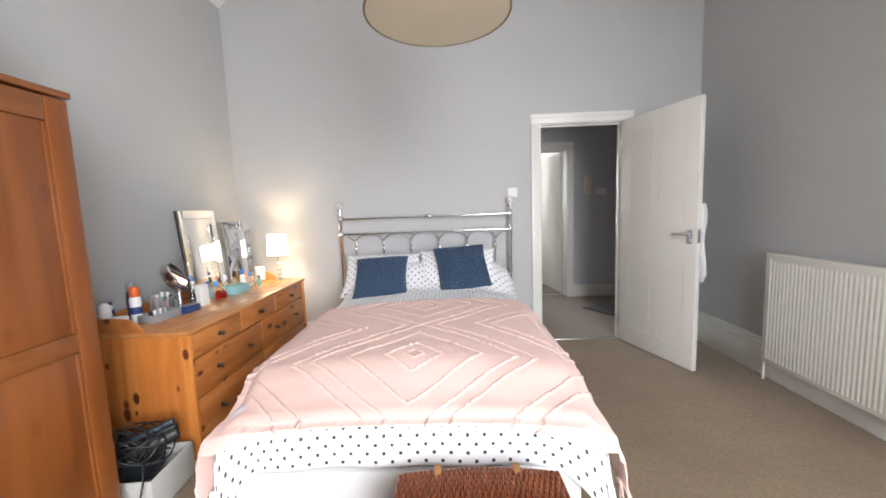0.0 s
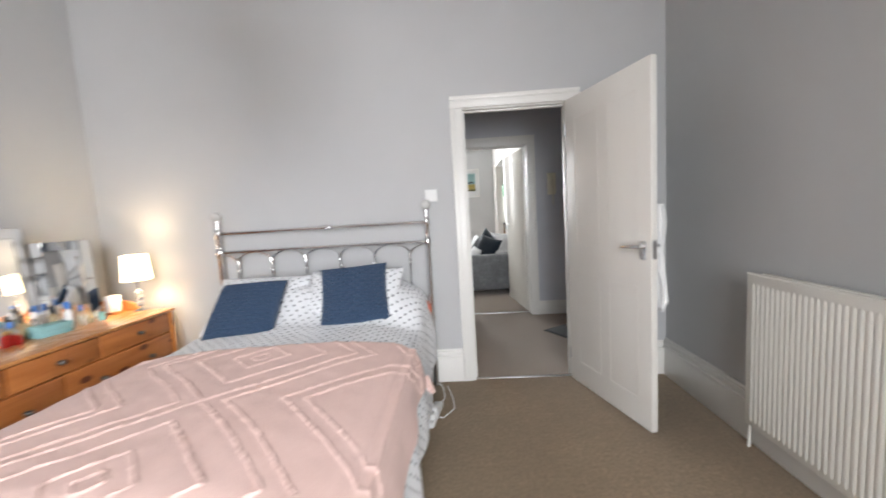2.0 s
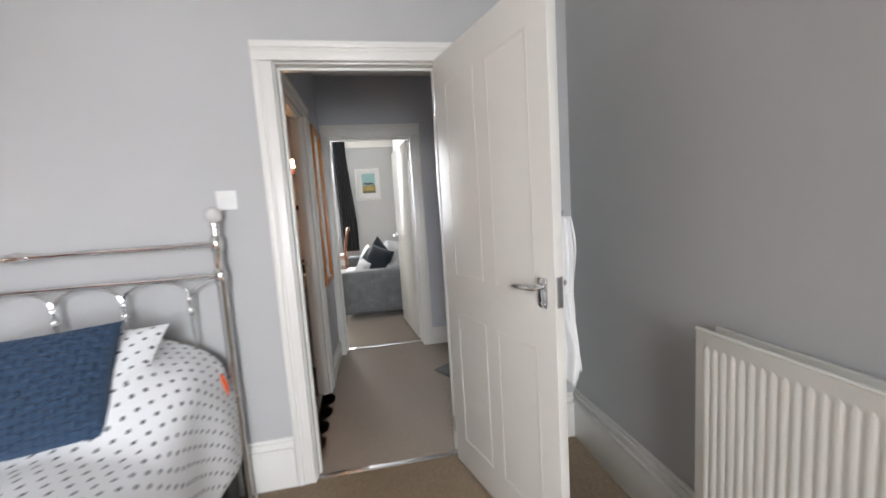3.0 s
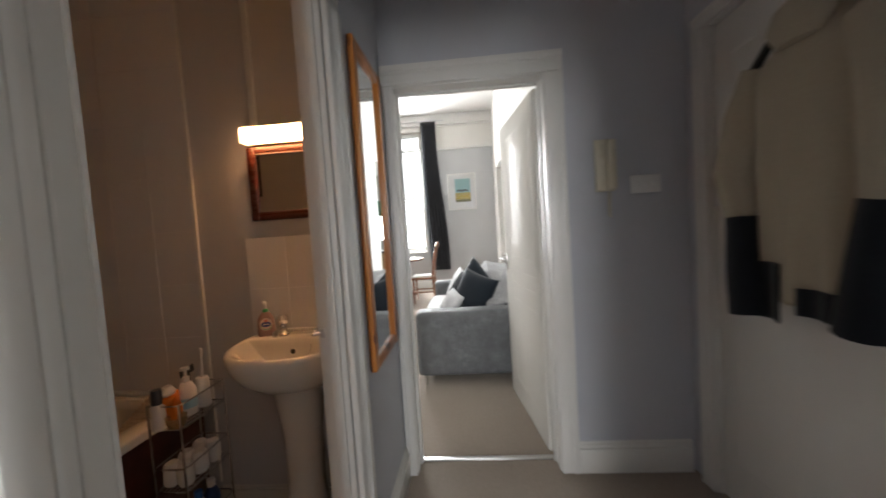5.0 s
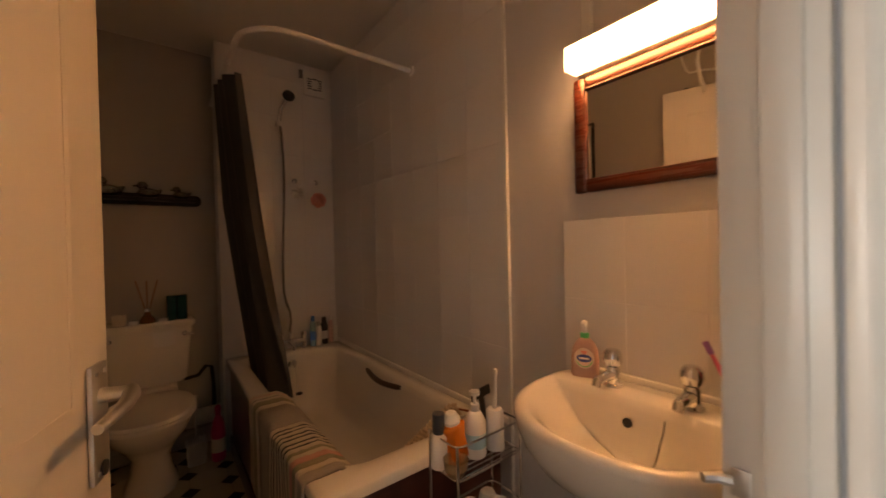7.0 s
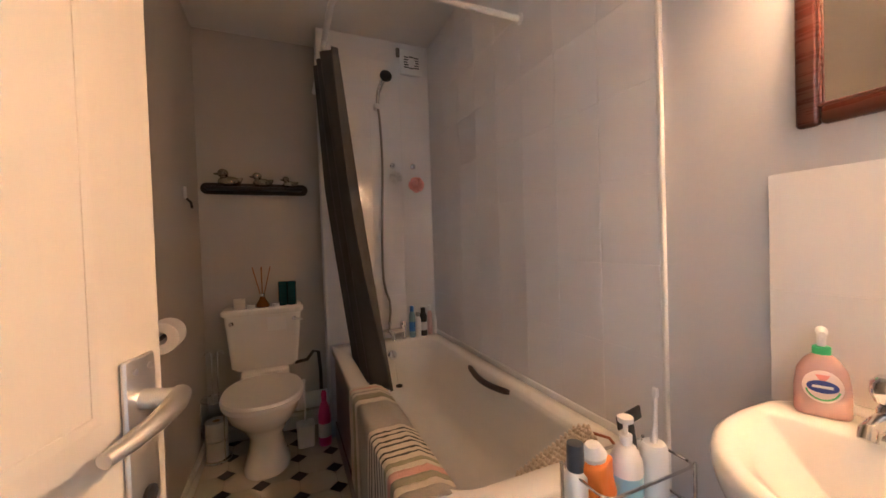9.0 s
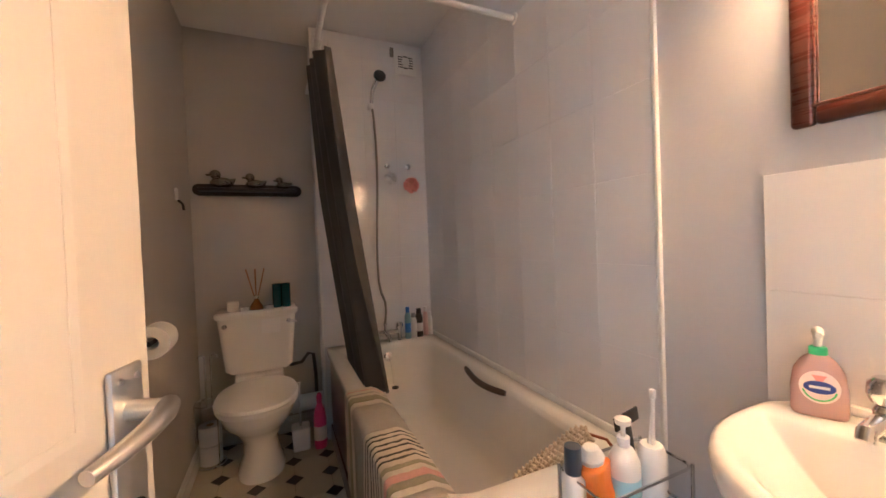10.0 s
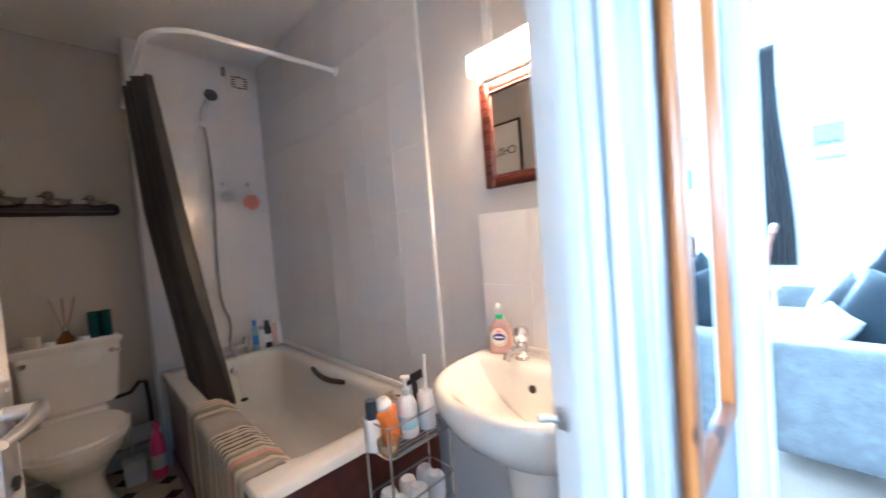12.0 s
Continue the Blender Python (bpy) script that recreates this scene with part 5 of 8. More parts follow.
for z0, z1 in ((RZ0 + 0.04, RZ1 - 0.06),):
    sec = [(0.0, -pitch * 0.48), (-0.0019, -pitch * 0.33), (-0.0033, -pitch * 0.15), (-0.0033, pitch * 0.15), (-0.0019, pitch * 0.33), (0.0, pitch * 0.48), (0.003, 0)]
    lo = [rib.verts.new((p[0] * 0.1 + 0.001, p[1] * 0.6, z0 - 0.018)) for p in sec]
    l2 = [rib.verts.new((p[0], p[1], z0)) for p in sec]
    h2 = [rib.verts.new((p[0], p[1], z1)) for p in sec]
    hi = [rib.verts.new((p[0] * 0.1 + 0.001, p[1] * 0.6, z1 + 0.018)) for p in sec]
    for p, q in ((lo, l2), (l2, h2), (h2, hi)):
        for i in range(7):
            rib.faces.new((p[i], p[(i + 1) % 7], q[(i + 1) % 7], q[i]))
rib0 = part("flute", rib, RAD, radt)
rib0.location = (RX, RY0 + 0.025 + pitch / 2, 0)
for i in range(1, n):
    o = new("flute", rib0.data)
    o.parent = radt
    o.location = (RX, RY0 + 0.025 + pitch * (i + 0.5), 0)
part("valve", lathe(B(), [(0, 0), (0.012, 0), (0.014, 0.02), (0.011, 0.03), (0.013, 0.05), (0, 0.052)], (RX + 0.035, RY1 + 0.012, 0.16), 12), surface("tarnished_brass", (0.35, 0.26, 0.14), 0.4, 0.9), radt, "tarnished brass valve")
part("valve_arm", tube(B(), [(RX + 0.03, RY1 - 0.01, 0.18), (RX + 0.035, RY1 + 0.012, 0.18)], 0.009, 8), MATS["tarnished_brass"], radt)
part("pipe", tube(B(), [(RX + 0.035, RY1 + 0.012, 0.0), (RX + 0.035, RY1 + 0.012, 0.165)], 0.0075, 10), RAD, radt, "white-painted pipe")
part("bleed_valve", box(B(), (RX + 0.018, 2.02, RZ1 - 0.02), (RX + 0.048, 2.045, RZ1 - 0.005), 0.002), MATS["tarnished_brass"], radt)

robe = thing("bathrobe", pose(1.549, 3.428, 0, 0, 0, -73.0), "white towelling robe hanging behind the open door", "bathrobe")


def robe_at(u, v):
    z = 1.24 - 0.55 * v
    w = 0.045 + 0.02 * v + 0.010 * math.sin(v * 9)
    d = 0.018 + 0.014 * smooth(0, 0.5, v) + 0.008 * math.sin(v * 14)
    a = u * 2 * math.pi
    fl = 1 + 0.14 * math.sin(a * 5 + v * 3) + 0.08 * math.sin(a * 9)
    return Vector((0.655 + w * fl * math.cos(a), 0.088 + d * fl * math.sin(a), z + 0.02 * math.sin(a * 3) * v))


part("robe_cloth", cloth(B(), spread(0, 1, 60), spread(0, 1, 40), robe_at), WHITE_CLOTH, robe, "", 0.004)
part("belt", tube(B(), [(0.69, 0.085, 0.98), (0.70, 0.09, 0.85), (0.70, 0.088, 0.66)], [0.016, 0.014, 0.012], 8), WHITE_CLOTH, robe)
part("hook", tube(B(), [(0.675, 0.019, 1.22), (0.675, 0.07, 1.215), (0.675, 0.085, 1.26)], 0.005, 8), CHROME, robe)

sw = thing("light_switch", pose(0.575, NORTH, 1.39), "white double light switch plate by the bedroom door", "light switch")
part("plate", box(B(), (-0.043, -0.009, -0.043), (0.043, -0.001, 0.043), 0.003), WHITE_PL, sw)
for dx in (-0.018, 0.018):
    part("rocker", box(B(), (dx - 0.006, -0.013, -0.012), (dx + 0.006, -0.008, 0.012), 0.002), WHITE_PL, sw)
ext = thing("extension_lead", pose(0.548, 2.96, 0.0, 0, 0, 80), "white extension lead lying on the carpet beside the bed", "extension lead")
part("socket_block", box(B(), (-0.13, -0.028, 0.0), (0.13, 0.028, 0.035), 0.006), WHITE_PL, ext)
for dx in (-0.075, 0.0):
    part("plug", box(B(), (dx - 0.024, -0.024, 0.035), (dx + 0.024, 0.024, 0.07), 0.006), WHITE_PL, ext)
part("flex", tube(B(), [(0.13, 0, 0.015), (0.22, -0.02, 0.006), (0.36, 0.02, 0.006), (0.46, 0.08, 0.006), (0.50, 0.13, 0.02)], 0.004, 6), WHITE_PL, ext)
part("flex", tube(B(), [(-0.07, 0.02, 0.055), (-0.02, -0.06, 0.008), (0.10, -0.11, 0.006), (0.24, -0.07, 0.006), (0.40, 0.0, 0.006)], 0.0035, 6), WHITE_PL, ext)
hot = thing("orange_hot_water_bottle", pose(0.495, 3.315, 0.515), "orange rubber bottle tucked behind the pillow", "hot water bottle")
bm = B()
bmesh.ops.create_uvsphere(bm, u_segments=18, v_segments=10, radius=1, matrix=Matrix.Translation((0, 0, 0.10)) @ Matrix.Diagonal((0.06, 0.03, 0.11, 1)))
hot.scale = (0.7, 0.7, 0.7)
part("bladder", bm, plain("orange_rubber", (0.8, 0.12, 0.03), 0.45), hot)
stool = thing("bedside_crate", pose(0.44, 3.28, 0), "dark bedside box between bed and wall", "bedside box")
part("crate_body", box(B(), (-0.075, -0.045, 0), (0.075, 0.05, 0.505), 0.006), BLACK, stool)
part("crate_lid", box(B(), (-0.08, -0.05, 0.5055), (0.08, 0.055, 0.517), 0.004), plain("rose_plastic", (0.7, 0.3, 0.35), 0.4), stool)

# ---- hall ----
hm = thing("wall_mirror", pose(HALL_W, 4.595, 0.752), "tall narrow mirror in a knotty pine frame on the wall", "mirror")
MW, MH, F = 0.40, 1.235, 0.045
for nm, a, b, mt in (("frame_stile", (0.001, 0, 0), (0.026, F, MH), PINE), ("frame_stile", (0.001, MW - F, 0), (0.026, MW, MH), PINE), ("frame_rail", (0.001, F, 0), (0.025, MW - F, F), PINE_Y), ("frame_rail", (0.001, F, MH - F), (0.025, MW - F, MH), PINE_Y)):
    part(nm, box(B(), a, b, 0.006), mt, hm)
part("glass", box(B(), (0.006, F - 0.004, F - 0.004), (0.012, MW - F + 0.004, MH - F + 0.004)), MIRROR, hm, "mirror glass")
ic = thing("door_entry_phone", pose(1.795, HALL_N, 1.40), "cream door entry handset on the hall wall", "entry phone")
part("base", box(B(), (0, -0.03, 0), (0.09, -0.001, 0.245), 0.006), CREAM_PL, ic)
part("handset", box(B(), (0.045, -0.062, 0.005), (0.088, -0.031, 0.24), 0.012), CREAM_PL, ic, "cream handset on its cradle")
part("speaker_grille", box(B(), (0.008, -0.033, 0.16), (0.038, -0.0305, 0.22), 0.001), CREAM_PL, ic)
cd = [(0.06 + 0.008 * math.cos(i * 1.2), -0.02 + 0.008 * math.sin(i * 1.2), -0.002 - i * 0.0028) for i in range(44)]
part("coiled_cord", tube(B(), cd, 0.003, 5), CREAM_PL, ic)
hs = thing("light_switch", pose(2.03, HALL_N, 1.425), "white hall light switch plate", "light switch")
part("plate", box(B(), (-0.07, -0.009, -0.043), (0.07, -0.001, 0.043), 0.003), WHITE_PL, hs)
for dx in (-0.035, 0.0, 0.035):
    part("rocker", box(B(), (dx - 0.006, -0.013, -0.012), (dx + 0.006, -0.008, 0.012), 0.002), WHITE_PL, hs)
mat1 = thing("door_mat", pose(1.571, 4.51, 0.0, 0, 0, 32), "dark grey rubber-edged door mat lying askew on the carpet", "door mat")
part("mat_edge", box(B(), (0, -0.55, 0), (0.40, 0, 0.007), 0.003), BLACK, mat1, "black rubber border")
part("mat_pile", box(B(), (0.022, -0.528, 0.0072), (0.378, -0.022, 0.011), 0.002), speckled("charcoal_mat_pile", (0.12, 0.12, 0.125), (0.2, 0.2, 0.205), (0.09, 0.09, 0.09), 180), mat1)
cl = thing("ceiling_lamp", pose(1.53, 4.72, 2.505), "round white glass ceiling lamp, switched off", "ceiling lamp")
part("rose", lathe(B(), [(0, -0.02), (0.09, -0.02), (0.095, -0.001), (0, -0.001)], (0, 0, 0), 28), WHITE_PL, cl)
part("bowl", lathe(B(), [(0.0, -0.085), (0.05, -0.08), (0.09, -0.06), (0.115, -0.03), (0.118, -0.021), (0, -0.0205)], (0, 0, 0), 28), surface("opal_glass", (0.72, 0.70, 0.64), 0.25), cl)

coat = thing("coat", pose(2.20, 4.40, 0), "cream and black coat on a black hanger on the door", "coat")


def coat_body(u, v):
    a = (u - 0.5) * math.pi
    z = 1.84 - 0.92 * v
    w = 0.08 + 0.165 * smooth(0, 0.16, v) + 0.015 * v
    d = 0.04 + 0.055 * smooth(0, 0.2, v) + 0.012 * math.sin(u * 40) * v
    return Vector((-0.005 - d * math.cos(a), w * math.sin(a), z - 0.03 * abs(math.sin(a)) ** 3 * (1 - v)))


part("coat_front", cloth(B(), spread(0, 1, 60), spread(0, 0.93, 50), coat_body), COAT_CLOTH, coat, "cream woollen body", 0.006)
part("coat_hem", cloth(B(), spread(0.0, 0.48, 30), spread(0.87, 0.955, 16), lambda u, v: coat_body(u, v) + Vector((-0.012, -0.01, 0.0))), BLACK_CLOTH, coat, "black hem", 0.006)
part("coat_hem", cloth(B(), spread(0.52, 1.0, 30), spread(0.80, 0.995, 16), lambda u, v: coat_body(u, v) + Vector((-0.010, 0.012, 0.0))), BLACK_CLOTH, coat, "black hem", 0.006)
for s, l, k in ((1, 0.0, 0.17), (-1, -0.03, 0.225)):
    part("sleeve", tube(B(), [(-0.05, s * 0.17, 1.72), (-0.06, s * 0.22, 1.58), (-0.085, s * 0.25, 1.38), (-0.10, s * k * 1.1, 1.23 - l)], [0.05, 0.066, 0.062, 0.048], 16), COAT_CLOTH, coat, "cream sleeve")
    part("cuff", tube(B(), [(-0.10, s * k * 1.1, 1.245 - l), (-0.11, s * k, 1.07 - l), (-0.11, s * k * 0.9, 0.925 - l)], [0.05, 0.052, 0.056], 16), BLACK_CLOTH, coat, "black cuff")
part("hood", lathe(B(), [(0, -0.06), (0.07, -0.05), (0.10, 0.0), (0.075, 0.05), (0.03, 0.075), (0, 0.08)], (-0.075, 0.0, 1.78), 20, Matrix.Diagonal((0.5, 1, 1, 1))), COAT_CLOTH, coat, "cream hood")
hg = part("hanger", tube(B(), [(-0.045, 0.24, 1.70), (-0.045, 0.12, 1.80), (-0.045, 0.0, 1.87), (-0.045, -0.12, 1.80), (-0.045, -0.24, 1.70)], 0.014, 8), BLACK, coat, "black coat hanger")
part("hanger_hook", tube(B(), [(-0.045, 0, 1.87), (-0.045, 0, 1.91)] + [(-0.045, 0.028 * math.sin(radians(a)), 1.935 - 0.025 * math.cos(radians(a))) for a in range(0, 220, 25)], 0.004, 8), BLACK, hg)
hk = thing("door_hook", pose(2.249, 4.40, 1.94), "small metal hook on the entrance door", "hook")
part("hook_arm", tube(B(), [(0, 0, 0.0), (-0.05, 0, -0.005), (-0.085, 0, 0.0), (-0.09, 0, 0.03)], 0.004, 8), STEEL, hk)


# ---- living room, seen through the doorway ----
sofa = thing("sofa", pose(0, 0, 0), "silver-grey crushed plush sofa with cushions and a fur throw", "sofa")
SX0, SX1, SY0, SY1 = 0.695, 1.70, 6.18, 8.12
part("seat_base", box(B(), (SX0 + 0.03, SY0 + 0.20, 0.09), (SX1, SY1 - 0.20, 0.30), 0.03), GREY_PLUSH, sofa)
for y0, y1 in ((SY0, SY0 + 0.22), (SY1 - 0.22, SY1)):
    bm = box(B(), (SX0, y0, 0.08), (SX1, y1, 0.605), 0.045, seg=4)
    part("arm", bm, GREY_PLUSH, sofa, "padded plush arm")
part("back", box(B(), (SX1 - 0.26, SY0 + 0.45, 0.30), (SX1, SY1 - 0.225, 0.655), 0.07, seg=4), GREY_PLUSH, sofa)
for i in range(2):
    y0 = SY0 + 0.225 + i * 0.745
    part("seat_cushion", box(B(), (SX0 - 0.005, y0, 0.30), (SX1 - 0.25, y0 + 0.74, 0.45), 0.05, seg=4), GREY_PLUSH, sofa)
    part("back_cushion", box(B(), (SX1 - 0.36, y0 + 0.01 + 0.24 * (1 - i), 0.45), (SX1 - 0.262, y0 + 0.73, 0.655), 0.04, seg=4), GREY_PLUSH, sofa)
for x in (SX0 + 0.06, SX1 - 0.06):
    for y in (SY0 + 0.06, SY1 - 0.06):
        part("leg", tube(B(), [(x, y, 0.0), (x, y, 0.085)], [0.014, 0.02], 12), CHROME, sofa, "short chrome foot")
blk = thing("throw_blanket", pose(0, 0, 0), "white blanket laid over the sofa seat", "blanket")
part("blanket_cloth", cloth(B(), spread(0.66, 1.20, 30), spread(6.50, 7.75, 40), lambda x, y: Vector((x, y, 0.462 + 0.008 * noise.noise(Vector((x * 8, y * 6, 0))) - (0.05 * ((0.74 - x) / 0.08) ** 2 if x < 0.74 else 0)))), WHITE_CLOTH, blk, "", 0.008)
fur = thing("fur_throw", pose(0, 0, 0), "grey faux fur throw draped over the sofa back", "throw")
part("fur_cloth", cloth(B(), spread(0, 1, 40), spread(6.41, 7.88, 60), lambda u, y: Vector((SX1 - 0.50 + 0.50 * u + 0.02 * noise.noise(Vector((u * 9, y * 9, 3))), y, 0.465 + (0.15 + 0.25 * smooth(6.41, 6.95, y)) * smooth(-0.1, 0.32, u) * (1 - 0.22 * u) + 0.03 * noise.noise(Vector((u * 5, y * 6, 1))) + 0.012 * noise.noise(Vector((u * 16, y * 16, 1)))))), FUR, fur, "", 0.02)
SILVER = speckled("silver_satin", (0.55, 0.55, 0.56), (0.68, 0.68, 0.69), (0.45, 0.45, 0.46), 90, rough=0.5, blot=(6, 0.15))
BLUE_BLACK = speckled("blue_black_velvet", (0.01, 0.015, 0.022), (0.022, 0.03, 0.042), (0.006, 0.009, 0.013), 140, rough=0.6, blot=(7, 0.3))
cushion("cushion", pose(0.93, 7.20, 0.47, -26, 12, -74), 0.40, 0.38, 0.13, SILVER, "silver satin cushion leaning on the sofa")
cushion("cushion", pose(0.98, 6.92, 0.475, -30, 14, -60), 0.40, 0.36, 0.15, BLACK_CLOTH, "black velvet cushion propped on the sofa")
cushion("cushion", pose(1.11, 7.00, 0.58, -14, 36, -60), 0.40, 0.36, 0.15, BLUE_BLACK, "blue-black velvet cushion standing on its corner")
cushion("cushion", pose(0.90, 6.70, 0.475, -35, 12, -66), 0.27, 0.24, 0.11, SILVER, "silver satin cushion at the arm of the sofa")
cushion("cushion", pose(1.10, 6.66, 0.475, -24, 12, -50), 0.46, 0.40, 0.15, BLUE_BLACK, "blue-black velvet cushion fallen against the sofa arm")

TABLE_WOOD = wood("dark_table_wood", (0.19, 0.08, 0.035), (0.11, 0.04, 0.018), 0, 0.25, 5, coat=0.5)
tab = thing("dining_table", pose(-0.22, 10.15, 0), "round red-brown wooden dining table by the window", "dining table")
part("tabletop", lathe(B(), [(0, 0.72), (0.50, 0.72), (0.515, 0.73), (0.515, 0.745), (0.505, 0.752), (0, 0.752)], (0, 0, 0), 48), TABLE_WOOD, tab)
part("column", lathe(B(), [(0.10, 0.16), (0.06, 0.22), (0.045, 0.40), (0.06, 0.60), (0.10, 0.72)], (0, 0, 0), 20), TABLE_WOOD, tab)
for a in range(0, 360, 90):
    c, s = math.cos(radians(a + 45)), math.sin(radians(a + 45))
    part("leg", tube(B(), [(c * 0.04, s * 0.04, 0.22), (c * 0.2, s * 0.2, 0.15), (c * 0.38, s * 0.38, 0.03)], [0.04, 0.032, 0.028], 10), TABLE_WOOD, tab)
plc = thing("place_mat", pose(0.05, 9.92, 0.752), "pale round place mat on the dining table", "place mat")
part("disc", lathe(B(), [(0, 0.001), (0.14, 0.001), (0.14, 0.005), (0, 0.005)], (0, 0, 0), 28), WHITE_CLOTH, plc)
ch = thing("dining_chair", pose(0.32, 9.76, 0, 0, 0, 90), "red-brown wooden dining chair with a slatted back and pale seat pad", "dining chair")
for x, y, h in ((-0.18, 0.16, 0.44), (0.18, 0.16, 0.44)):
    part("front_leg", tube(B(), [(x, y, 0), (x, y, h)], [0.015, 0.02], 8), CHAIR_WOOD, ch)
for x in (-0.18, 0.18):
    part("back_leg", tube(B(), [(x, -0.21, 0), (x, -0.18, 0.44), (x * 0.97, -0.20, 0.70), (x * 0.95, -0.27, 1.00)], [0.015, 0.02, 0.018, 0.015], 8), CHAIR_WOOD, ch)
part("seat", box(B(), (-0.21, -0.19, 0.42), (0.21, 0.20, 0.455), 0.012), CHAIR_WOOD, ch)
part("seat_pad", box(B(), (-0.18, -0.16, 0.455), (0.18, 0.18, 0.485), 0.014), WHITE_CLOTH, ch, "pale seat pad")
part("top_rail", tube(B(), [(-0.19, -0.265, 0.95), (-0.10, -0.275, 1.0), (0, -0.28, 1.025), (0.10, -0.275, 1.0), (0.19, -0.265, 0.95)], [0.02, 0.03, 0.034, 0.03, 0.02], 10), CHAIR_WOOD, ch)
for x in (-0.09, -0.03, 0.03, 0.09):
    part("slat", box(B(), (x - 0.014, -0.008, 0), (x + 0.014, 0.008, 0.50), 0.003), CHAIR_WOOD, ch).matrix_basis = pose(0, -0.185, 0.47, 9, 0, 0)
for z, x0, x1, y0, y1 in ((0.20, -0.18, -0.18, -0.19, 0.16), (0.20, 0.18, 0.18, -0.19, 0.16), (0.26, -0.18, 0.18, 0.16, 0.16), (0.26, -0.18, 0.18, -0.195, -0.195)):
    part("stretcher", tube(B(), [(x0, y0, z), (x1, y1, z)], 0.010, 8), CHAIR_WOOD, ch)

rod = thing("curtain_pole", pose(0, 10.98, 3.50), "thin dark curtain pole above the window", "curtain pole")
part("pole", tube(B(), [(-1.5, 0, 0), (0.78, 0, 0)], 0.012, 10), STEEL, rod)
for x in (-1.4, 0.7):
    part("bracket", tube(B(), [(x, 0.119, 0), (x, 0, 0)], 0.008, 8), STEEL, rod)


def curtain_at(u, v):
    x0, x1 = 0.30 + 0.05 * smooth(0.3, 1, v), 0.60 + 0.14 * smooth(0.15, 0.9, v)
    return Vector((x0 + (x1 - x0) * u, 10.98 + 0.045 * math.sin(u * 6 * 2 * math.pi) * (0.6 + 0.4 * v), 3.49 - 3.07 * v))


cur = thing("window_curtain", pose(0, 0, 0), "long black curtain drawn to one side of the window", "curtain")
part("drop", cloth(B(), spread(0, 1, 72), spread(0, 1, 30), curtain_at), CURTAIN_BLACK, cur, "", 0.004)
cur2 = thing("window_curtain", pose(0, 0, 0), "long black curtain at the far side of the window", "curtain")
part("drop", cloth(B(), spread(0, 1, 72), spread(0, 1, 30), lambda u, v: curtain_at(u, v) - Vector((1.75, 0, 0))), CURTAIN_BLACK, cur2, "", 0.004)

pic = thing("framed_print", pose(0.777, LIV_N, 1.649), "white framed landscape print of a yellow field under teal sky", "picture")
PW, PH = 0.584, 0.761
for a, b in (((0, -0.025, 0), (0.03, -0.002, PH)), ((PW - 0.03, -0.025, 0), (PW, -0.002, PH)), ((0.03, -0.025, 0), (PW - 0.03, -0.002, 0.03)), ((0.03, -0.025, PH - 0.03), (PW - 0.03, -0.002, PH))):
    part("frame_bar", box(B(), a, b, 0.003), GLOSS, pic)
part("mount", box(B(), (0.03, -0.012, 0.03), (PW - 0.03, -0.006, PH - 0.03)), surface("white_mount_card", (0.78, 0.78, 0.77), 0.6), pic)
ix0, ix1, iz0, iz1 = 0.155, 0.475, 0.165, 0.645
SKYP = surface("teal_sky_print", (0.28, 0.50, 0.50), 0.6, big=(6, 0.08))
pr = part("print", box(B(), (ix0, -0.0145, iz0), (ix1, -0.0125, iz1)), SKYP, pic, "printed landscape")
part("field", box(B(), (ix0, -0.0155, iz0), (ix1, -0.0147, iz0 + 0.19)), surface("ochre_field_print", (0.50, 0.38, 0.07), 0.6, big=(14, 0.25)), pr)
part("field_foot", box(B(), (ix0, -0.0165, iz0), (ix1, -0.0157, iz0 + 0.05)), surface("olive_field_print", (0.16, 0.15, 0.04), 0.6, big=(14, 0.25)), pr)
bm = B()
for i in range(9):
    x = ix0 + 0.06 + i * 0.024
    lathe(bm, [(0, 0), (0.02, 0.0), (0.022, 0.0004), (0, 0.0006)], (x, -0.0158, iz0 + 0.235 + 0.012 * math.sin(i * 1.3)), 10, Matrix.Rotation(radians(90), 4, "X"))
part("tree_clump", bm, surface("dark_tree_print", (0.04, 0.06, 0.05), 0.6), pr)
gl = part("glazing", box(B(), (0.031, -0.0225, 0.031), (PW - 0.031, -0.0205, PH - 0.031)), GLASS, pic)
gl.visible_shadow = False

# kitchen beyond the wide opening
unit = thing("kitchen_base_unit", pose(1.95, 10.48, 0), "wooden kitchen base units under a dark worktop", "kitchen unit")
OAK = wood("pale_oak_doors", (0.48, 0.30, 0.14), (0.36, 0.20, 0.08), 2, 0.4, 5)
part("carcass", box(B(), (0, 0.04, 0.1), (2.1, 0.61, 0.87)), OAK, unit)
for i in range(3):
    d = part("door", box(B(), (0.01 + i * 0.7, 0.016, 0.12), (0.69 + i * 0.7, 0.038, 0.86), 0.003), OAK, unit)
    part("door_handle", tube(B(), [(0.60 + i * 0.7, 0.0, 0.6), (0.60 + i * 0.7, 0.0, 0.78)], 0.006, 8), CHROME, d)
wt = thing("worktop", pose(1.93, 10.45, 0.871), "dark laminate kitchen worktop", "worktop")
part("slab", box(B(), (0, 0, 0), (2.15, 0.645, 0.038), 0.004), BLACK, wt)
wm = thing("washing_machine", pose(1.97, 9.55, 0, 0, 0, 90), "white washing machine in the kitchen", "washing machine")
part("cabinet", box(B(), (0, -1.0, 0.01), (0.6, -0.45, 0.85), 0.008), WHITE_PL, wm)
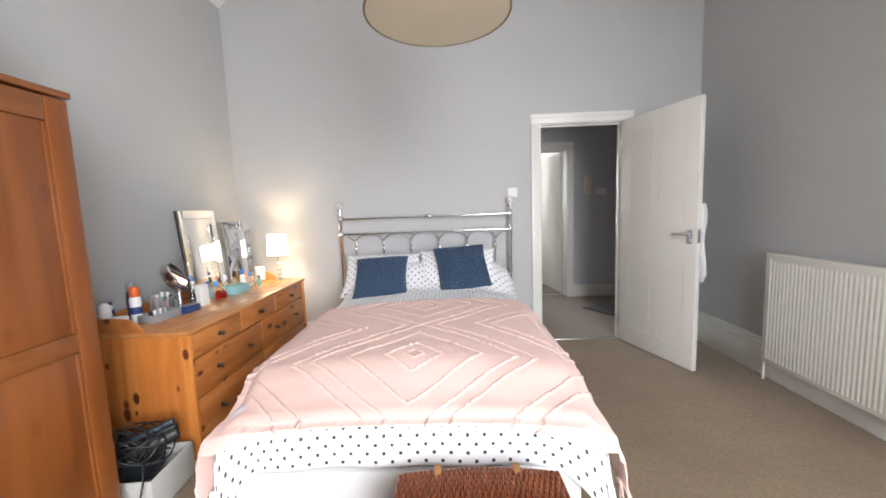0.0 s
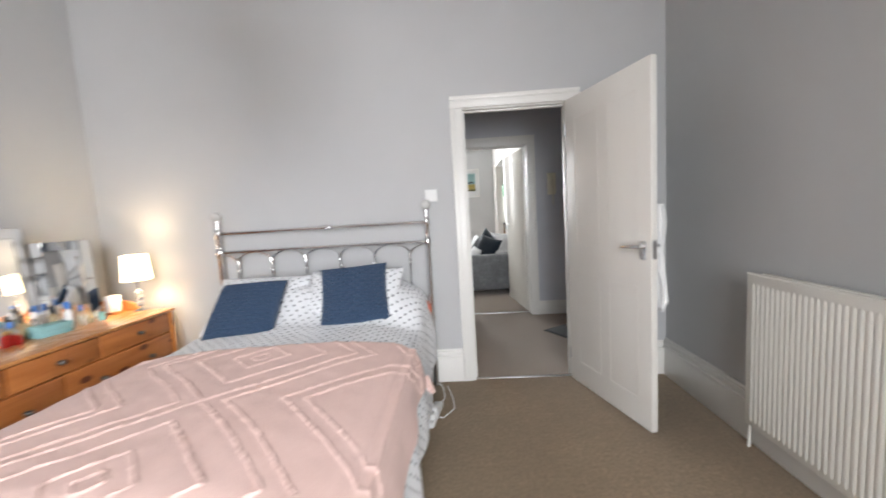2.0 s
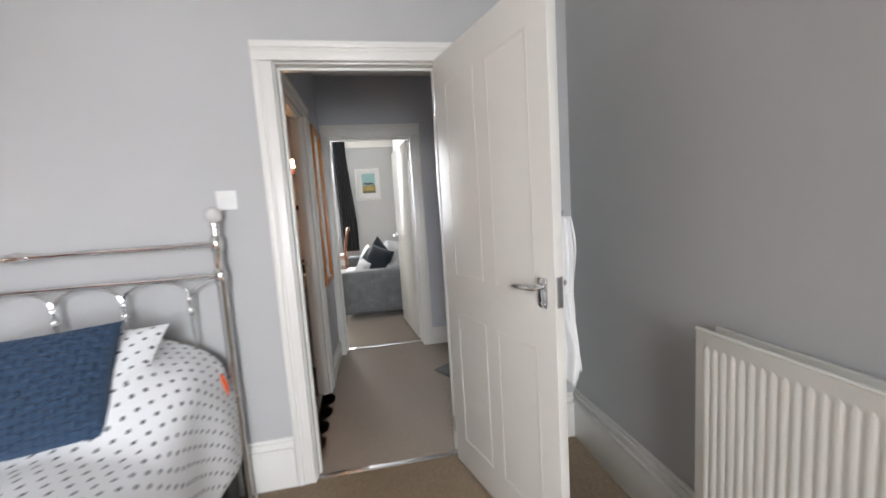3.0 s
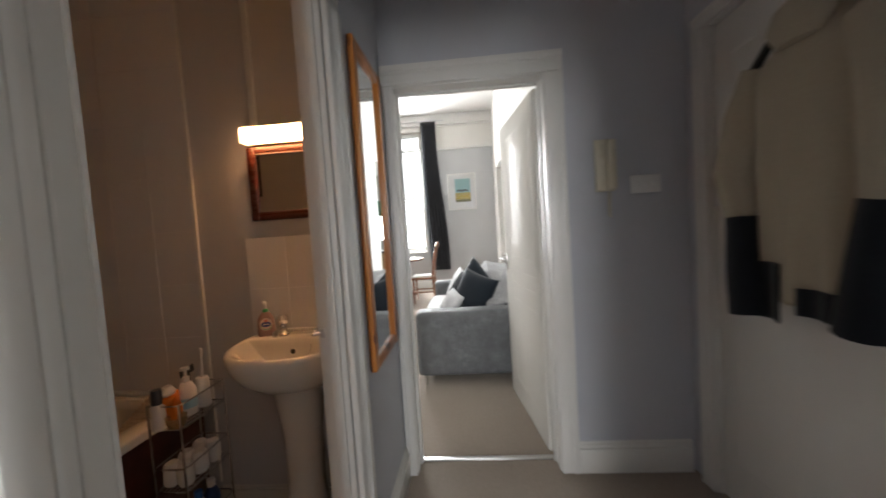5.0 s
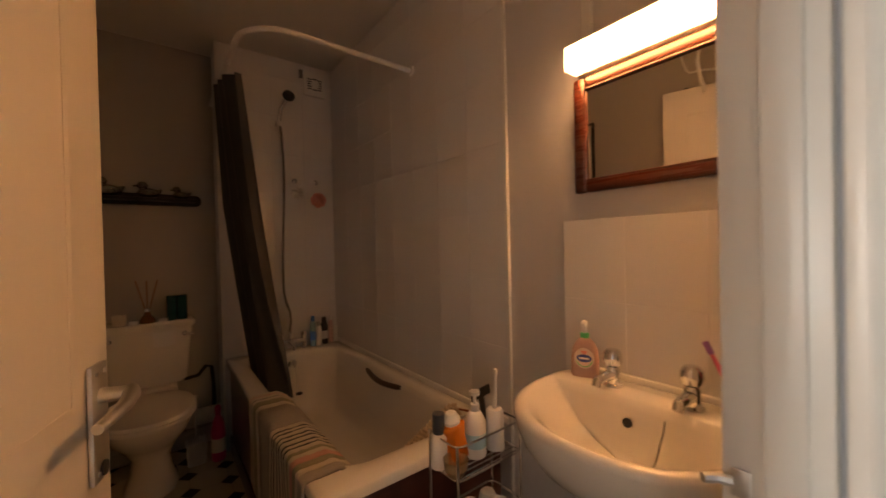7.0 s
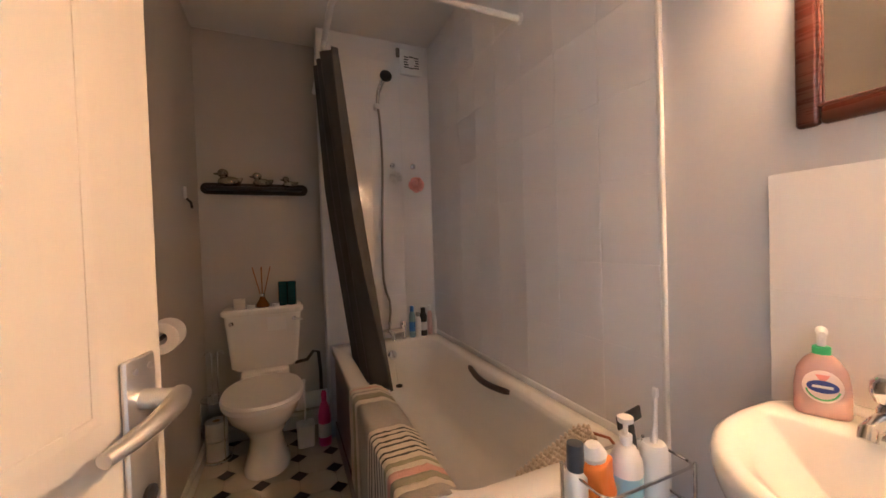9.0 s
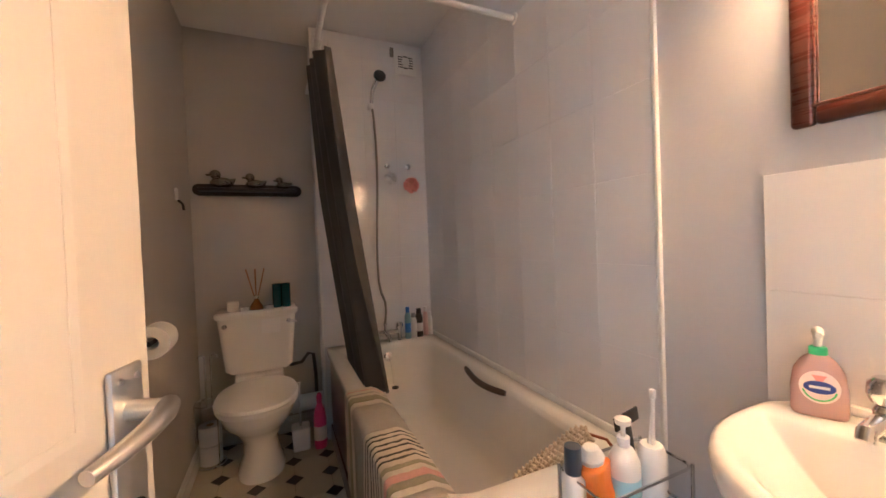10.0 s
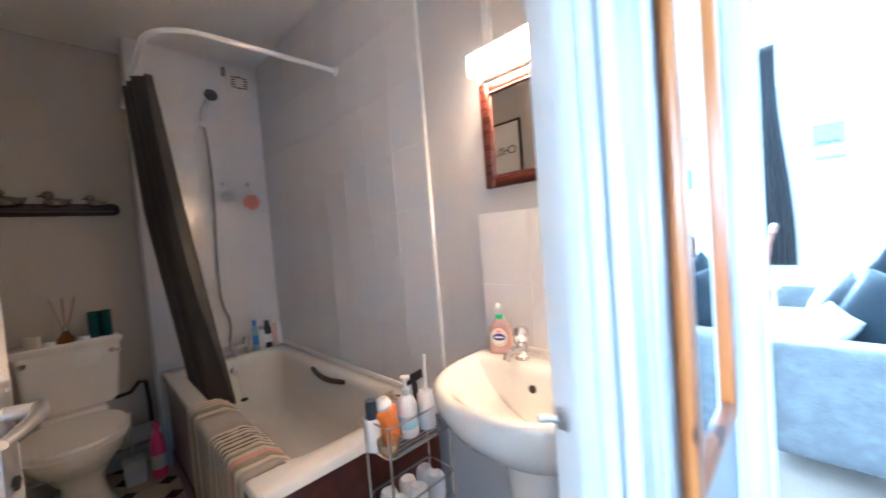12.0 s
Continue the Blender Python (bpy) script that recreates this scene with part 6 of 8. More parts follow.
part("porthole", lathe(B(), [(0, 0), (0.16, 0), (0.17, 0.015), (0.13, 0.03), (0, 0.025)], (0.3, -0.45, 0.45), 28, Matrix.Rotation(radians(-90), 4, "X")), BLACK, wm, "dark round porthole")
bl = thing("roller_blind", pose(2.0, 11.06, 1.62), "green roller blind half down over the kitchen window", "blind")
part("blind_cloth", box(B(), (0.0, 0, 0), (0.95, 0.004, 0.34)), surface("sage_green_blind", (0.16, 0.33, 0.22), 0.8), bl)
part("roller", tube(B(), [(-0.01, 0.01, 0.345), (0.96, 0.01, 0.345)], 0.018, 12), WHITE_PL, bl)
wc = thing("wall_cabinet", pose(3.05, 10.76, 1.45), "white kitchen wall cupboard", "cupboard")
part("box_body", box(B(), (0, 0, 0), (0.9, 0.32, 0.7), 0.003), GLOSS, wc)

# outside
solid("backdrop_sky", box(B(), (-70, 118, -3), (70, 119, 60)), glowing("overcast_sky", (0.95, 0.98, 1.0), 3.2), "bright overcast sky", "sky")
solid("ground", box(B(), (-60, 13.5, -3.2), (60, 120, -3.0)), surface("lawn_green", (0.07, 0.12, 0.03), 0.9, big=(0.5, 0.2), fine=(20, 0.1)), "grass far below the window", "ground")
solid("ground_front", box(B(), (-60, -90, -3.2), (60, -3.5, -3.0)), MATS["lawn_green"], "grass and gardens before the bedroom window", "ground")
LEAF = surface("summer_leaf_green", (0.09, 0.17, 0.035), 0.6, big=(3, 0.3), fine=(30, 0.1))
BARK = surface("grey_bark", (0.10, 0.08, 0.06), 0.9, fine=(40, 0.2))


def leafy_tree(m, h, r, seed):
    rnd = random.Random(seed)
    ob = thing("tree", m, "leafy green garden tree beyond the window", "tree", "garden trees")
    part("trunk", tube(B(), [(0, 0, 0), (0.05, 0, h * 0.3), (0.0, 0.1, h * 0.75)], [0.2, 0.15, 0.05], 10), BARK, ob)
    bm = B()
    for k in range(900):
        a, e, q = rnd.uniform(0, 6.28), math.asin(rnd.uniform(-0.7, 1)), rnd.uniform(0.55, 1.0) ** 0.5
        lump = 1 + 0.3 * noise.noise(Vector((math.cos(a) * 2, math.sin(a) * 2, e * 2 + seed)))
        c = Vector((math.cos(a) * math.cos(e) * r * q * lump, math.sin(a) * math.cos(e) * r * q * lump, h * 0.68 + math.sin(e) * r * 1.1 * q * lump))
        s = rnd.uniform(0.12, 0.26)
        t = Euler((rnd.uniform(0, 6), rnd.uniform(0, 6), rnd.uniform(0, 6))).to_matrix()
        f = [bm.verts.new(c + t @ Vector(p)) for p in ((-s, 0, 0), (0, -s * 0.5, s * 0.1), (s, 0, 0), (0, s * 0.5, s * 0.1))]
        bm.faces.new(f)
    part("crown", bm, LEAF, ob, fix=False)
    for a in (0.5, 2.4, 4.3):
        part("limb", tube(B(), [(0.02, 0.02, h * 0.4), (math.cos(a) * r * 0.4, math.sin(a) * r * 0.4, h * 0.65), (math.cos(a) * r * 0.7, math.sin(a) * r * 0.7, h * 0.8)], [0.1, 0.06, 0.02], 8), BARK, ob)
    return ob


for i, (x, y, h, r) in enumerate(((-1.6, 20, 5.0, 1.9), (1.2, 23, 5.6, 2.1), (-5, 24, 6.4, 2.4), (3.6, 21, 5.2, 2.0), (5.5, 26, 6.0, 2.3))):
    leafy_tree(pose(x, y, -3.0, 0, 0, 40 * i), h, r, i)


# ---- bathroom ----
def rounded(x0, x1, y0, y1, r, n=6):
    """A rectangle with round corners, counter-clockwise."""
    pts = []
    for cx, cy, a0 in ((x1 - r, y1 - r, 0), (x0 + r, y1 - r, 90), (x0 + r, y0 + r, 180), (x1 - r, y0 + r, 270)):
        pts += [(cx + r * math.cos(radians(a0 + 90 * i / n)), cy + r * math.sin(radians(a0 + 90 * i / n))) for i in range(n + 1)]
    return pts


def loft(bm, loops, cap_first=False, cap_last=True):
    rings = [[bm.verts.new(p) for p in lp] for lp in loops]
    for p, q in zip(rings, rings[1:]):
        for i in range(len(p)):
            j = (i + 1) % len(p)
            bm.faces.new((p[i], p[j], q[j], q[i]))
    if cap_first:
        bm.faces.new(rings[0][::-1])
    if cap_last:
        bm.faces.new(rings[-1])
    return bm


TX0, TX1, TY0, TY1, RIM = -1.745, -0.125, 4.222, 4.906, 0.562
tub = thing("bathtub", pose(0, 0, 0), "white acrylic bath with a dark wood panel", "bath")
lp = []
for d, z, r in ((0.0, RIM - 0.035, 0.02), (0.0, RIM - 0.008, 0.02), (0.006, RIM, 0.02)):
    lp.append([(x, y, z) for x, y in rounded(TX0 + d, TX1 - d, TY0 + d, TY1 - d, r)])
for ix0_, ix1_, iy0_, iy1_, z, r in ((-1.635, -0.215, 4.296, 4.838, RIM, 0.12), (-1.628, -0.225, 4.304, 4.830, RIM - 0.008, 0.12), (-1.622, -0.245, 4.312, 4.822, RIM - 0.03, 0.12), (-1.60, -0.36, 4.335, 4.80, 0.32, 0.13), (-1.58, -0.43, 4.35, 4.785, 0.22, 0.13), (-1.545, -0.49, 4.385, 4.75, 0.175, 0.12), (-1.50, -0.55, 4.43, 4.70, 0.165, 0.10)):
    lp.append([(x, y, z) for x, y in rounded(ix0_, ix1_, iy0_, iy1_, r)])
part("shell", loft(B(), lp), ACRYLIC, tub, sharp=50)
part("side_panel", box(B(), (TX0 + 0.01, TY0 + 0.018, 0.0), (TX1 - 0.03, TY0 + 0.032, RIM - 0.03), 0.002), PANEL_WOOD, tub, "dark red-brown wood side panel")
part("end_panel", box(B(), (TX1 - 0.028, TY0 + 0.018, 0.0), (TX1 - 0.014, TY1 - 0.005, RIM - 0.03), 0.002), PANEL_WOOD, tub, "dark red-brown wood end panel")
part("panel_plinth", box(B(), (TX0 + 0.01, TY0 + 0.008, 0.0), (TX1 - 0.012, TY0 + 0.0175, 0.10), 0.002), PANEL_WOOD, tub)
grip = [(-1.08 + 0.36 * i / 12, 4.822 - 0.022 * math.sin(math.pi * i / 12), 0.535 - 0.012 * math.sin(math.pi * i / 12)) for i in range(13)]
part("grip_handle", tube(B(), grip, [0.010] + [0.014] * 11 + [0.010], 10), surface("dark_brown_grip", (0.05, 0.03, 0.022), 0.35), tub, "dark curved grip handle")
part("overflow", lathe(B(), [(0, 0), (0.026, 0), (0.028, 0.004), (0.02, 0.009), (0, 0.008)], (-1.61, 4.565, 0.49), 18, Matrix.Rotation(radians(82), 4, "Y")), CHROME, tub, "chrome overflow")
part("waste", lathe(B(), [(0, 0), (0.032, 0), (0.032, 0.003), (0.022, 0.004), (0.02, 0.001), (0, 0.001)], (-1.44, 4.57, 0.166), 18), CHROME, tub, "chrome waste")
ch_pts = [(-1.60, 4.573, 0.485), (-1.59, 4.58, 0.40), (-1.585, 4.585, 0.33), (-1.58, 4.59, 0.315)]
pl = part("plug_chain", tube(B(), ch_pts, 0.002, 5), CHROME, tub)
part("plug", lathe(B(), [(0, -0.008), (0.02, -0.006), (0.021, 0.002), (0.006, 0.006), (0, 0.012)], (-1.575, 4.592, 0.31), 14), BLACK, pl, "black rubber plug")

mx = thing("shower_mixer", pose(-1.69, 4.575, RIM), "chrome bath shower mixer with a riser hose and black head", "shower")
part("tap_body", tube(B(), [(0, -0.09, 0.055), (0, 0.09, 0.055)], 0.017, 12), CHROME, mx)
for dy in (-0.09, 0.09):
    part("pillar", lathe(B(), [(0.022, 0), (0.022, 0.004), (0.014, 0.008), (0.014, 0.05), (0, 0.051)], (0, dy, 0.0005), 14), CHROME, mx)
    kb = part("tap_head", lathe(B(), [(0.014, 0.055), (0.017, 0.07), (0.024, 0.085), (0.025, 0.10), (0.018, 0.112), (0, 0.115)], (0, dy, 0.0), 16), CHROME, mx, "chrome tap head")
part("spout", tube(B(), [(0.0, 0, 0.055), (0.06, 0, 0.052), (0.10, 0, 0.035), (0.105, 0, 0.02)], [0.016, 0.015, 0.013, 0.012], 12), CHROME, mx)
part("diverter", lathe(B(), [(0.008, 0.05), (0.008, 0.10), (0.012, 0.102), (0.012, 0.115), (0, 0.116)], (0, 0, 0), 12), CHROME, mx)
hose = [(0.0, 0.0, 0.11)]
for i in range(1, 21):
    t = i / 20
    hose.append((-0.02 + 0.05 * math.sin(t * math.pi) ** 2 * (1 - t), -0.03 * math.sin(t * 5) * (1 - t) ** 0.5 + (-0.02) * t + 0.03 * math.exp(-((t - 0.08) / 0.06) ** 2), 0.11 + 1.35 * t))
part("hose", tube(B(), hose, 0.0075, 8), plain("dark_ribbed_steel", (0.28, 0.27, 0.25), 0.35, 1.0), mx, "ribbed steel shower hose")
part("wall_holder", box(B(), (-0.059, -0.045, 1.45), (-0.005, -0.012, 1.485), 0.008), WHITE_PL, mx, "white shower holder")
part("holder_disc", lathe(B(), [(0, 0), (0.026, 0), (0.026, 0.012), (0, 0.014)], (-0.058, -0.055, 1.465), 18, Matrix.Rotation(radians(90), 4, "Y")), WHITE_PL, mx)
sh = part("shower_handle", tube(B(), [(-0.02, -0.025, 1.46), (-0.01, -0.02, 1.55), (0.012, 0.0, 1.605), (0.035, 0.015, 1.63)], [0.010, 0.012, 0.014, 0.016], 10), CHROME, mx)
part("spray_head", lathe(B(), [(0, -0.014), (0.03, -0.012), (0.038, 0.0), (0.036, 0.014), (0.02, 0.02), (0, 0.02)], (0.04, 0.02, 1.635), 20, Matrix.Rotation(radians(70), 4, "Y")), BLACK, sh, "black spray head")
for i, (dy, r, h, mt, cm) in enumerate(((4.725, 0.017, 0.16, plain("clear_blue_plastic", (0.45, 0.7, 0.85), 0.15, 0, 0.4), MID_BLUE), (4.765, 0.018, 0.125, WHITE_P2, GREY_PL), (4.805, 0.021, 0.145, BLACK, BLACK), (4.853, 0.014, 0.15, plain("pale_pink_plastic", (0.7, 0.5, 0.48), 0.4), WHITE_P2), (4.887, 0.013, 0.12, WHITE_P2, WHITE_P2))):
    r, h = r * 1.18, h * 1.25
    bottle("shampoo_bottle", (-1.69 - 0.006 * i, dy, RIM + 0.0005), [(0, 0), (r * 0.95, 0), (r, 0.004), (r, h * 0.68), (r * 0.75, h * 0.8), (r * 0.6, h * 0.83), (0, h * 0.84)], mt, ("slim clear blue bottle on the bath rim", "white shampoo bottle on the bath rim", "black shower gel bottle on the bath rim", "pale pink tube on the bath rim", "small white bottle in the bath corner")[i], [(r * 0.62, h * 0.83), (r * 0.65, h * 0.85), (r * 0.62, h), (0, h + 0.002)], cm, (r, h * 0.2, h * 0.5, WHITE_P2 if mt is BLACK else MID_BLUE) if i in (0, 2) else None)

rail = thing("shower_rail", pose(0, 0, 0), "white L-shaped shower curtain rail", "curtain rail")
pts = [(-0.69, 4.905, 2.07), (-0.69, 4.36, 2.07)] + [(-0.69 - 0.18 + 0.18 * math.cos(radians(a)), 4.36 - 0.18 * math.sin(radians(a)), 2.07) for a in range(10, 91, 10)] + [(-1.3, 4.18, 2.075), (-1.745, 4.18, 2.08)]
part("track", tube(B(), pts, 0.0115, 10), WHITE_PL, rail)
part("end_cap", lathe(B(), [(0, 0), (0.022, 0), (0.022, 0.012), (0, 0.014)], (-0.69, 4.91, 2.07), 16, Matrix.Rotation(radians(90), 4, "X")), WHITE_PL, rail)
sc = thing("shower_curtain", pose(0, 0, 0), "charcoal shower curtain bunched at the tap end of the bath", "shower curtain")


def shower_at(u, v):
    top = Vector((-1.38, 4.175, 2.05)).lerp(Vector((-1.06, 4.20, 2.05)), u)
    mid = Vector((-1.60, 4.225, 1.48)).lerp(Vector((-1.28, 4.315, 1.46)), u)
    bot = Vector((-1.56, 4.35, 0.44)).lerp(Vector((-1.20, 4.415, 0.44)), u)
    p = top.lerp(mid, v / 0.36) if v < 0.36 else mid.lerp(bot, (v - 0.36) / 0.64)
    f = math.sin(u * 3.5 * 2 * math.pi + 0.8 * math.sin(v * 4))
    return p + Vector((0.25, 0.97, 0)).normalized() * f * (0.034 + 0.012 * v) + Vector((0, 0, -0.03 * u * (1 - v)))


part("curtain_cloth", cloth(B(), spread(0, 1, 88), spread(0, 1, 40), shower_at), TAUPE_CURTAIN, sc, "", 0.002)
for i in range(7):
    u = 0.04 + i * 0.15
    c = shower_at(u, 0)
    part("curtain_ring", tube(B(), [(c.x, 4.18 + 0.019 * math.cos(radians(a)), 2.066 + 0.024 * math.sin(radians(a))) for a in range(0, 360, 30)], 0.0025, 6, True), WHITE_PL, sc)

bmat = thing("bath_mat", pose(0, 0, 0), "striped cotton bath mat hung over the bath edge", "bath mat")


def mat_at(s, d):
    """s along the bath, d across: inside the bath, over the rim, down the panel."""
    x = s + 0.012 * noise.noise(Vector((s * 5, d * 5, 0)))
    if d < 0.09:
        y = 4.37 - d * (4.37 - 4.232) / 0.09
        z = RIM + 0.010 - (0.03 * (1 - d / 0.03) if d < 0.03 else 0)
    else:
        e = d - 0.09
        q = min(1, e / 0.04)
        y = 4.232 - 0.022 * math.sin(q * math.pi / 2)
        z = RIM + 0.010 - 0.02 * (1 - math.cos(q * math.pi / 2)) - max(0, e - 0.03)
        y -= 0.012 * noise.noise(Vector((s * 6, 1, 3))) * min(1, e * 6)
    return Vector((x, y, z + 0.003 * noise.noise(Vector((s * 70, d * 90, 3)))))


MAT_COLS = {
    "cream": speckled("cream_cotton_yarn", (0.62, 0.57, 0.48), (0.72, 0.67, 0.58), (0.5, 0.45, 0.37), 150, bump=(0.8, 0.006)),
    "grey": speckled("grey_cotton_yarn", (0.36, 0.33, 0.30), (0.45, 0.42, 0.38), (0.27, 0.25, 0.22), 150, bump=(0.8, 0.006)),
    "olive": speckled("olive_cotton_yarn", (0.30, 0.29, 0.20), (0.38, 0.36, 0.26), (0.22, 0.21, 0.14), 150, bump=(0.8, 0.006)),
    "black": speckled("black_cotton_yarn", (0.05, 0.045, 0.045), (0.09, 0.08, 0.08), (0.03, 0.03, 0.03), 150, bump=(0.8, 0.006)),
    "pink": speckled("coral_cotton_yarn", (0.62, 0.32, 0.27), (0.7, 0.42, 0.36), (0.5, 0.26, 0.22), 150, bump=(0.8, 0.006)),
}
stripes = [("cream", 0.025), ("pink", 0.008), ("cream", 0.025), ("grey", 0.012), ("cream", 0.02), ("olive", 0.05), ("cream", 0.035), ("grey", 0.20), ("cream", 0.025)]
for k in range(6):
    stripes += [("black", 0.009), ("cream", 0.022 if k % 2 else 0.016)]
stripes += [("olive", 0.02), ("cream", 0.02), ("pink", 0.03), ("olive", 0.03), ("cream", 0.025), ("grey", 0.04)]
s = -0.985
k = 0.755 / sum(w for _, w in stripes)
for col, w in stripes:
    w *= k
    part("stripe", cloth(B(), spread(s, s + w, 3), spread(0.0, 0.48, 60), mat_at), MAT_COLS[col], bmat, "", 0.008 + 0.003 * (col == "cream"))
    s += w
luff = thing("back_scrubber", pose(-0.20, 4.66, RIM), "woven beige back scrubber propped over the bath end", "scrubber")


def mitt_at(u, v):
    w = 0.062 * (1 - 0.55 * smooth(0.85, 1.0, u))
    c = Vector((-0.11 + 0.135 * u, -0.075 + 0.145 * u, -0.107 + 0.193 * u))
    knit = 0.004 * math.sin(u * 110) * math.sin(v * 26)
    return c + Vector((-0.62, 0.2, 0.62)).normalized() * w * (v - 0.5) + Vector((0.6, -0.6, 0)) * (knit + 0.012 * (1 - (2 * v - 1) ** 2))


part("woven_strip", cloth(B(), spread(0, 1, 90), spread(0, 1, 24), mitt_at), speckled("beige_sisal", (0.62, 0.52, 0.40), (0.74, 0.65, 0.52), (0.45, 0.36, 0.26), 120, bump=(0.9, 0.008)), luff, "", 0.012)
part("cord_handle", tube(B(), [mitt_at(1, 0.5), mitt_at(1, 0.5) + Vector((0.04, 0.02, 0.0)), mitt_at(1, 0.5) + Vector((0.09, 0.02, -0.032))], 0.004, 6), surface("red_brown_cord", (0.30, 0.09, 0.04), 0.6), luff, "red-brown cord handle")

# tiles on the bath walls
TW, TH_ = 0.2, 0.25


def tile_piece(parent, mesh, m):
    o = new("tile", mesh)
    o.parent = parent
    o.matrix_basis = m
    return o


def tile_mesh(w, h):
    me = bpy.data.meshes.new("tile")
    bm = box(B(), (0.0005, 0, 0.0005), (w - 0.0005, 0.008, h - 0.0005), 0.0007, seg=1)
    bm.to_mesh(me)
    bm.free()
    me.materials.append(TILE)
    return me


long_wall = solid("tiling_long", box(B(), (SHOWER + 0.001, BATH_N - 0.0105, RIM + 0.004), (-0.099, BATH_N - 0.0005, 2.468)), GROUT, "white tiled bath wall with thin grout joints", "tiling")
end_wall = solid("tiling_end", box(B(), (SHOWER + 0.0005, 4.214, RIM + 0.004), (SHOWER + 0.0105, BATH_N - 0.014, 2.468)), GROUT, "white tiled wall at the shower end", "tiling")
splash = solid("tiling_splash", box(B(), (0.142, BATH_N - 0.0105, 0.82), (BATH_E - 0.001, BATH_N - 0.0005, 1.284)), GROUT, "white tiled splashback above the basin", "tiling")
meshes = {}
for i in range(9):
    x1 = -0.099 - i * TW
    x0 = max(x1 - TW, SHOWER + 0.006)
    for j in range(8):
        z0 = 0.588 + j * TH_
        z1 = min(z0 + TH_, 2.468)
        key = (round(x1 - x0, 3), round(z1 - z0, 3))
        if key[0] < 0.02:
            continue
        meshes.setdefault(key, tile_mesh(*key))
        tile_piece(long_wall, meshes[key], Matrix.Translation((x0, BATH_N - 0.012, z0)))
for i in range(4):
    y1 = BATH_N - 0.014 - i * TW
    y0 = max(y1 - TW, 4.214)
    for j in range(8):
        z0 = 0.588 + j * TH_
        z1 = min(z0 + TH_, 2.468)
        key = (round(y1 - y0, 3), round(z1 - z0, 3))
        meshes.setdefault(key, tile_mesh(*key))
        tile_piece(end_wall, meshes[key], Matrix.Translation((SHOWER + 0.012, y0, z0)) @ Matrix.Rotation(radians(90), 4, "Z"))
for i in range(3):
    x0 = 0.142 + i * 0.19
    x1 = min(x0 + 0.19, BATH_E - 0.001)
    for z0, z1 in ((0.82, 1.049), (1.049, 1.284)):
        key = (round(x1 - x0, 3), round(z1 - z0, 3))
        meshes.setdefault(key, tile_mesh(*key))
        tile_piece(splash, meshes[key], Matrix.Translation((x0, BATH_N - 0.012, z0)))
solid("trim_tile_edge", box(B(), (-0.098, BATH_N - 0.015, 0.12), (-0.086, BATH_N - 0.0005, 2.468), 0.004), GLOSS, "white plastic tile edge trim", "trim")
solid("trim_tile_edge_end", box(B(), (SHOWER - 0.004, 4.2005, 0.12), (SHOWER + 0.014, 4.2135, 2.468), 0.003), GLOSS, "white plastic corner trim", "trim")
solid("trim_bath_sealant", box(B(), (SHOWER + 0.01, TY1 - 0.004, RIM - 0.002), (-0.1, BATH_N - 0.003, RIM + 0.024), 0.005), WHITE_PL, "white sealant strip along the bath", "sealant")

# floor: octagons and dark diamonds
VINYL = surface("cream_vinyl", (0.62, 0.55, 0.44), 0.3, big=(5, 0.06), fine=(60, 0.04), bump=(0.1, 0.0008))
DIAMOND = surface("black_vinyl", (0.022, 0.022, 0.024), 0.3, big=(8, 0.1), fine=(80, 0.04))
fl = solid("floor_bathroom", box(B(), (BATH_W - 0.05, 3.50, -0.12), (BATH_E + 0.041, BATH_N + 0.05, -0.001)), surface("vinyl_joint", (0.36, 0.31, 0.24), 0.5), "cream vinyl floor with dark diamond insets", "floor")
PT, HD = 0.174, 0.044
oct_me, dia_me = bpy.data.meshes.new("floor_tile"), bpy.data.meshes.new("diamond")
for me, pts, mt in ((oct_me, [(HD + 0.001, 0.001), (PT - HD - 0.001, 0.001), (PT - 0.001, HD + 0.001), (PT - 0.001, PT - HD - 0.001), (PT - HD - 0.001, PT - 0.001), (HD + 0.001, PT - 0.001), (0.001, PT - HD - 0.001), (0.001, HD + 0.001)], VINYL), (dia_me, [(HD - 0.001, 0), (0, HD - 0.001), (-HD + 0.001, 0), (0, -HD + 0.001)], DIAMOND)):
    bm = B()
    loft(bm, [[(x, y, -0.002) for x, y in pts], [(x, y, 0.0) for x, y in pts]])
    bm.to_mesh(me)
    bm.free()
    me.materials.append(mt)
for i in range(-3, 14):
    for j in range(-1, 8):
        x, y = -1.435 + i * PT, 3.664 + j * PT
        if BATH_W - 0.15 < x < BATH_E + 0.02 and 3.4 < y < 4.3:
            o = new("floor_tile", oct_me)
            o.parent, o.location = fl, (x, y, 0)
        if BATH_W < x < BATH_E and 3.54 < y < 4.3:
            o = new("diamond", dia_me)
            o.parent, o.location = fl, (x, y, 0.0002)

# basin
bas = thing("wash_basin", pose(0.42, 4.905, 0), "white ceramic pedestal wash basin", "wash basin")


def basin_ring(hw, front, back, z, n=48, e=2.5):
    pts = []
    for i in range(n):
        a = 2 * math.pi * i / n
        c, s_ = math.cos(a), math.sin(a)
        x = hw * math.copysign(abs(c) ** (2 / e), c)
        mid = -0.14
        y = mid + (back - mid) * abs(s_) ** (2 / 5.0) if s_ > 0 else mid - (mid - front) * abs(s_) ** (2 / 2.1)
        pts.append((x, y, z))
    return pts


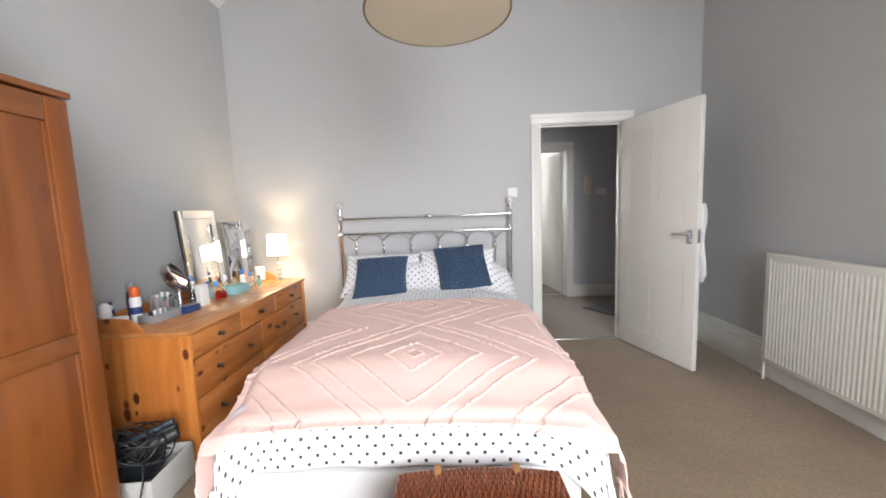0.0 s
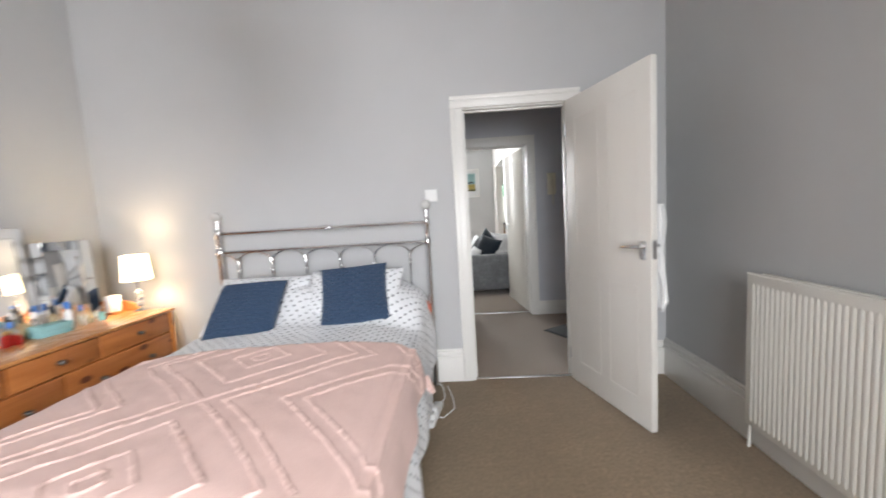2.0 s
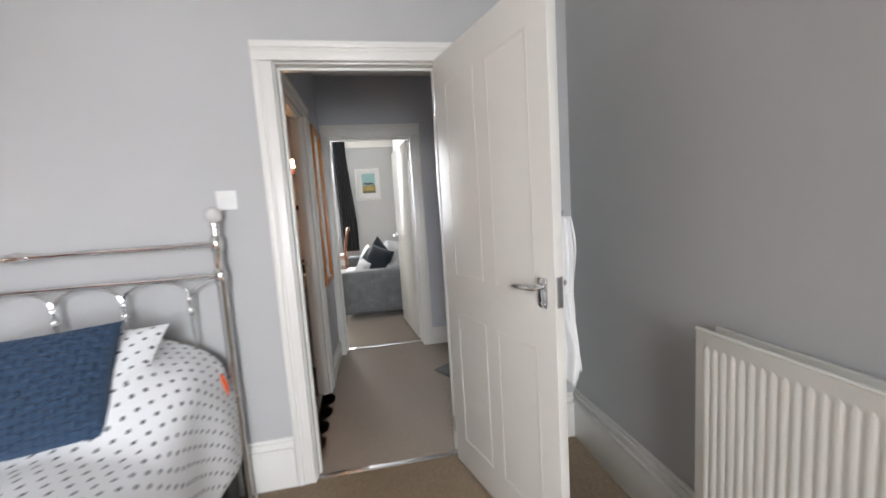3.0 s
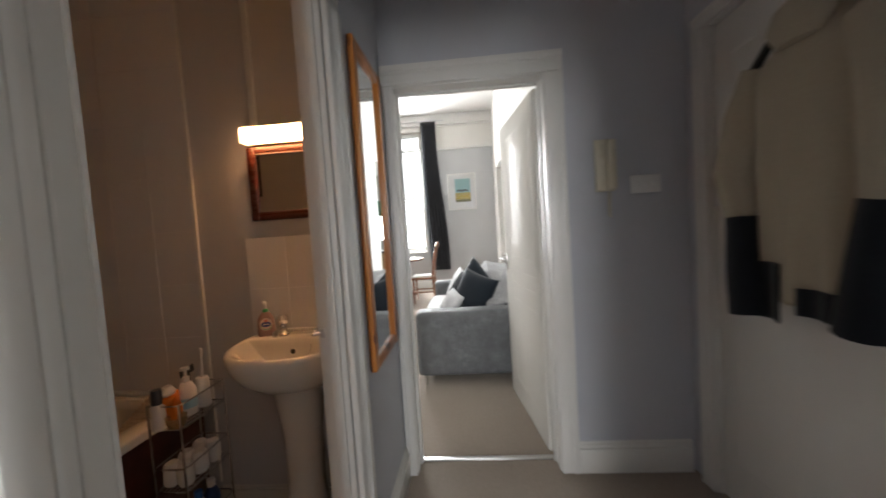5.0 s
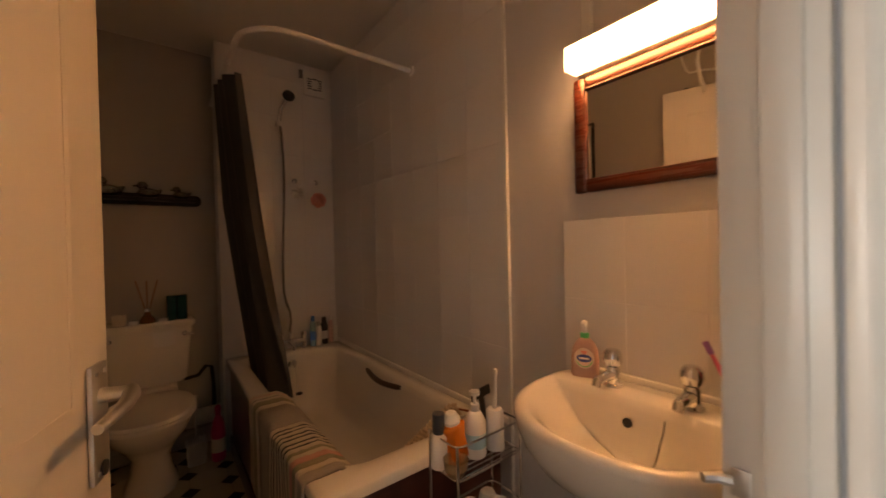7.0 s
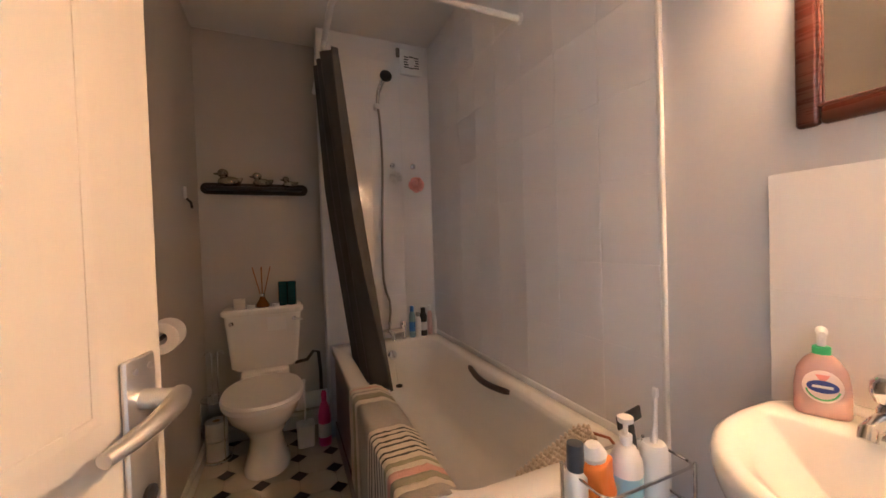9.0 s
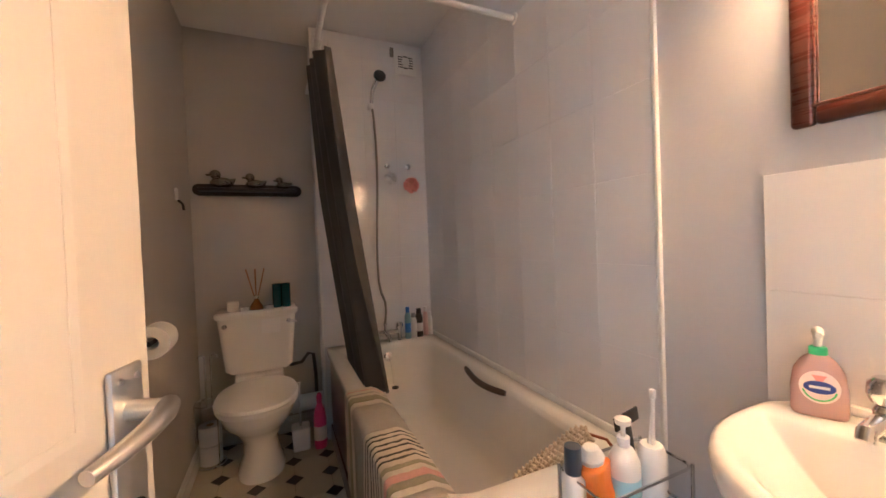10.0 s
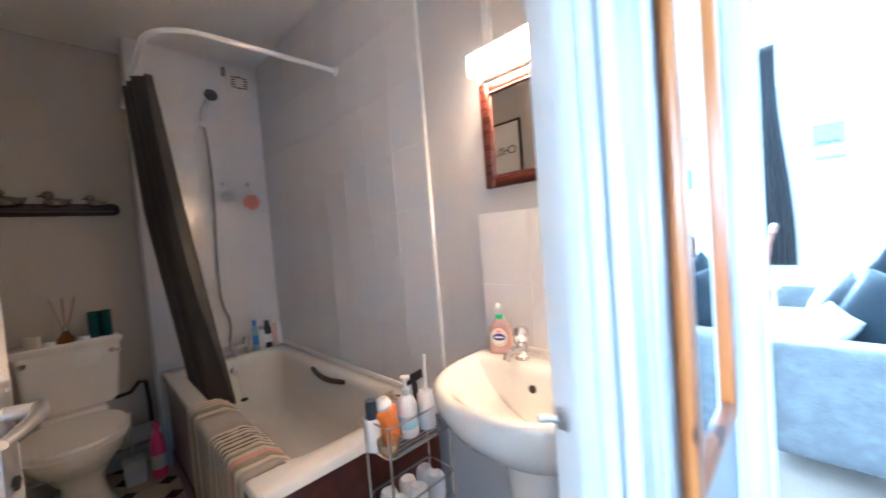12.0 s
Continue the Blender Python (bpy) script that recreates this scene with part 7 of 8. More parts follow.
lps = [basin_ring(0.10, -0.24, -0.03, 0.655), basin_ring(0.165, -0.315, -0.01, 0.685), basin_ring(0.215, -0.365, -0.004, 0.725), basin_ring(0.238, -0.392, -0.002, 0.765), basin_ring(0.250, -0.406, -0.002, 0.80), basin_ring(0.255, -0.411, -0.002, 0.828), basin_ring(0.252, -0.408, -0.003, 0.841), basin_ring(0.244, -0.399, -0.006, 0.846)]
lps += [basin_ring(0.236, -0.391, -0.105, 0.8445, e=2.3), basin_ring(0.226, -0.380, -0.113, 0.838, e=2.25), basin_ring(0.208, -0.362, -0.119, 0.820, e=2.2), basin_ring(0.180, -0.335, -0.126, 0.785, e=2.2), basin_ring(0.145, -0.305, -0.134, 0.752, e=2.2), basin_ring(0.10, -0.265, -0.144, 0.724, e=2.2), basin_ring(0.06, -0.23, -0.155, 0.711, e=2.2), basin_ring(0.022, -0.20, -0.175, 0.706, e=2)]
part("bowl", loft(B(), lps, True), CERAMIC, bas, sharp=60)
part("upstand", box(B(), (-0.235, -0.018, 0.842), (0.235, -0.001, 0.862), 0.007), CERAMIC, bas)
part("pedestal", lathe(B(), [(0.115, 0), (0.115, 0.02), (0.085, 0.07), (0.075, 0.25), (0.08, 0.45), (0.10, 0.62), (0.12, 0.69)], (0, -0.15, 0), 32, None, 1.0, 0.95), CERAMIC, bas, "white ceramic pedestal")
part("waste_ring", lathe(B(), [(0.006, 0.0), (0.024, 0.0), (0.024, 0.003), (0.014, 0.004), (0.006, 0.001)], (0, -0.187, 0.7065), 18), CHROME, bas)
part("overflow", lathe(B(), [(0, 0), (0.011, 0), (0.011, 0.003), (0, 0.003)], (-0.025, -0.1285, 0.79), 14, Matrix.Rotation(radians(80), 4, "X")), BLACK, bas, "dark overflow hole")
for dx in (-0.09, 0.09):
    tp = thing("basin_tap", pose(0.42 + dx, 4.905 - 0.068, 0.845), "chrome pillar tap on the basin", "tap", "pair of basin taps")
    part("tap_column", lathe(B(), [(0.024, 0), (0.024, 0.004), (0.017, 0.008), (0.017, 0.042), (0.013, 0.05), (0, 0.051)], (0, 0, 0), 18), CHROME, tp)
    part("tap_spout", tube(B(), [(0, 0, 0.028), (0, -0.04, 0.032), (0, -0.075, 0.028), (0, -0.082, 0.016)], [0.014, 0.013, 0.012, 0.011], 12), CHROME, tp)
    part("tap_knob", lathe(B(), [(0.012, 0.05), (0.02, 0.055), (0.024, 0.068), (0.023, 0.084), (0.015, 0.094), (0, 0.096)], (0, 0, 0), 18), CHROME, tp)
part("plug_chain", tube(B(), [(0.05, -0.1, 0.845), (0.055, -0.13, 0.80), (0.05, -0.16, 0.74), (0.045, -0.18, 0.722)], 0.002, 5), CHROME, bas)
part("plug", lathe(B(), [(0, 0), (0.018, 0), (0.02, 0.008), (0.006, 0.012), (0, 0.016)], (0.045, -0.185, 0.712), 14), BLACK, bas)
soap = thing("soap_dispenser", pose(0.245, 4.848, 0.845, 0, 0, 24), "clear bottle of pink liquid soap with a white pump", "soap dispenser")
PINK_SOAP = plain("pink_liquid_soap", (0.90, 0.60, 0.53), 0.12, 0, 0.45)
part("bottle_body", loft(B(), [[(x, y, z) for x, y in rounded(-w, w, -d, d, min(w, d) * 0.85)] for w, d, z in ((0.040, 0.022, 0.0), (0.043, 0.025, 0.006), (0.043, 0.025, 0.05), (0.038, 0.023, 0.085), (0.026, 0.02, 0.105), (0.014, 0.014, 0.115))], True), PINK_SOAP, soap)
part("label", lathe(B(), [(0, 0), (0.03, 0), (0.03, 0.0012), (0, 0.0012)], (0, -0.0252, 0.058), 28, Matrix.Rotation(radians(90), 4, "X")), plain("pale_pink_label", (0.82, 0.68, 0.63), 0.4), soap, "round pale pink printed emblem")
part("label_leaf", tube(B(), [(0.025 * math.cos(radians(a)), -0.0268, 0.058 + 0.025 * math.sin(radians(a))) for a in range(195, 350, 15)], 0.0016, 6), plain("leaf_green_print", (0.12, 0.5, 0.15), 0.4), soap, "green printed arc")
part("label_flame", lathe(B(), [(0, 0), (0.0125, 0), (0.0125, 0.001), (0, 0.001)], (0, -0.0265, 0.074), 3, Matrix.Rotation(radians(90), 4, "X") @ Matrix.Rotation(radians(-90), 4, "Z")), plain("coral_print", (0.8, 0.3, 0.25), 0.4), soap, "coral printed peak")
part("label_badge", lathe(B(), [(0, 0), (0.0235, 0), (0.0235, 0.001), (0, 0.001)], (0, -0.0266, 0.058), 28, Matrix.Rotation(radians(90), 4, "X") @ Matrix.Diagonal((1, 0.5, 1, 1))), plain("navy_badge_print", (0.03, 0.05, 0.28), 0.4), soap, "navy oval emblem")
part("label_bar", box(B(), (-0.015, -0.0284, 0.0555), (0.015, -0.0278, 0.0605)), WHITE_P2, soap)
part("collar", lathe(B(), [(0, 0.114), (0.0145, 0.114), (0.0145, 0.128), (0.012, 0.130), (0, 0.130)], (0, 0, 0), 16), plain("clear_green_collar", (0.08, 0.5, 0.2), 0.35), soap, "green collar")
part("pump", tube(B(), [(0, 0, 0.129), (0, 0, 0.152), (0, -0.004, 0.158), (0, -0.035, 0.156)], [0.006, 0.008, 0.010, 0.006], 10), WHITE_P2, soap, "white pump head")
soap.scale = (0.86, 0.75, 0.93)
cup = thing("toothbrush_tumbler", pose(0.612, 4.845, 0.845), "dark taupe tumbler holding brushes and toothpaste", "tumbler")
part("cup", lathe(B(), [(0, 0), (0.036, 0), (0.04, 0.006), (0.041, 0.105), (0.036, 0.105), (0.035, 0.01), (0, 0.01)], (0, 0, 0), 28), surface("dark_taupe_stoneware", (0.13, 0.115, 0.09), 0.55, fine=(90, 0.12)), cup)
tb = thing("toothbrush", pose(0.60, 4.845, 0.856, 0, -24, 15), "pink and white toothbrush leaning in the tumbler", "toothbrush")
part("shaft", tube(B(), [(0, 0, 0), (0, 0, 0.06), (0, 0, 0.13)], [0.005, 0.006, 0.004], 8), plain("pink_plastic", (0.75, 0.18, 0.3), 0.35), tb)
part("brush_head", box(B(), (-0.006, -0.005, 0.13), (0.006, 0.005, 0.158), 0.003), plain("mauve_plastic", (0.35, 0.15, 0.45), 0.35), tb)
tpst = thing("toothpaste_tube", pose(0.628, 4.845, 0.856, 6, 4, 20), "red toothpaste tube standing in the tumbler", "toothpaste")
part("tube_body", loft(B(), [[(x, y, z) for x, y in rounded(-w, w, -d, d, d * 0.9)] for w, d, z in ((0.017, 0.003, 0.0), (0.019, 0.008, 0.04), (0.016, 0.015, 0.12))], True), plain("red_tube", (0.55, 0.02, 0.03), 0.35), tpst)
part("tube_cap", lathe(B(), [(0.014, 0.12), (0.014, 0.145), (0, 0.146)], (0, 0, 0), 14), WHITE_P2, tpst)

bmr = thing("bathroom_mirror", pose(0.19, BATH_N, 1.362), "mahogany framed mirror above the basin", "mirror")
MW2, MH2, F2 = 0.455, 0.335, 0.036
for a, b in (((0, 0), (F2, MH2)), ((MW2 - F2, 0), (MW2, MH2)), ((F2, 0), (MW2 - F2, F2)), ((F2, MH2 - F2), (MW2 - F2, MH2))):
    bm = box(B(), (a[0], -0.022, a[1]), (b[0], -0.001, b[1]), 0.008, seg=3)
    part("frame_bar", bm, MAHOGANY, bmr)
part("inner_bead", tube(B(), [(F2, -0.018, F2), (MW2 - F2, -0.018, F2), (MW2 - F2, -0.018, MH2 - F2), (F2, -0.018, MH2 - F2)], 0.004, 6, True), MAHOGANY, bmr)
part("glass", box(B(), (F2 - 0.003, -0.012, F2 - 0.003), (MW2 - F2 + 0.003, -0.006, MH2 - F2 + 0.003)), MIRROR, bmr, "mirror glass")
glowing("lit_end_cap", (1.0, 0.52, 0.25), 4.0)
sl = thing("shaver_light", pose(0.208, BATH_N, 1.702), "lit strip light above the bathroom mirror", "wall light")
part("back_box", box(B(), (0.0, -0.03, 0.0), (0.42, -0.001, 0.0685), 0.004), WHITE_PL, sl)
part("diffuser", box(B(), (0.004, -0.088, 0.002), (0.416, -0.0305, 0.062), 0.008), glowing("lit_strip_diffuser", (1.0, 0.48, 0.19), 28.0), sl, "glowing warm white cover")
for x in (-0.0005, 0.4165):
    part("end_cap", box(B(), (x, -0.0895, -0.001), (x + 0.004, -0.0305, 0.0622), 0.001), MATS["lit_end_cap"], sl, "faintly glowing white end cap")
part("top_cover", box(B(), (0.0, -0.09, 0.0625), (0.42, -0.0305, 0.069), 0.002), WHITE_PL, sl, "opaque white top cover")
part("conduit", box(B(), (0.01, -0.016, 0.0695), (0.04, -0.001, 0.766), 0.003), WHITE_PL, sl, "white cable trunking")

# wire rack
rk = thing("wire_rack", pose(0.015, 4.64, 0), "chrome wire rack with two baskets of toiletries", "rack")
for x in (-0.062, 0.062):
    for y in (-0.123, 0.123):
        part("leg", tube(B(), [(x, y, 0), (x, y, 0.69)], 0.004, 8), CHROME, rk)
for z0 in (0.10, 0.355, 0.595):
    for z in (z0, z0 + 0.09):
        part("hoop", tube(B(), [(x, y, z) for x, y in rounded(-0.064, 0.064, -0.125, 0.125, 0.025, 4)], 0.0032, 6, True), CHROME, rk)
    for i in range(7):
        x = -0.054 + i * 0.018
        part("wire", tube(B(), [(x, -0.125, z0), (x, 0.125, z0)], 0.0018, 5), CHROME, rk)
Z = 0.598
bottle("shower_gel", (-0.01, 4.522, Z), [(0, 0), (0.023, 0), (0.024, 0.005), (0.024, 0.085), (0.017, 0.095), (0, 0.096)], WHITE_P2, "white bottle with a grey cap in the rack", [(0.017, 0.095), (0.018, 0.10), (0.017, 0.15), (0, 0.151)], plain("slate_cap", (0.06, 0.07, 0.09), 0.3), None)
og = thing("tissue_pack", pose(0.0, 4.578, Z, 10, 0, 15), "crumpled orange and white tissue pack in the rack", "packet")
bm = box(B(), (-0.025, -0.03, 0), (0.025, 0.03, 0.12), 0.012, seg=3)
bmesh.ops.subdivide_edges(bm, edges=bm.edges, cuts=2, use_grid_fill=True)
for v in bm.verts:
    v.co += Vector((1, 1, 0.5)) * 0.008 * noise.noise(v.co * 40)
part("packet", bm, plain("orange_film", (0.75, 0.22, 0.03), 0.35), og)
part("tissue", lathe(B(), [(0, -0.02), (0.02, -0.01), (0.026, 0.01), (0.015, 0.03), (0, 0.034)], (0, 0, 0.12), 12), WHITE_CLOTH, og)
bottle("lotion_pump", (0.012, 4.64, Z), [(0, 0), (0.03, 0), (0.032, 0.006), (0.032, 0.10), (0.02, 0.125), (0.012, 0.13), (0, 0.131)], WHITE_P2, "white lotion bottle with a pump in the rack", [(0.012, 0.13), (0.013, 0.15), (0.005, 0.152), (0.005, 0.175), (0.016, 0.178), (0.016, 0.188), (0, 0.19)], WHITE_P2, (0.032, 0.03, 0.07, plain("pale_blue_print", (0.4, 0.65, 0.75), 0.4)), cap_name="pump")
etb = thing("electric_toothbrush", pose(0.022, 4.712, Z), "white electric toothbrush standing in the rack", "toothbrush")
part("charger", lathe(B(), [(0, 0), (0.027, 0), (0.028, 0.005), (0.027, 0.11), (0.022, 0.12), (0, 0.122)], (0, 0, 0), 20), WHITE_P2, etb)
part("shaft", tube(B(), [(0, 0, 0.122), (0.004, 0, 0.17), (0.006, 0, 0.222)], [0.008, 0.005, 0.004], 8), WHITE_P2, etb)
part("bristle_head", box(B(), (0.0, -0.005, 0.222), (0.012, 0.005, 0.242), 0.003), WHITE_P2, etb)
gb = thing("glass_bowl", pose(0.048, 4.535, Z), "small glass bowl in the rack", "bowl")
part("bowl", lathe(B(), [(0, 0.0), (0.022, 0.0), (0.033, 0.02), (0.035, 0.042), (0.032, 0.042), (0.03, 0.02), (0.018, 0.005), (0, 0.005)], (0, 0, 0), 22), AMBER_GLASS, gb)
cmb = thing("comb", pose(-0.028, 4.725, Z, 0, -8, 12), "dark hair comb in the rack", "comb")
part("spine", box(B(), (-0.003, -0.05, 0.13), (0.003, 0.05, 0.16), 0.002), BLACK, cmb)
part("stem", box(B(), (-0.003, -0.012, 0), (0.003, 0.012, 0.13), 0.002), BLACK, cmb)
for i in range(6):
    rl = thing("rolled_flannel", pose(-0.015 + 0.055 * (i % 2), 4.562 + 0.075 * (i // 2), 0.36, 0, 0, 20 * i), "rolled white flannel in the lower basket", "flannel", "rolled flannels")
    bm = lathe(B(), [(0, 0), (0.024, 0), (0.029, 0.01), (0.029, 0.07), (0.022, 0.085), (0.01, 0.08), (0, 0.075)], (0, 0, 0), 16)
    for v in bm.verts:
        v.co += v.co.normalized() * 0.004 * noise.noise(v.co * 60 + Vector((i, 0, 0)))
    part("roll", bm, WHITE_CLOTH, rl)
for i in range(3):
    bottle("cleaning_bottle", (0.015, 4.567 + 0.073 * i, 0.103), [(0, 0), (0.03, 0), (0.031, 0.005), (0.031, 0.11), (0.015, 0.14), (0, 0.141)], (GREY_PL, WHITE_P2, DARK_BLUE)[i], "household bottle on the lowest rack shelf", [(0.015, 0.14), (0.015, 0.17), (0, 0.171)], (WHITE_P2, MID_BLUE, WHITE_P2)[i])

# toilet
wc_ = thing("toilet", pose(BATH_W, 3.857, 0), "white close-coupled toilet with its lid down", "toilet")
part("cistern", loft(B(), [[(x, y, z) for x, y in rounded(0.004, d, -w, w, 0.035)] for d, w, z in ((0.15, 0.16, 0.46), (0.165, 0.178, 0.48), (0.185, 0.203, 0.755), (0.185, 0.205, 0.783))], True), CERAMIC, wc_)
part("cistern_lid", loft(B(), [[(x, y, z) for x, y in rounded(0.002, d, -w, w, 0.03)] for d, w, z in ((0.195, 0.212, 0.784), (0.20, 0.218, 0.793), (0.20, 0.218, 0.813), (0.19, 0.208, 0.823))], True), CERAMIC, wc_, "ceramic cistern lid")


def oval(x0, x1, w, z, n=36, e=2.3):
    c, h = (x0 + x1) / 2, (x1 - x0) / 2
    return [(c + h * math.copysign(abs(math.cos(2 * math.pi * i / n)) ** (2 / e), math.cos(2 * math.pi * i / n)), w * math.copysign(abs(math.sin(2 * math.pi * i / n)) ** (2 / e), math.sin(2 * math.pi * i / n)), z) for i in range(n)]


part("pan", loft(B(), [oval(0.16, 0.50, 0.115, 0.0), oval(0.16, 0.495, 0.115, 0.02), oval(0.19, 0.455, 0.085, 0.10), oval(0.19, 0.46, 0.085, 0.18), oval(0.17, 0.54, 0.125, 0.26), oval(0.14, 0.635, 0.165, 0.33), oval(0.12, 0.66, 0.178, 0.375), oval(0.12, 0.66, 0.178, 0.395)], True), CERAMIC, wc_, sharp=60)
part("pan_deck", box(B(), (0.03, -0.13, 0.36), (0.20, 0.13, 0.459), 0.02), CERAMIC, wc_)
part("seat", loft(B(), [oval(0.19, 0.672, 0.188, 0.3965), oval(0.188, 0.676, 0.192, 0.405), oval(0.19, 0.674, 0.19, 0.416)], True), WHITE_PL, wc_, "white plastic seat")
part("lid", loft(B(), [oval(0.185, 0.676, 0.192, 0.4175), oval(0.183, 0.68, 0.195, 0.425), oval(0.19, 0.672, 0.188, 0.438), oval(0.24, 0.62, 0.14, 0.444)], True), WHITE_PL, wc_, "closed white toilet lid")
for dy in (-0.165, 0.165):
    part("lever_boss", lathe(B(), [(0, 0), (0.013, 0), (0.013, 0.006), (0.008, 0.010), (0, 0.010)], (0.186, dy, 0.745), 14, Matrix.Rotation(radians(90), 4, "Y")), CHROME, wc_)
part("flush_lever", tube(B(), [(0.196, 0.165, 0.745), (0.20, 0.185, 0.742), (0.20, 0.21, 0.737)], [0.006, 0.007, 0.006], 8), CHROME, wc_, "chrome flush lever")
part("sticker", box(B(), (0.1855, 0.02, 0.685), (0.1862, 0.12, 0.765)), WHITE_PL, wc_, "pale rectangular sticker")
pip = thing("supply_pipe", pose(0, 0, 0), "black flexible supply pipe beside the cistern", "pipe")
part("pipe_run", tube(B(), [(-1.93, 4.02, 0.44), (-1.92, 4.09, 0.45), (-1.92, 4.13, 0.50), (-1.925, 4.16, 0.49), (-1.93, 4.17, 0.36), (-1.93, 4.17, 0.20)], 0.011, 8), BLACK, pip)
wst = thing("waste_pipe", pose(0, 0, 0), "white plastic soil pipe running low behind the toilet", "pipe")
part("pipe_run", tube(B(), [(-1.84, 3.86, 0.20), (-1.90, 4.0, 0.20), (-1.90, 4.205, 0.20)], 0.048, 16), WHITE_PL, wst)
part("collar", tube(B(), [(-1.90, 4.02, 0.20), (-1.90, 4.07, 0.20)], 0.055, 16), WHITE_PL, wst)
C = 0.823
bottle("candle_jar", (-1.83, 3.735, C), [(0, 0), (0.028, 0), (0.03, 0.004), (0.03, 0.055), (0.026, 0.055), (0.025, 0.03), (0, 0.03)], surface("cream_wax_jar", (0.7, 0.66, 0.58), 0.3), "small cream candle jar on the cistern", None, None, None, "candle")
for y in (3.795, 3.925):
    tl = thing("tea_light", pose(-1.815, y, C), "white tea light on the cistern", "tea light", "tea lights")
    part("cup", lathe(B(), [(0, 0), (0.019, 0), (0.02, 0.016), (0.017, 0.016), (0.016, 0.011), (0, 0.011)], (0, 0, 0), 16), WHITE_PL, tl)
df = thing("reed_diffuser", pose(-1.83, 3.855, C), "amber reed diffuser with wooden sticks on the cistern", "diffuser")
part("bottle_body", lathe(B(), [(0, 0), (0.036, 0), (0.038, 0.004), (0.034, 0.02), (0.018, 0.045), (0.012, 0.06), (0.012, 0.08), (0, 0.08)], (0, 0, 0), 20), plain("amber_oil_glass", (0.35, 0.14, 0.03), 0.08, 0, 0.5), df)
part("neck_ring", lathe(B(), [(0.0125, 0.062), (0.015, 0.062), (0.015, 0.08), (0.0125, 0.08)], (0, 0, 0), 16), CHROME, df)
for i in range(6):
    a = i * 1.05
    part("reed", tube(B(), [(0, 0, 0.03), (math.cos(a) * 0.03, math.sin(a) * 0.055, 0.235)], 0.003, 5), wood("reed_stick" if i == 0 else "reed_stick_b", (0.36, 0.16, 0.07), (0.25, 0.1, 0.04), 2, 0.6, 2, coat=0) if i < 2 else MATS["reed_stick"], df)
for y in (3.965, 4.015):
    bottle("glass_candle", (-1.835, y, C), [(0, 0), (0.024, 0), (0.025, 0.004), (0.025, 0.14), (0.022, 0.14), (0.021, 0.09), (0, 0.09)], plain("dark_teal_glass", (0.01, 0.05, 0.055), 0.08), "tall dark teal glass candle on the cistern", None, None, None, "candle", 20)
shf = thing("wall_shelf", pose(BATH_W, 3.84, 1.53), "dark wooden wall shelf with rounded ends", "shelf")
bm = B()
prof = [(y, z) for y, z in rounded(-0.295, 0.295, -0.034, 0.034, 0.033)]
loft(bm, [[(0.001, y, z) for y, z in prof], [(0.018, y, z) for y, z in prof]], True)
part("backplate", bm, surface("black_stained_wood", (0.018, 0.012, 0.01), 0.5), shf)
part("ledge", box(B(), (0.0185, -0.26, -0.014), (0.10, 0.26, 0.004), 0.006), MATS["black_stained_wood"], shf)


def duck(at, k, rz):
    ob = thing("duck_figurine", pose(*at, 0, 0, rz), "small silvery duck ornament on the dark shelf", "ornament", "three ducks")
    bm = B()
    bmesh.ops.create_uvsphere(bm, u_segments=18, v_segments=10, radius=1, matrix=Matrix.Translation((0, 0, 0.026 * k)) @ Matrix.Diagonal((0.034 * k, 0.05 * k, 0.027 * k, 1)))
    bmesh.ops.create_uvsphere(bm, u_segments=16, v_segments=10, radius=1, matrix=Matrix.Translation((0, -0.026 * k, 0.066 * k)) @ Matrix.Diagonal((0.022 * k, 0.024 * k, 0.022 * k, 1)))
    bmesh.ops.create_uvsphere(bm, u_segments=10, v_segments=6, radius=1, matrix=Matrix.Translation((0, -0.052 * k, 0.062 * k)) @ Matrix.Diagonal((0.010 * k, 0.016 * k, 0.005 * k, 1)))
    tube(bm, [(0, 0.04 * k, 0.034 * k), (0, 0.058 * k, 0.048 * k)], [0.016 * k, 0.004 * k], 8)
    tube(bm, [(0, -0.02 * k, 0.035 * k), (0, -0.026 * k, 0.055 * k)], [0.02 * k, 0.015 * k], 10)
    part("duck_body", bm, surface("pewter_finish", (0.36, 0.33, 0.28), 0.22, 0.95), ob)


duck((BATH_W + 0.06, 3.70, 1.534), 1.2, 8)
duck((BATH_W + 0.06, 3.875, 1.534), 1.05, 0)
duck((BATH_W + 0.06, 4.03, 1.534), 0.85, -5)
rp = thing("toilet_roll_holder", pose(-0.93, 3.53, 0.885), "dark wall bracket with a white toilet roll", "toilet roll holder")
part("bracket", tube(B(), [(0.075, 0.001, 0.03), (0.075, 0.06, 0.03), (0.075, 0.075, 0.0), (-0.06, 0.075, 0.0)], 0.007, 8), BLACK, rp)
part("wall_plate", lathe(B(), [(0, 0), (0.024, 0), (0.024, 0.008), (0, 0.010)], (0.075, 0.001, 0.03), 16, Matrix.Rotation(radians(-90), 4, "X")), BLACK, rp)
part("roll", lathe(B(), [(0.02, -0.05), (0.052, -0.05), (0.053, 0.0), (0.052, 0.05), (0.02, 0.05), (0.019, 0.0), (0.02, -0.05)], (0.0, 0.075, 0.0), 28, Matrix.Rotation(radians(90), 4, "Y")), WHITE_CLOTH, rp, "white paper roll")
st = thing("spare_roll_stand", pose(-1.80, 3.60, 0), "chrome wire stand holding spare toilet rolls", "roll stand")
part("foot_ring", tube(B(), [(0.07 * math.cos(radians(a)), 0.07 * math.sin(radians(a)), 0.006) for a in range(0, 360, 20)], 0.005, 6, True), CHROME, st)
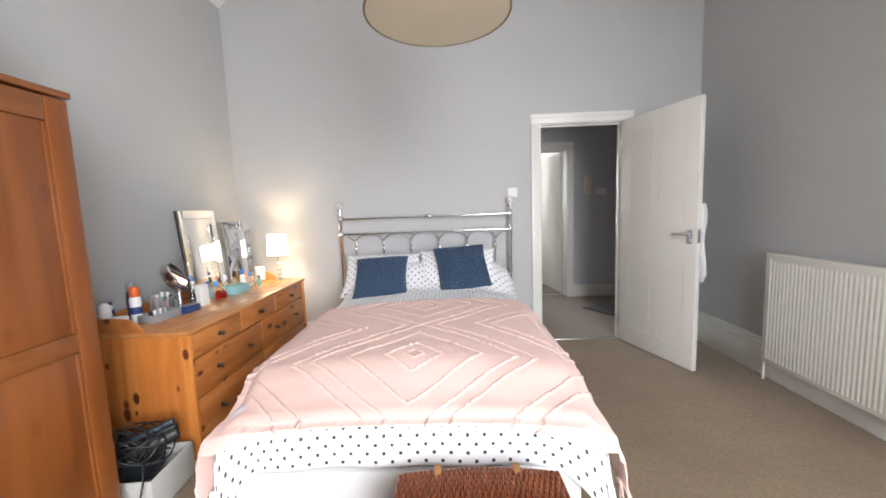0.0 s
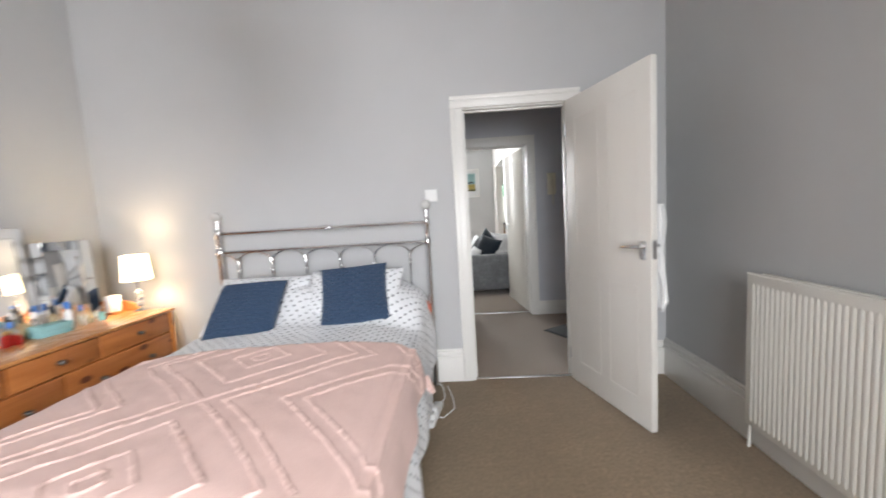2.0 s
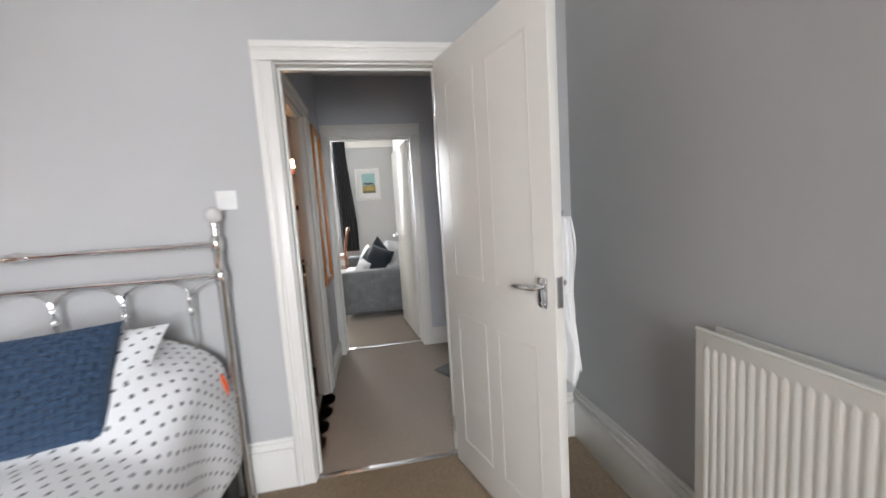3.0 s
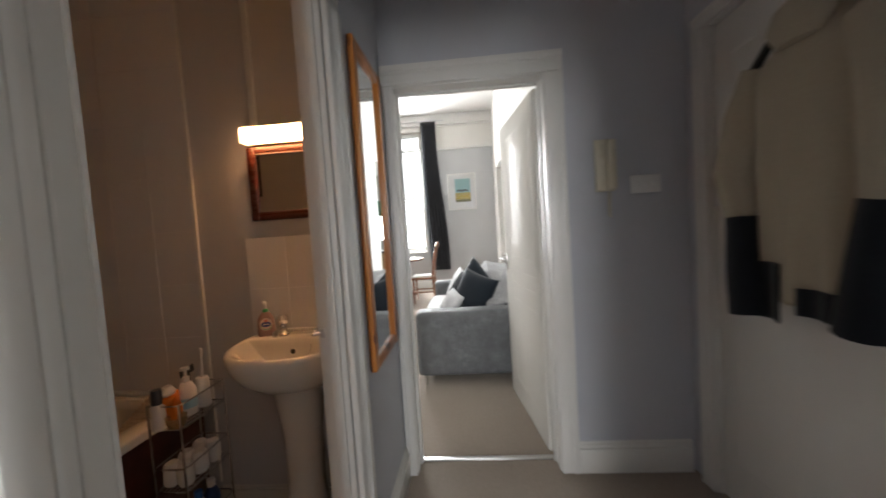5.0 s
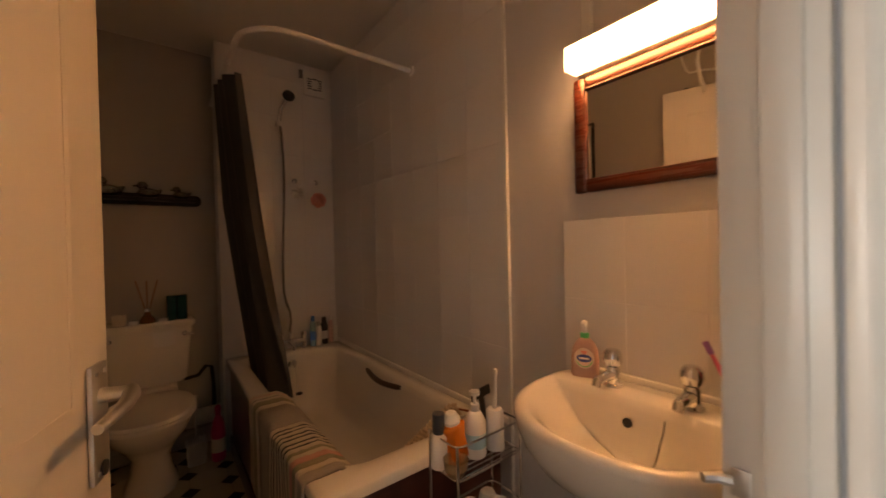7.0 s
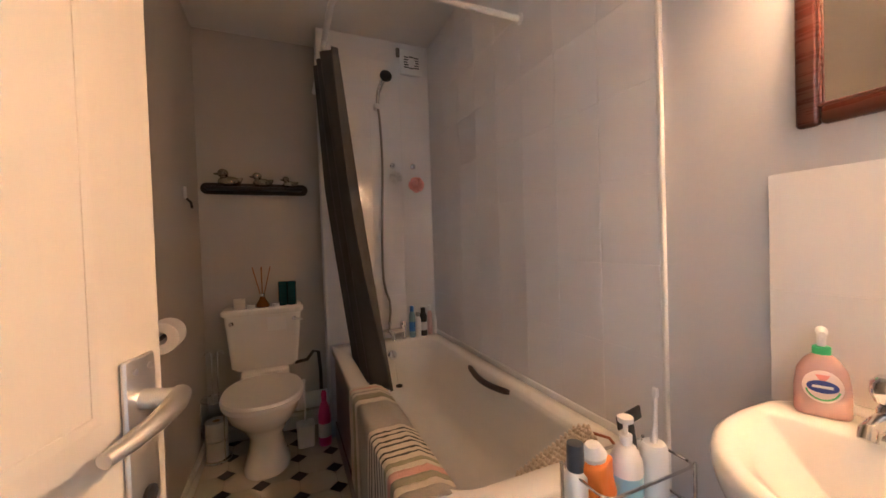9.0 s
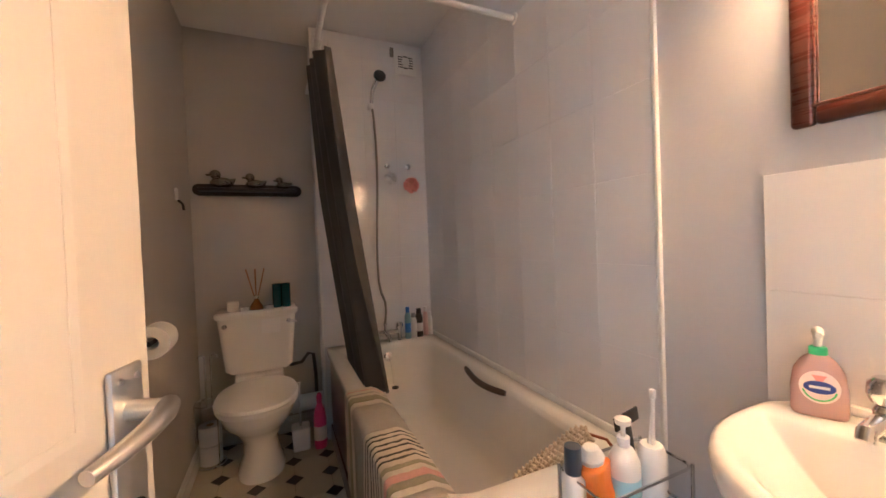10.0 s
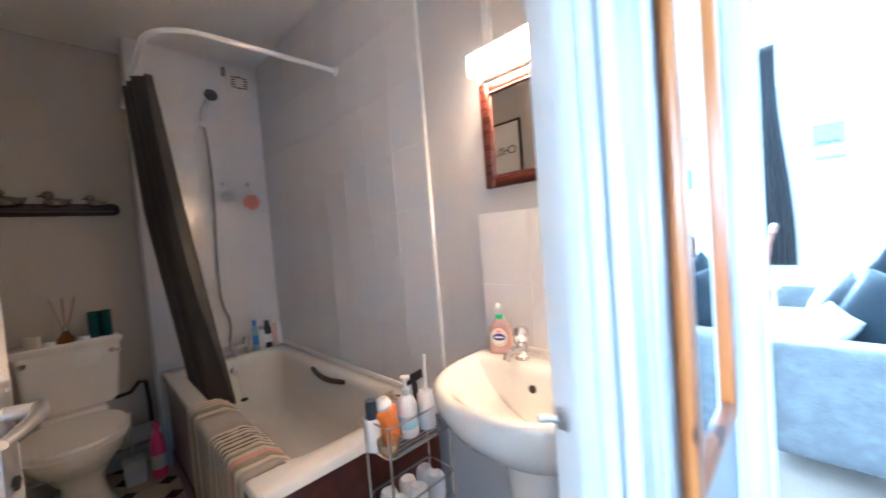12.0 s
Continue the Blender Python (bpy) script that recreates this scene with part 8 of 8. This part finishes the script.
part("top_ring", tube(B(), [(0.07 * math.cos(radians(a)), 0.07 * math.sin(radians(a)), 0.34) for a in range(0, 360, 20)], 0.004, 6, True), CHROME, st)
for dy in (-0.014, 0.014):
    pts = [(-0.02, dy, 0.30), (-0.02, dy, 0.58)] + [(-0.02, dy + math.copysign(0.016 * (1 - math.cos(radians(a))), dy), 0.58 + 0.018 * math.sin(radians(a))) for a in range(30, 200, 30)]
    part("stem", tube(B(), pts, 0.004, 6), CHROME, st)
for a in (40, 160, 280):
    c, s_ = math.cos(radians(a)), math.sin(radians(a))
    part("upright", tube(B(), [(0.07 * c, 0.07 * s_, 0.006), (0.07 * c, 0.07 * s_, 0.34)], 0.0035, 6), CHROME, st)
for z in (0.012, 0.118):
    sp = thing("toilet_roll", pose(-1.80, 3.60, z), "spare white toilet roll in the stand", "toilet roll", "spare rolls")
    part("paper", lathe(B(), [(0.02, 0), (0.055, 0), (0.056, 0.05), (0.055, 0.10), (0.02, 0.10), (0.019, 0.05), (0.02, 0.0)], (0, 0, 0), 28), WHITE_CLOTH, sp)
    part("core", lathe(B(), [(0.0175, 0.001), (0.0188, 0.001), (0.0188, 0.099), (0.0175, 0.099), (0.0175, 0.001)], (0, 0, 0), 20), MATS["plain_tan_card"], sp)
tbn = thing("toilet_brush", pose(-1.74, 4.06, 0), "white toilet brush in its square holder", "toilet brush")
part("pot", loft(B(), [[(x, y, z) for x, y in rounded(-w, w, -w, w, 0.012)] for w, z in ((0.042, 0.0), (0.046, 0.004), (0.05, 0.125), (0.045, 0.13))], True), WHITE_PL, tbn)
part("brush_stem", tube(B(), [(0, 0, 0.12), (0, 0, 0.36), (0, 0, 0.385)], [0.006, 0.006, 0.010], 8), WHITE_PL, tbn)
bottle("bleach_bottle", (-1.70, 4.165, 0), [(0, 0), (0.034, 0), (0.036, 0.008), (0.036, 0.17), (0.028, 0.22), (0.013, 0.26), (0, 0.261)], plain("bright_pink_plastic", (0.75, 0.06, 0.22), 0.3), "bright pink cleaning bottle on the floor by the bath", [(0.015, 0.26), (0.016, 0.30), (0.010, 0.315), (0, 0.316)], plain("deep_pink_cap", (0.6, 0.03, 0.16), 0.3), (0.036, 0.05, 0.13, plain("pale_pink_label", (0.8, 0.6, 0.55), 0.4)))
fan = thing("extractor_fan", pose(SHOWER + 0.0125, 4.787, 2.34), "square white extractor fan high on the tiles", "extractor fan")
part("cover", box(B(), (0, -0.074, -0.08), (0.022, 0.074, 0.08), 0.005), WHITE_PL, fan)
part("hub", lathe(B(), [(0, 0.0), (0.026, 0.0), (0.026, 0.006), (0, 0.008)], (0.0225, 0, 0), 20, Matrix.Rotation(radians(90), 4, "Y")), WHITE_PL, fan)
for s_ in (-1, 1):
    for i in range(5):
        part("slot", box(B(), (0.0215, s_ * 0.034 - 0.016, -0.036 + i * 0.016), (0.0228, s_ * 0.034 + 0.016, -0.029 + i * 0.016)), BLACK, fan)
for s_ in (-1, 1):
    part("slot", box(B(), (0.0215, -0.014, s_ * 0.036 - 0.004), (0.0228, 0.014, s_ * 0.036 + 0.004)), BLACK, fan)
part("pull_cord_box", box(B(), (0, -0.098, 0.03), (0.018, -0.0755, 0.085), 0.003), surface("dull_grey_plastic", (0.2, 0.19, 0.18), 0.5), fan)
for i, (y, mt, lab) in enumerate(((4.642, "white", "white mesh bath puff hanging on the tiles"), (4.780, "pink", "coral pink mesh bath puff hanging on the tiles"))):
    hkk = thing("suction_hook", pose(SHOWER + 0.0125, y, 1.67), "round chrome suction hook on the tiles", "hook", "suction hooks")
    part("disc", lathe(B(), [(0, 0), (0.018, 0), (0.017, 0.008), (0.006, 0.014), (0, 0.015)], (0, 0, 0), 18, Matrix.Rotation(radians(90), 4, "Y")), CHROME, hkk)
    part("hook_arm", tube(B(), [(0.012, 0, 0), (0.02, 0, -0.012), (0.028, 0, -0.014), (0.03, 0, -0.006)], 0.003, 6), CHROME, hkk)
    pf = thing("bath_puff", pose(SHOWER + 0.055, y + 0.006, 1.545 if i else 1.585), lab, "bath puff")
    bm = B()
    R = 0.052 if i else 0.045
    rnd = random.Random(i)
    for k in range(70):
        d = Vector((rnd.gauss(0, 1), rnd.gauss(0, 1), rnd.gauss(0, 1))).normalized()
        o = d.orthogonal().normalized()
        b2 = d.cross(o)
        c = d * R * 0.45
        pts = [c + (o * math.cos(a) + b2 * math.sin(a)) * R * 0.34 + d * R * (0.32 + 0.22 * math.sin(3 * a + k)) for a in [2 * math.pi * q / 10 for q in range(10)]]
        ctr = bm.verts.new(c * 0.5)
        vs_ = [bm.verts.new(p) for p in pts]
        for q in range(10):
            bm.faces.new((ctr, vs_[q], vs_[(q + 1) % 10]))
    part("puff_ball", bm, plain("coral_mesh", (0.80, 0.36, 0.31), 0.6) if i else plain("white_mesh", (0.75, 0.74, 0.72), 0.6), pf, fix=False)
    part("cord", tube(B(), [(-0.012, 0, R * 0.8), (-0.014, 0, 0.112 if i else 0.076)], 0.0015, 5), WHITE_CLOTH, pf)
prn = thing("framed_word_print", pose(-0.535, 3.53, 1.64), "black framed white print with a printed word", "picture")
for a, b in (((-0.30, 0.001, 0), (-0.285, 0.02, 0.39)), ((-0.015, 0.001, 0), (0, 0.02, 0.39)), ((-0.285, 0.001, 0), (-0.015, 0.02, 0.015)), ((-0.285, 0.001, 0.375), (-0.015, 0.02, 0.39))):
    part("frame_bar", box(B(), a, b, 0.002), BLACK, prn)
part("paper", box(B(), (-0.285, 0.004, 0.015), (-0.015, 0.010, 0.375)), MATS["white_card"], prn)
txt = bpy.data.curves.new("word", "FONT")
txt.body, txt.size, txt.extrude, txt.align_x = "CHIL", 0.085, 0.0006, "LEFT"
word = new("word", txt)
word.data.materials.append(BLACK)
word.parent = prn
word.matrix_basis = pose(-0.045, 0.0115, 0.15, 90, 0, 180)
pull = thing("wall_hook", pose(-1.636, 3.53, 1.43), "small white and dark hook on the bathroom wall", "hook")
part("plate", box(B(), (-0.012, 0.001, 0.0), (0.012, 0.012, 0.06), 0.003), WHITE_PL, pull)
part("peg", tube(B(), [(0, 0.012, 0.0), (0, 0.03, -0.02), (0, 0.034, -0.05)], 0.006, 8), BLACK, pull)
ohk = thing("over_door_hanger", pose(0.688, 3.645, 0, 0, 0, 165.2), "white wire hanger hooked over the bathroom door", "hanger")
part("strap", tube(B(), [(0.525, -0.024, 1.93), (0.53, -0.024, 1.972), (0.535, 0.0, 1.978), (0.545, 0.01, 2.04), (0.553, 0.012, 2.10), (0.545, 0.014, 2.16), (0.548, 0.014, 2.23)], 0.008, 8), WHITE_PL, ohk)
part("wire_loop", tube(B(), [(0.63, 0.012, 2.23), (0.622, 0.012, 2.15), (0.60, 0.012, 2.07), (0.585, 0.012, 2.052), (0.53, 0.012, 2.05), (0.46, 0.012, 2.035), (0.42, 0.012, 2.06), (0.395, 0.012, 2.10)], 0.005, 8), WHITE_PL, ohk)
for x in (0.375, 0.36):
    part("peg", tube(B(), [(x + 0.012, 0.012, 2.09), (x, 0.012, 2.05), (x + 0.01, 0.0, 1.97)], 0.008, 8), WHITE_PL, ohk)
part("door_catch", lathe(B(), [(0, 0), (0.009, 0), (0.009, 0.008), (0, 0.012)], (0.60, 0.0, 1.966), 12), BLACK, ohk, "small dark stop on the door top")
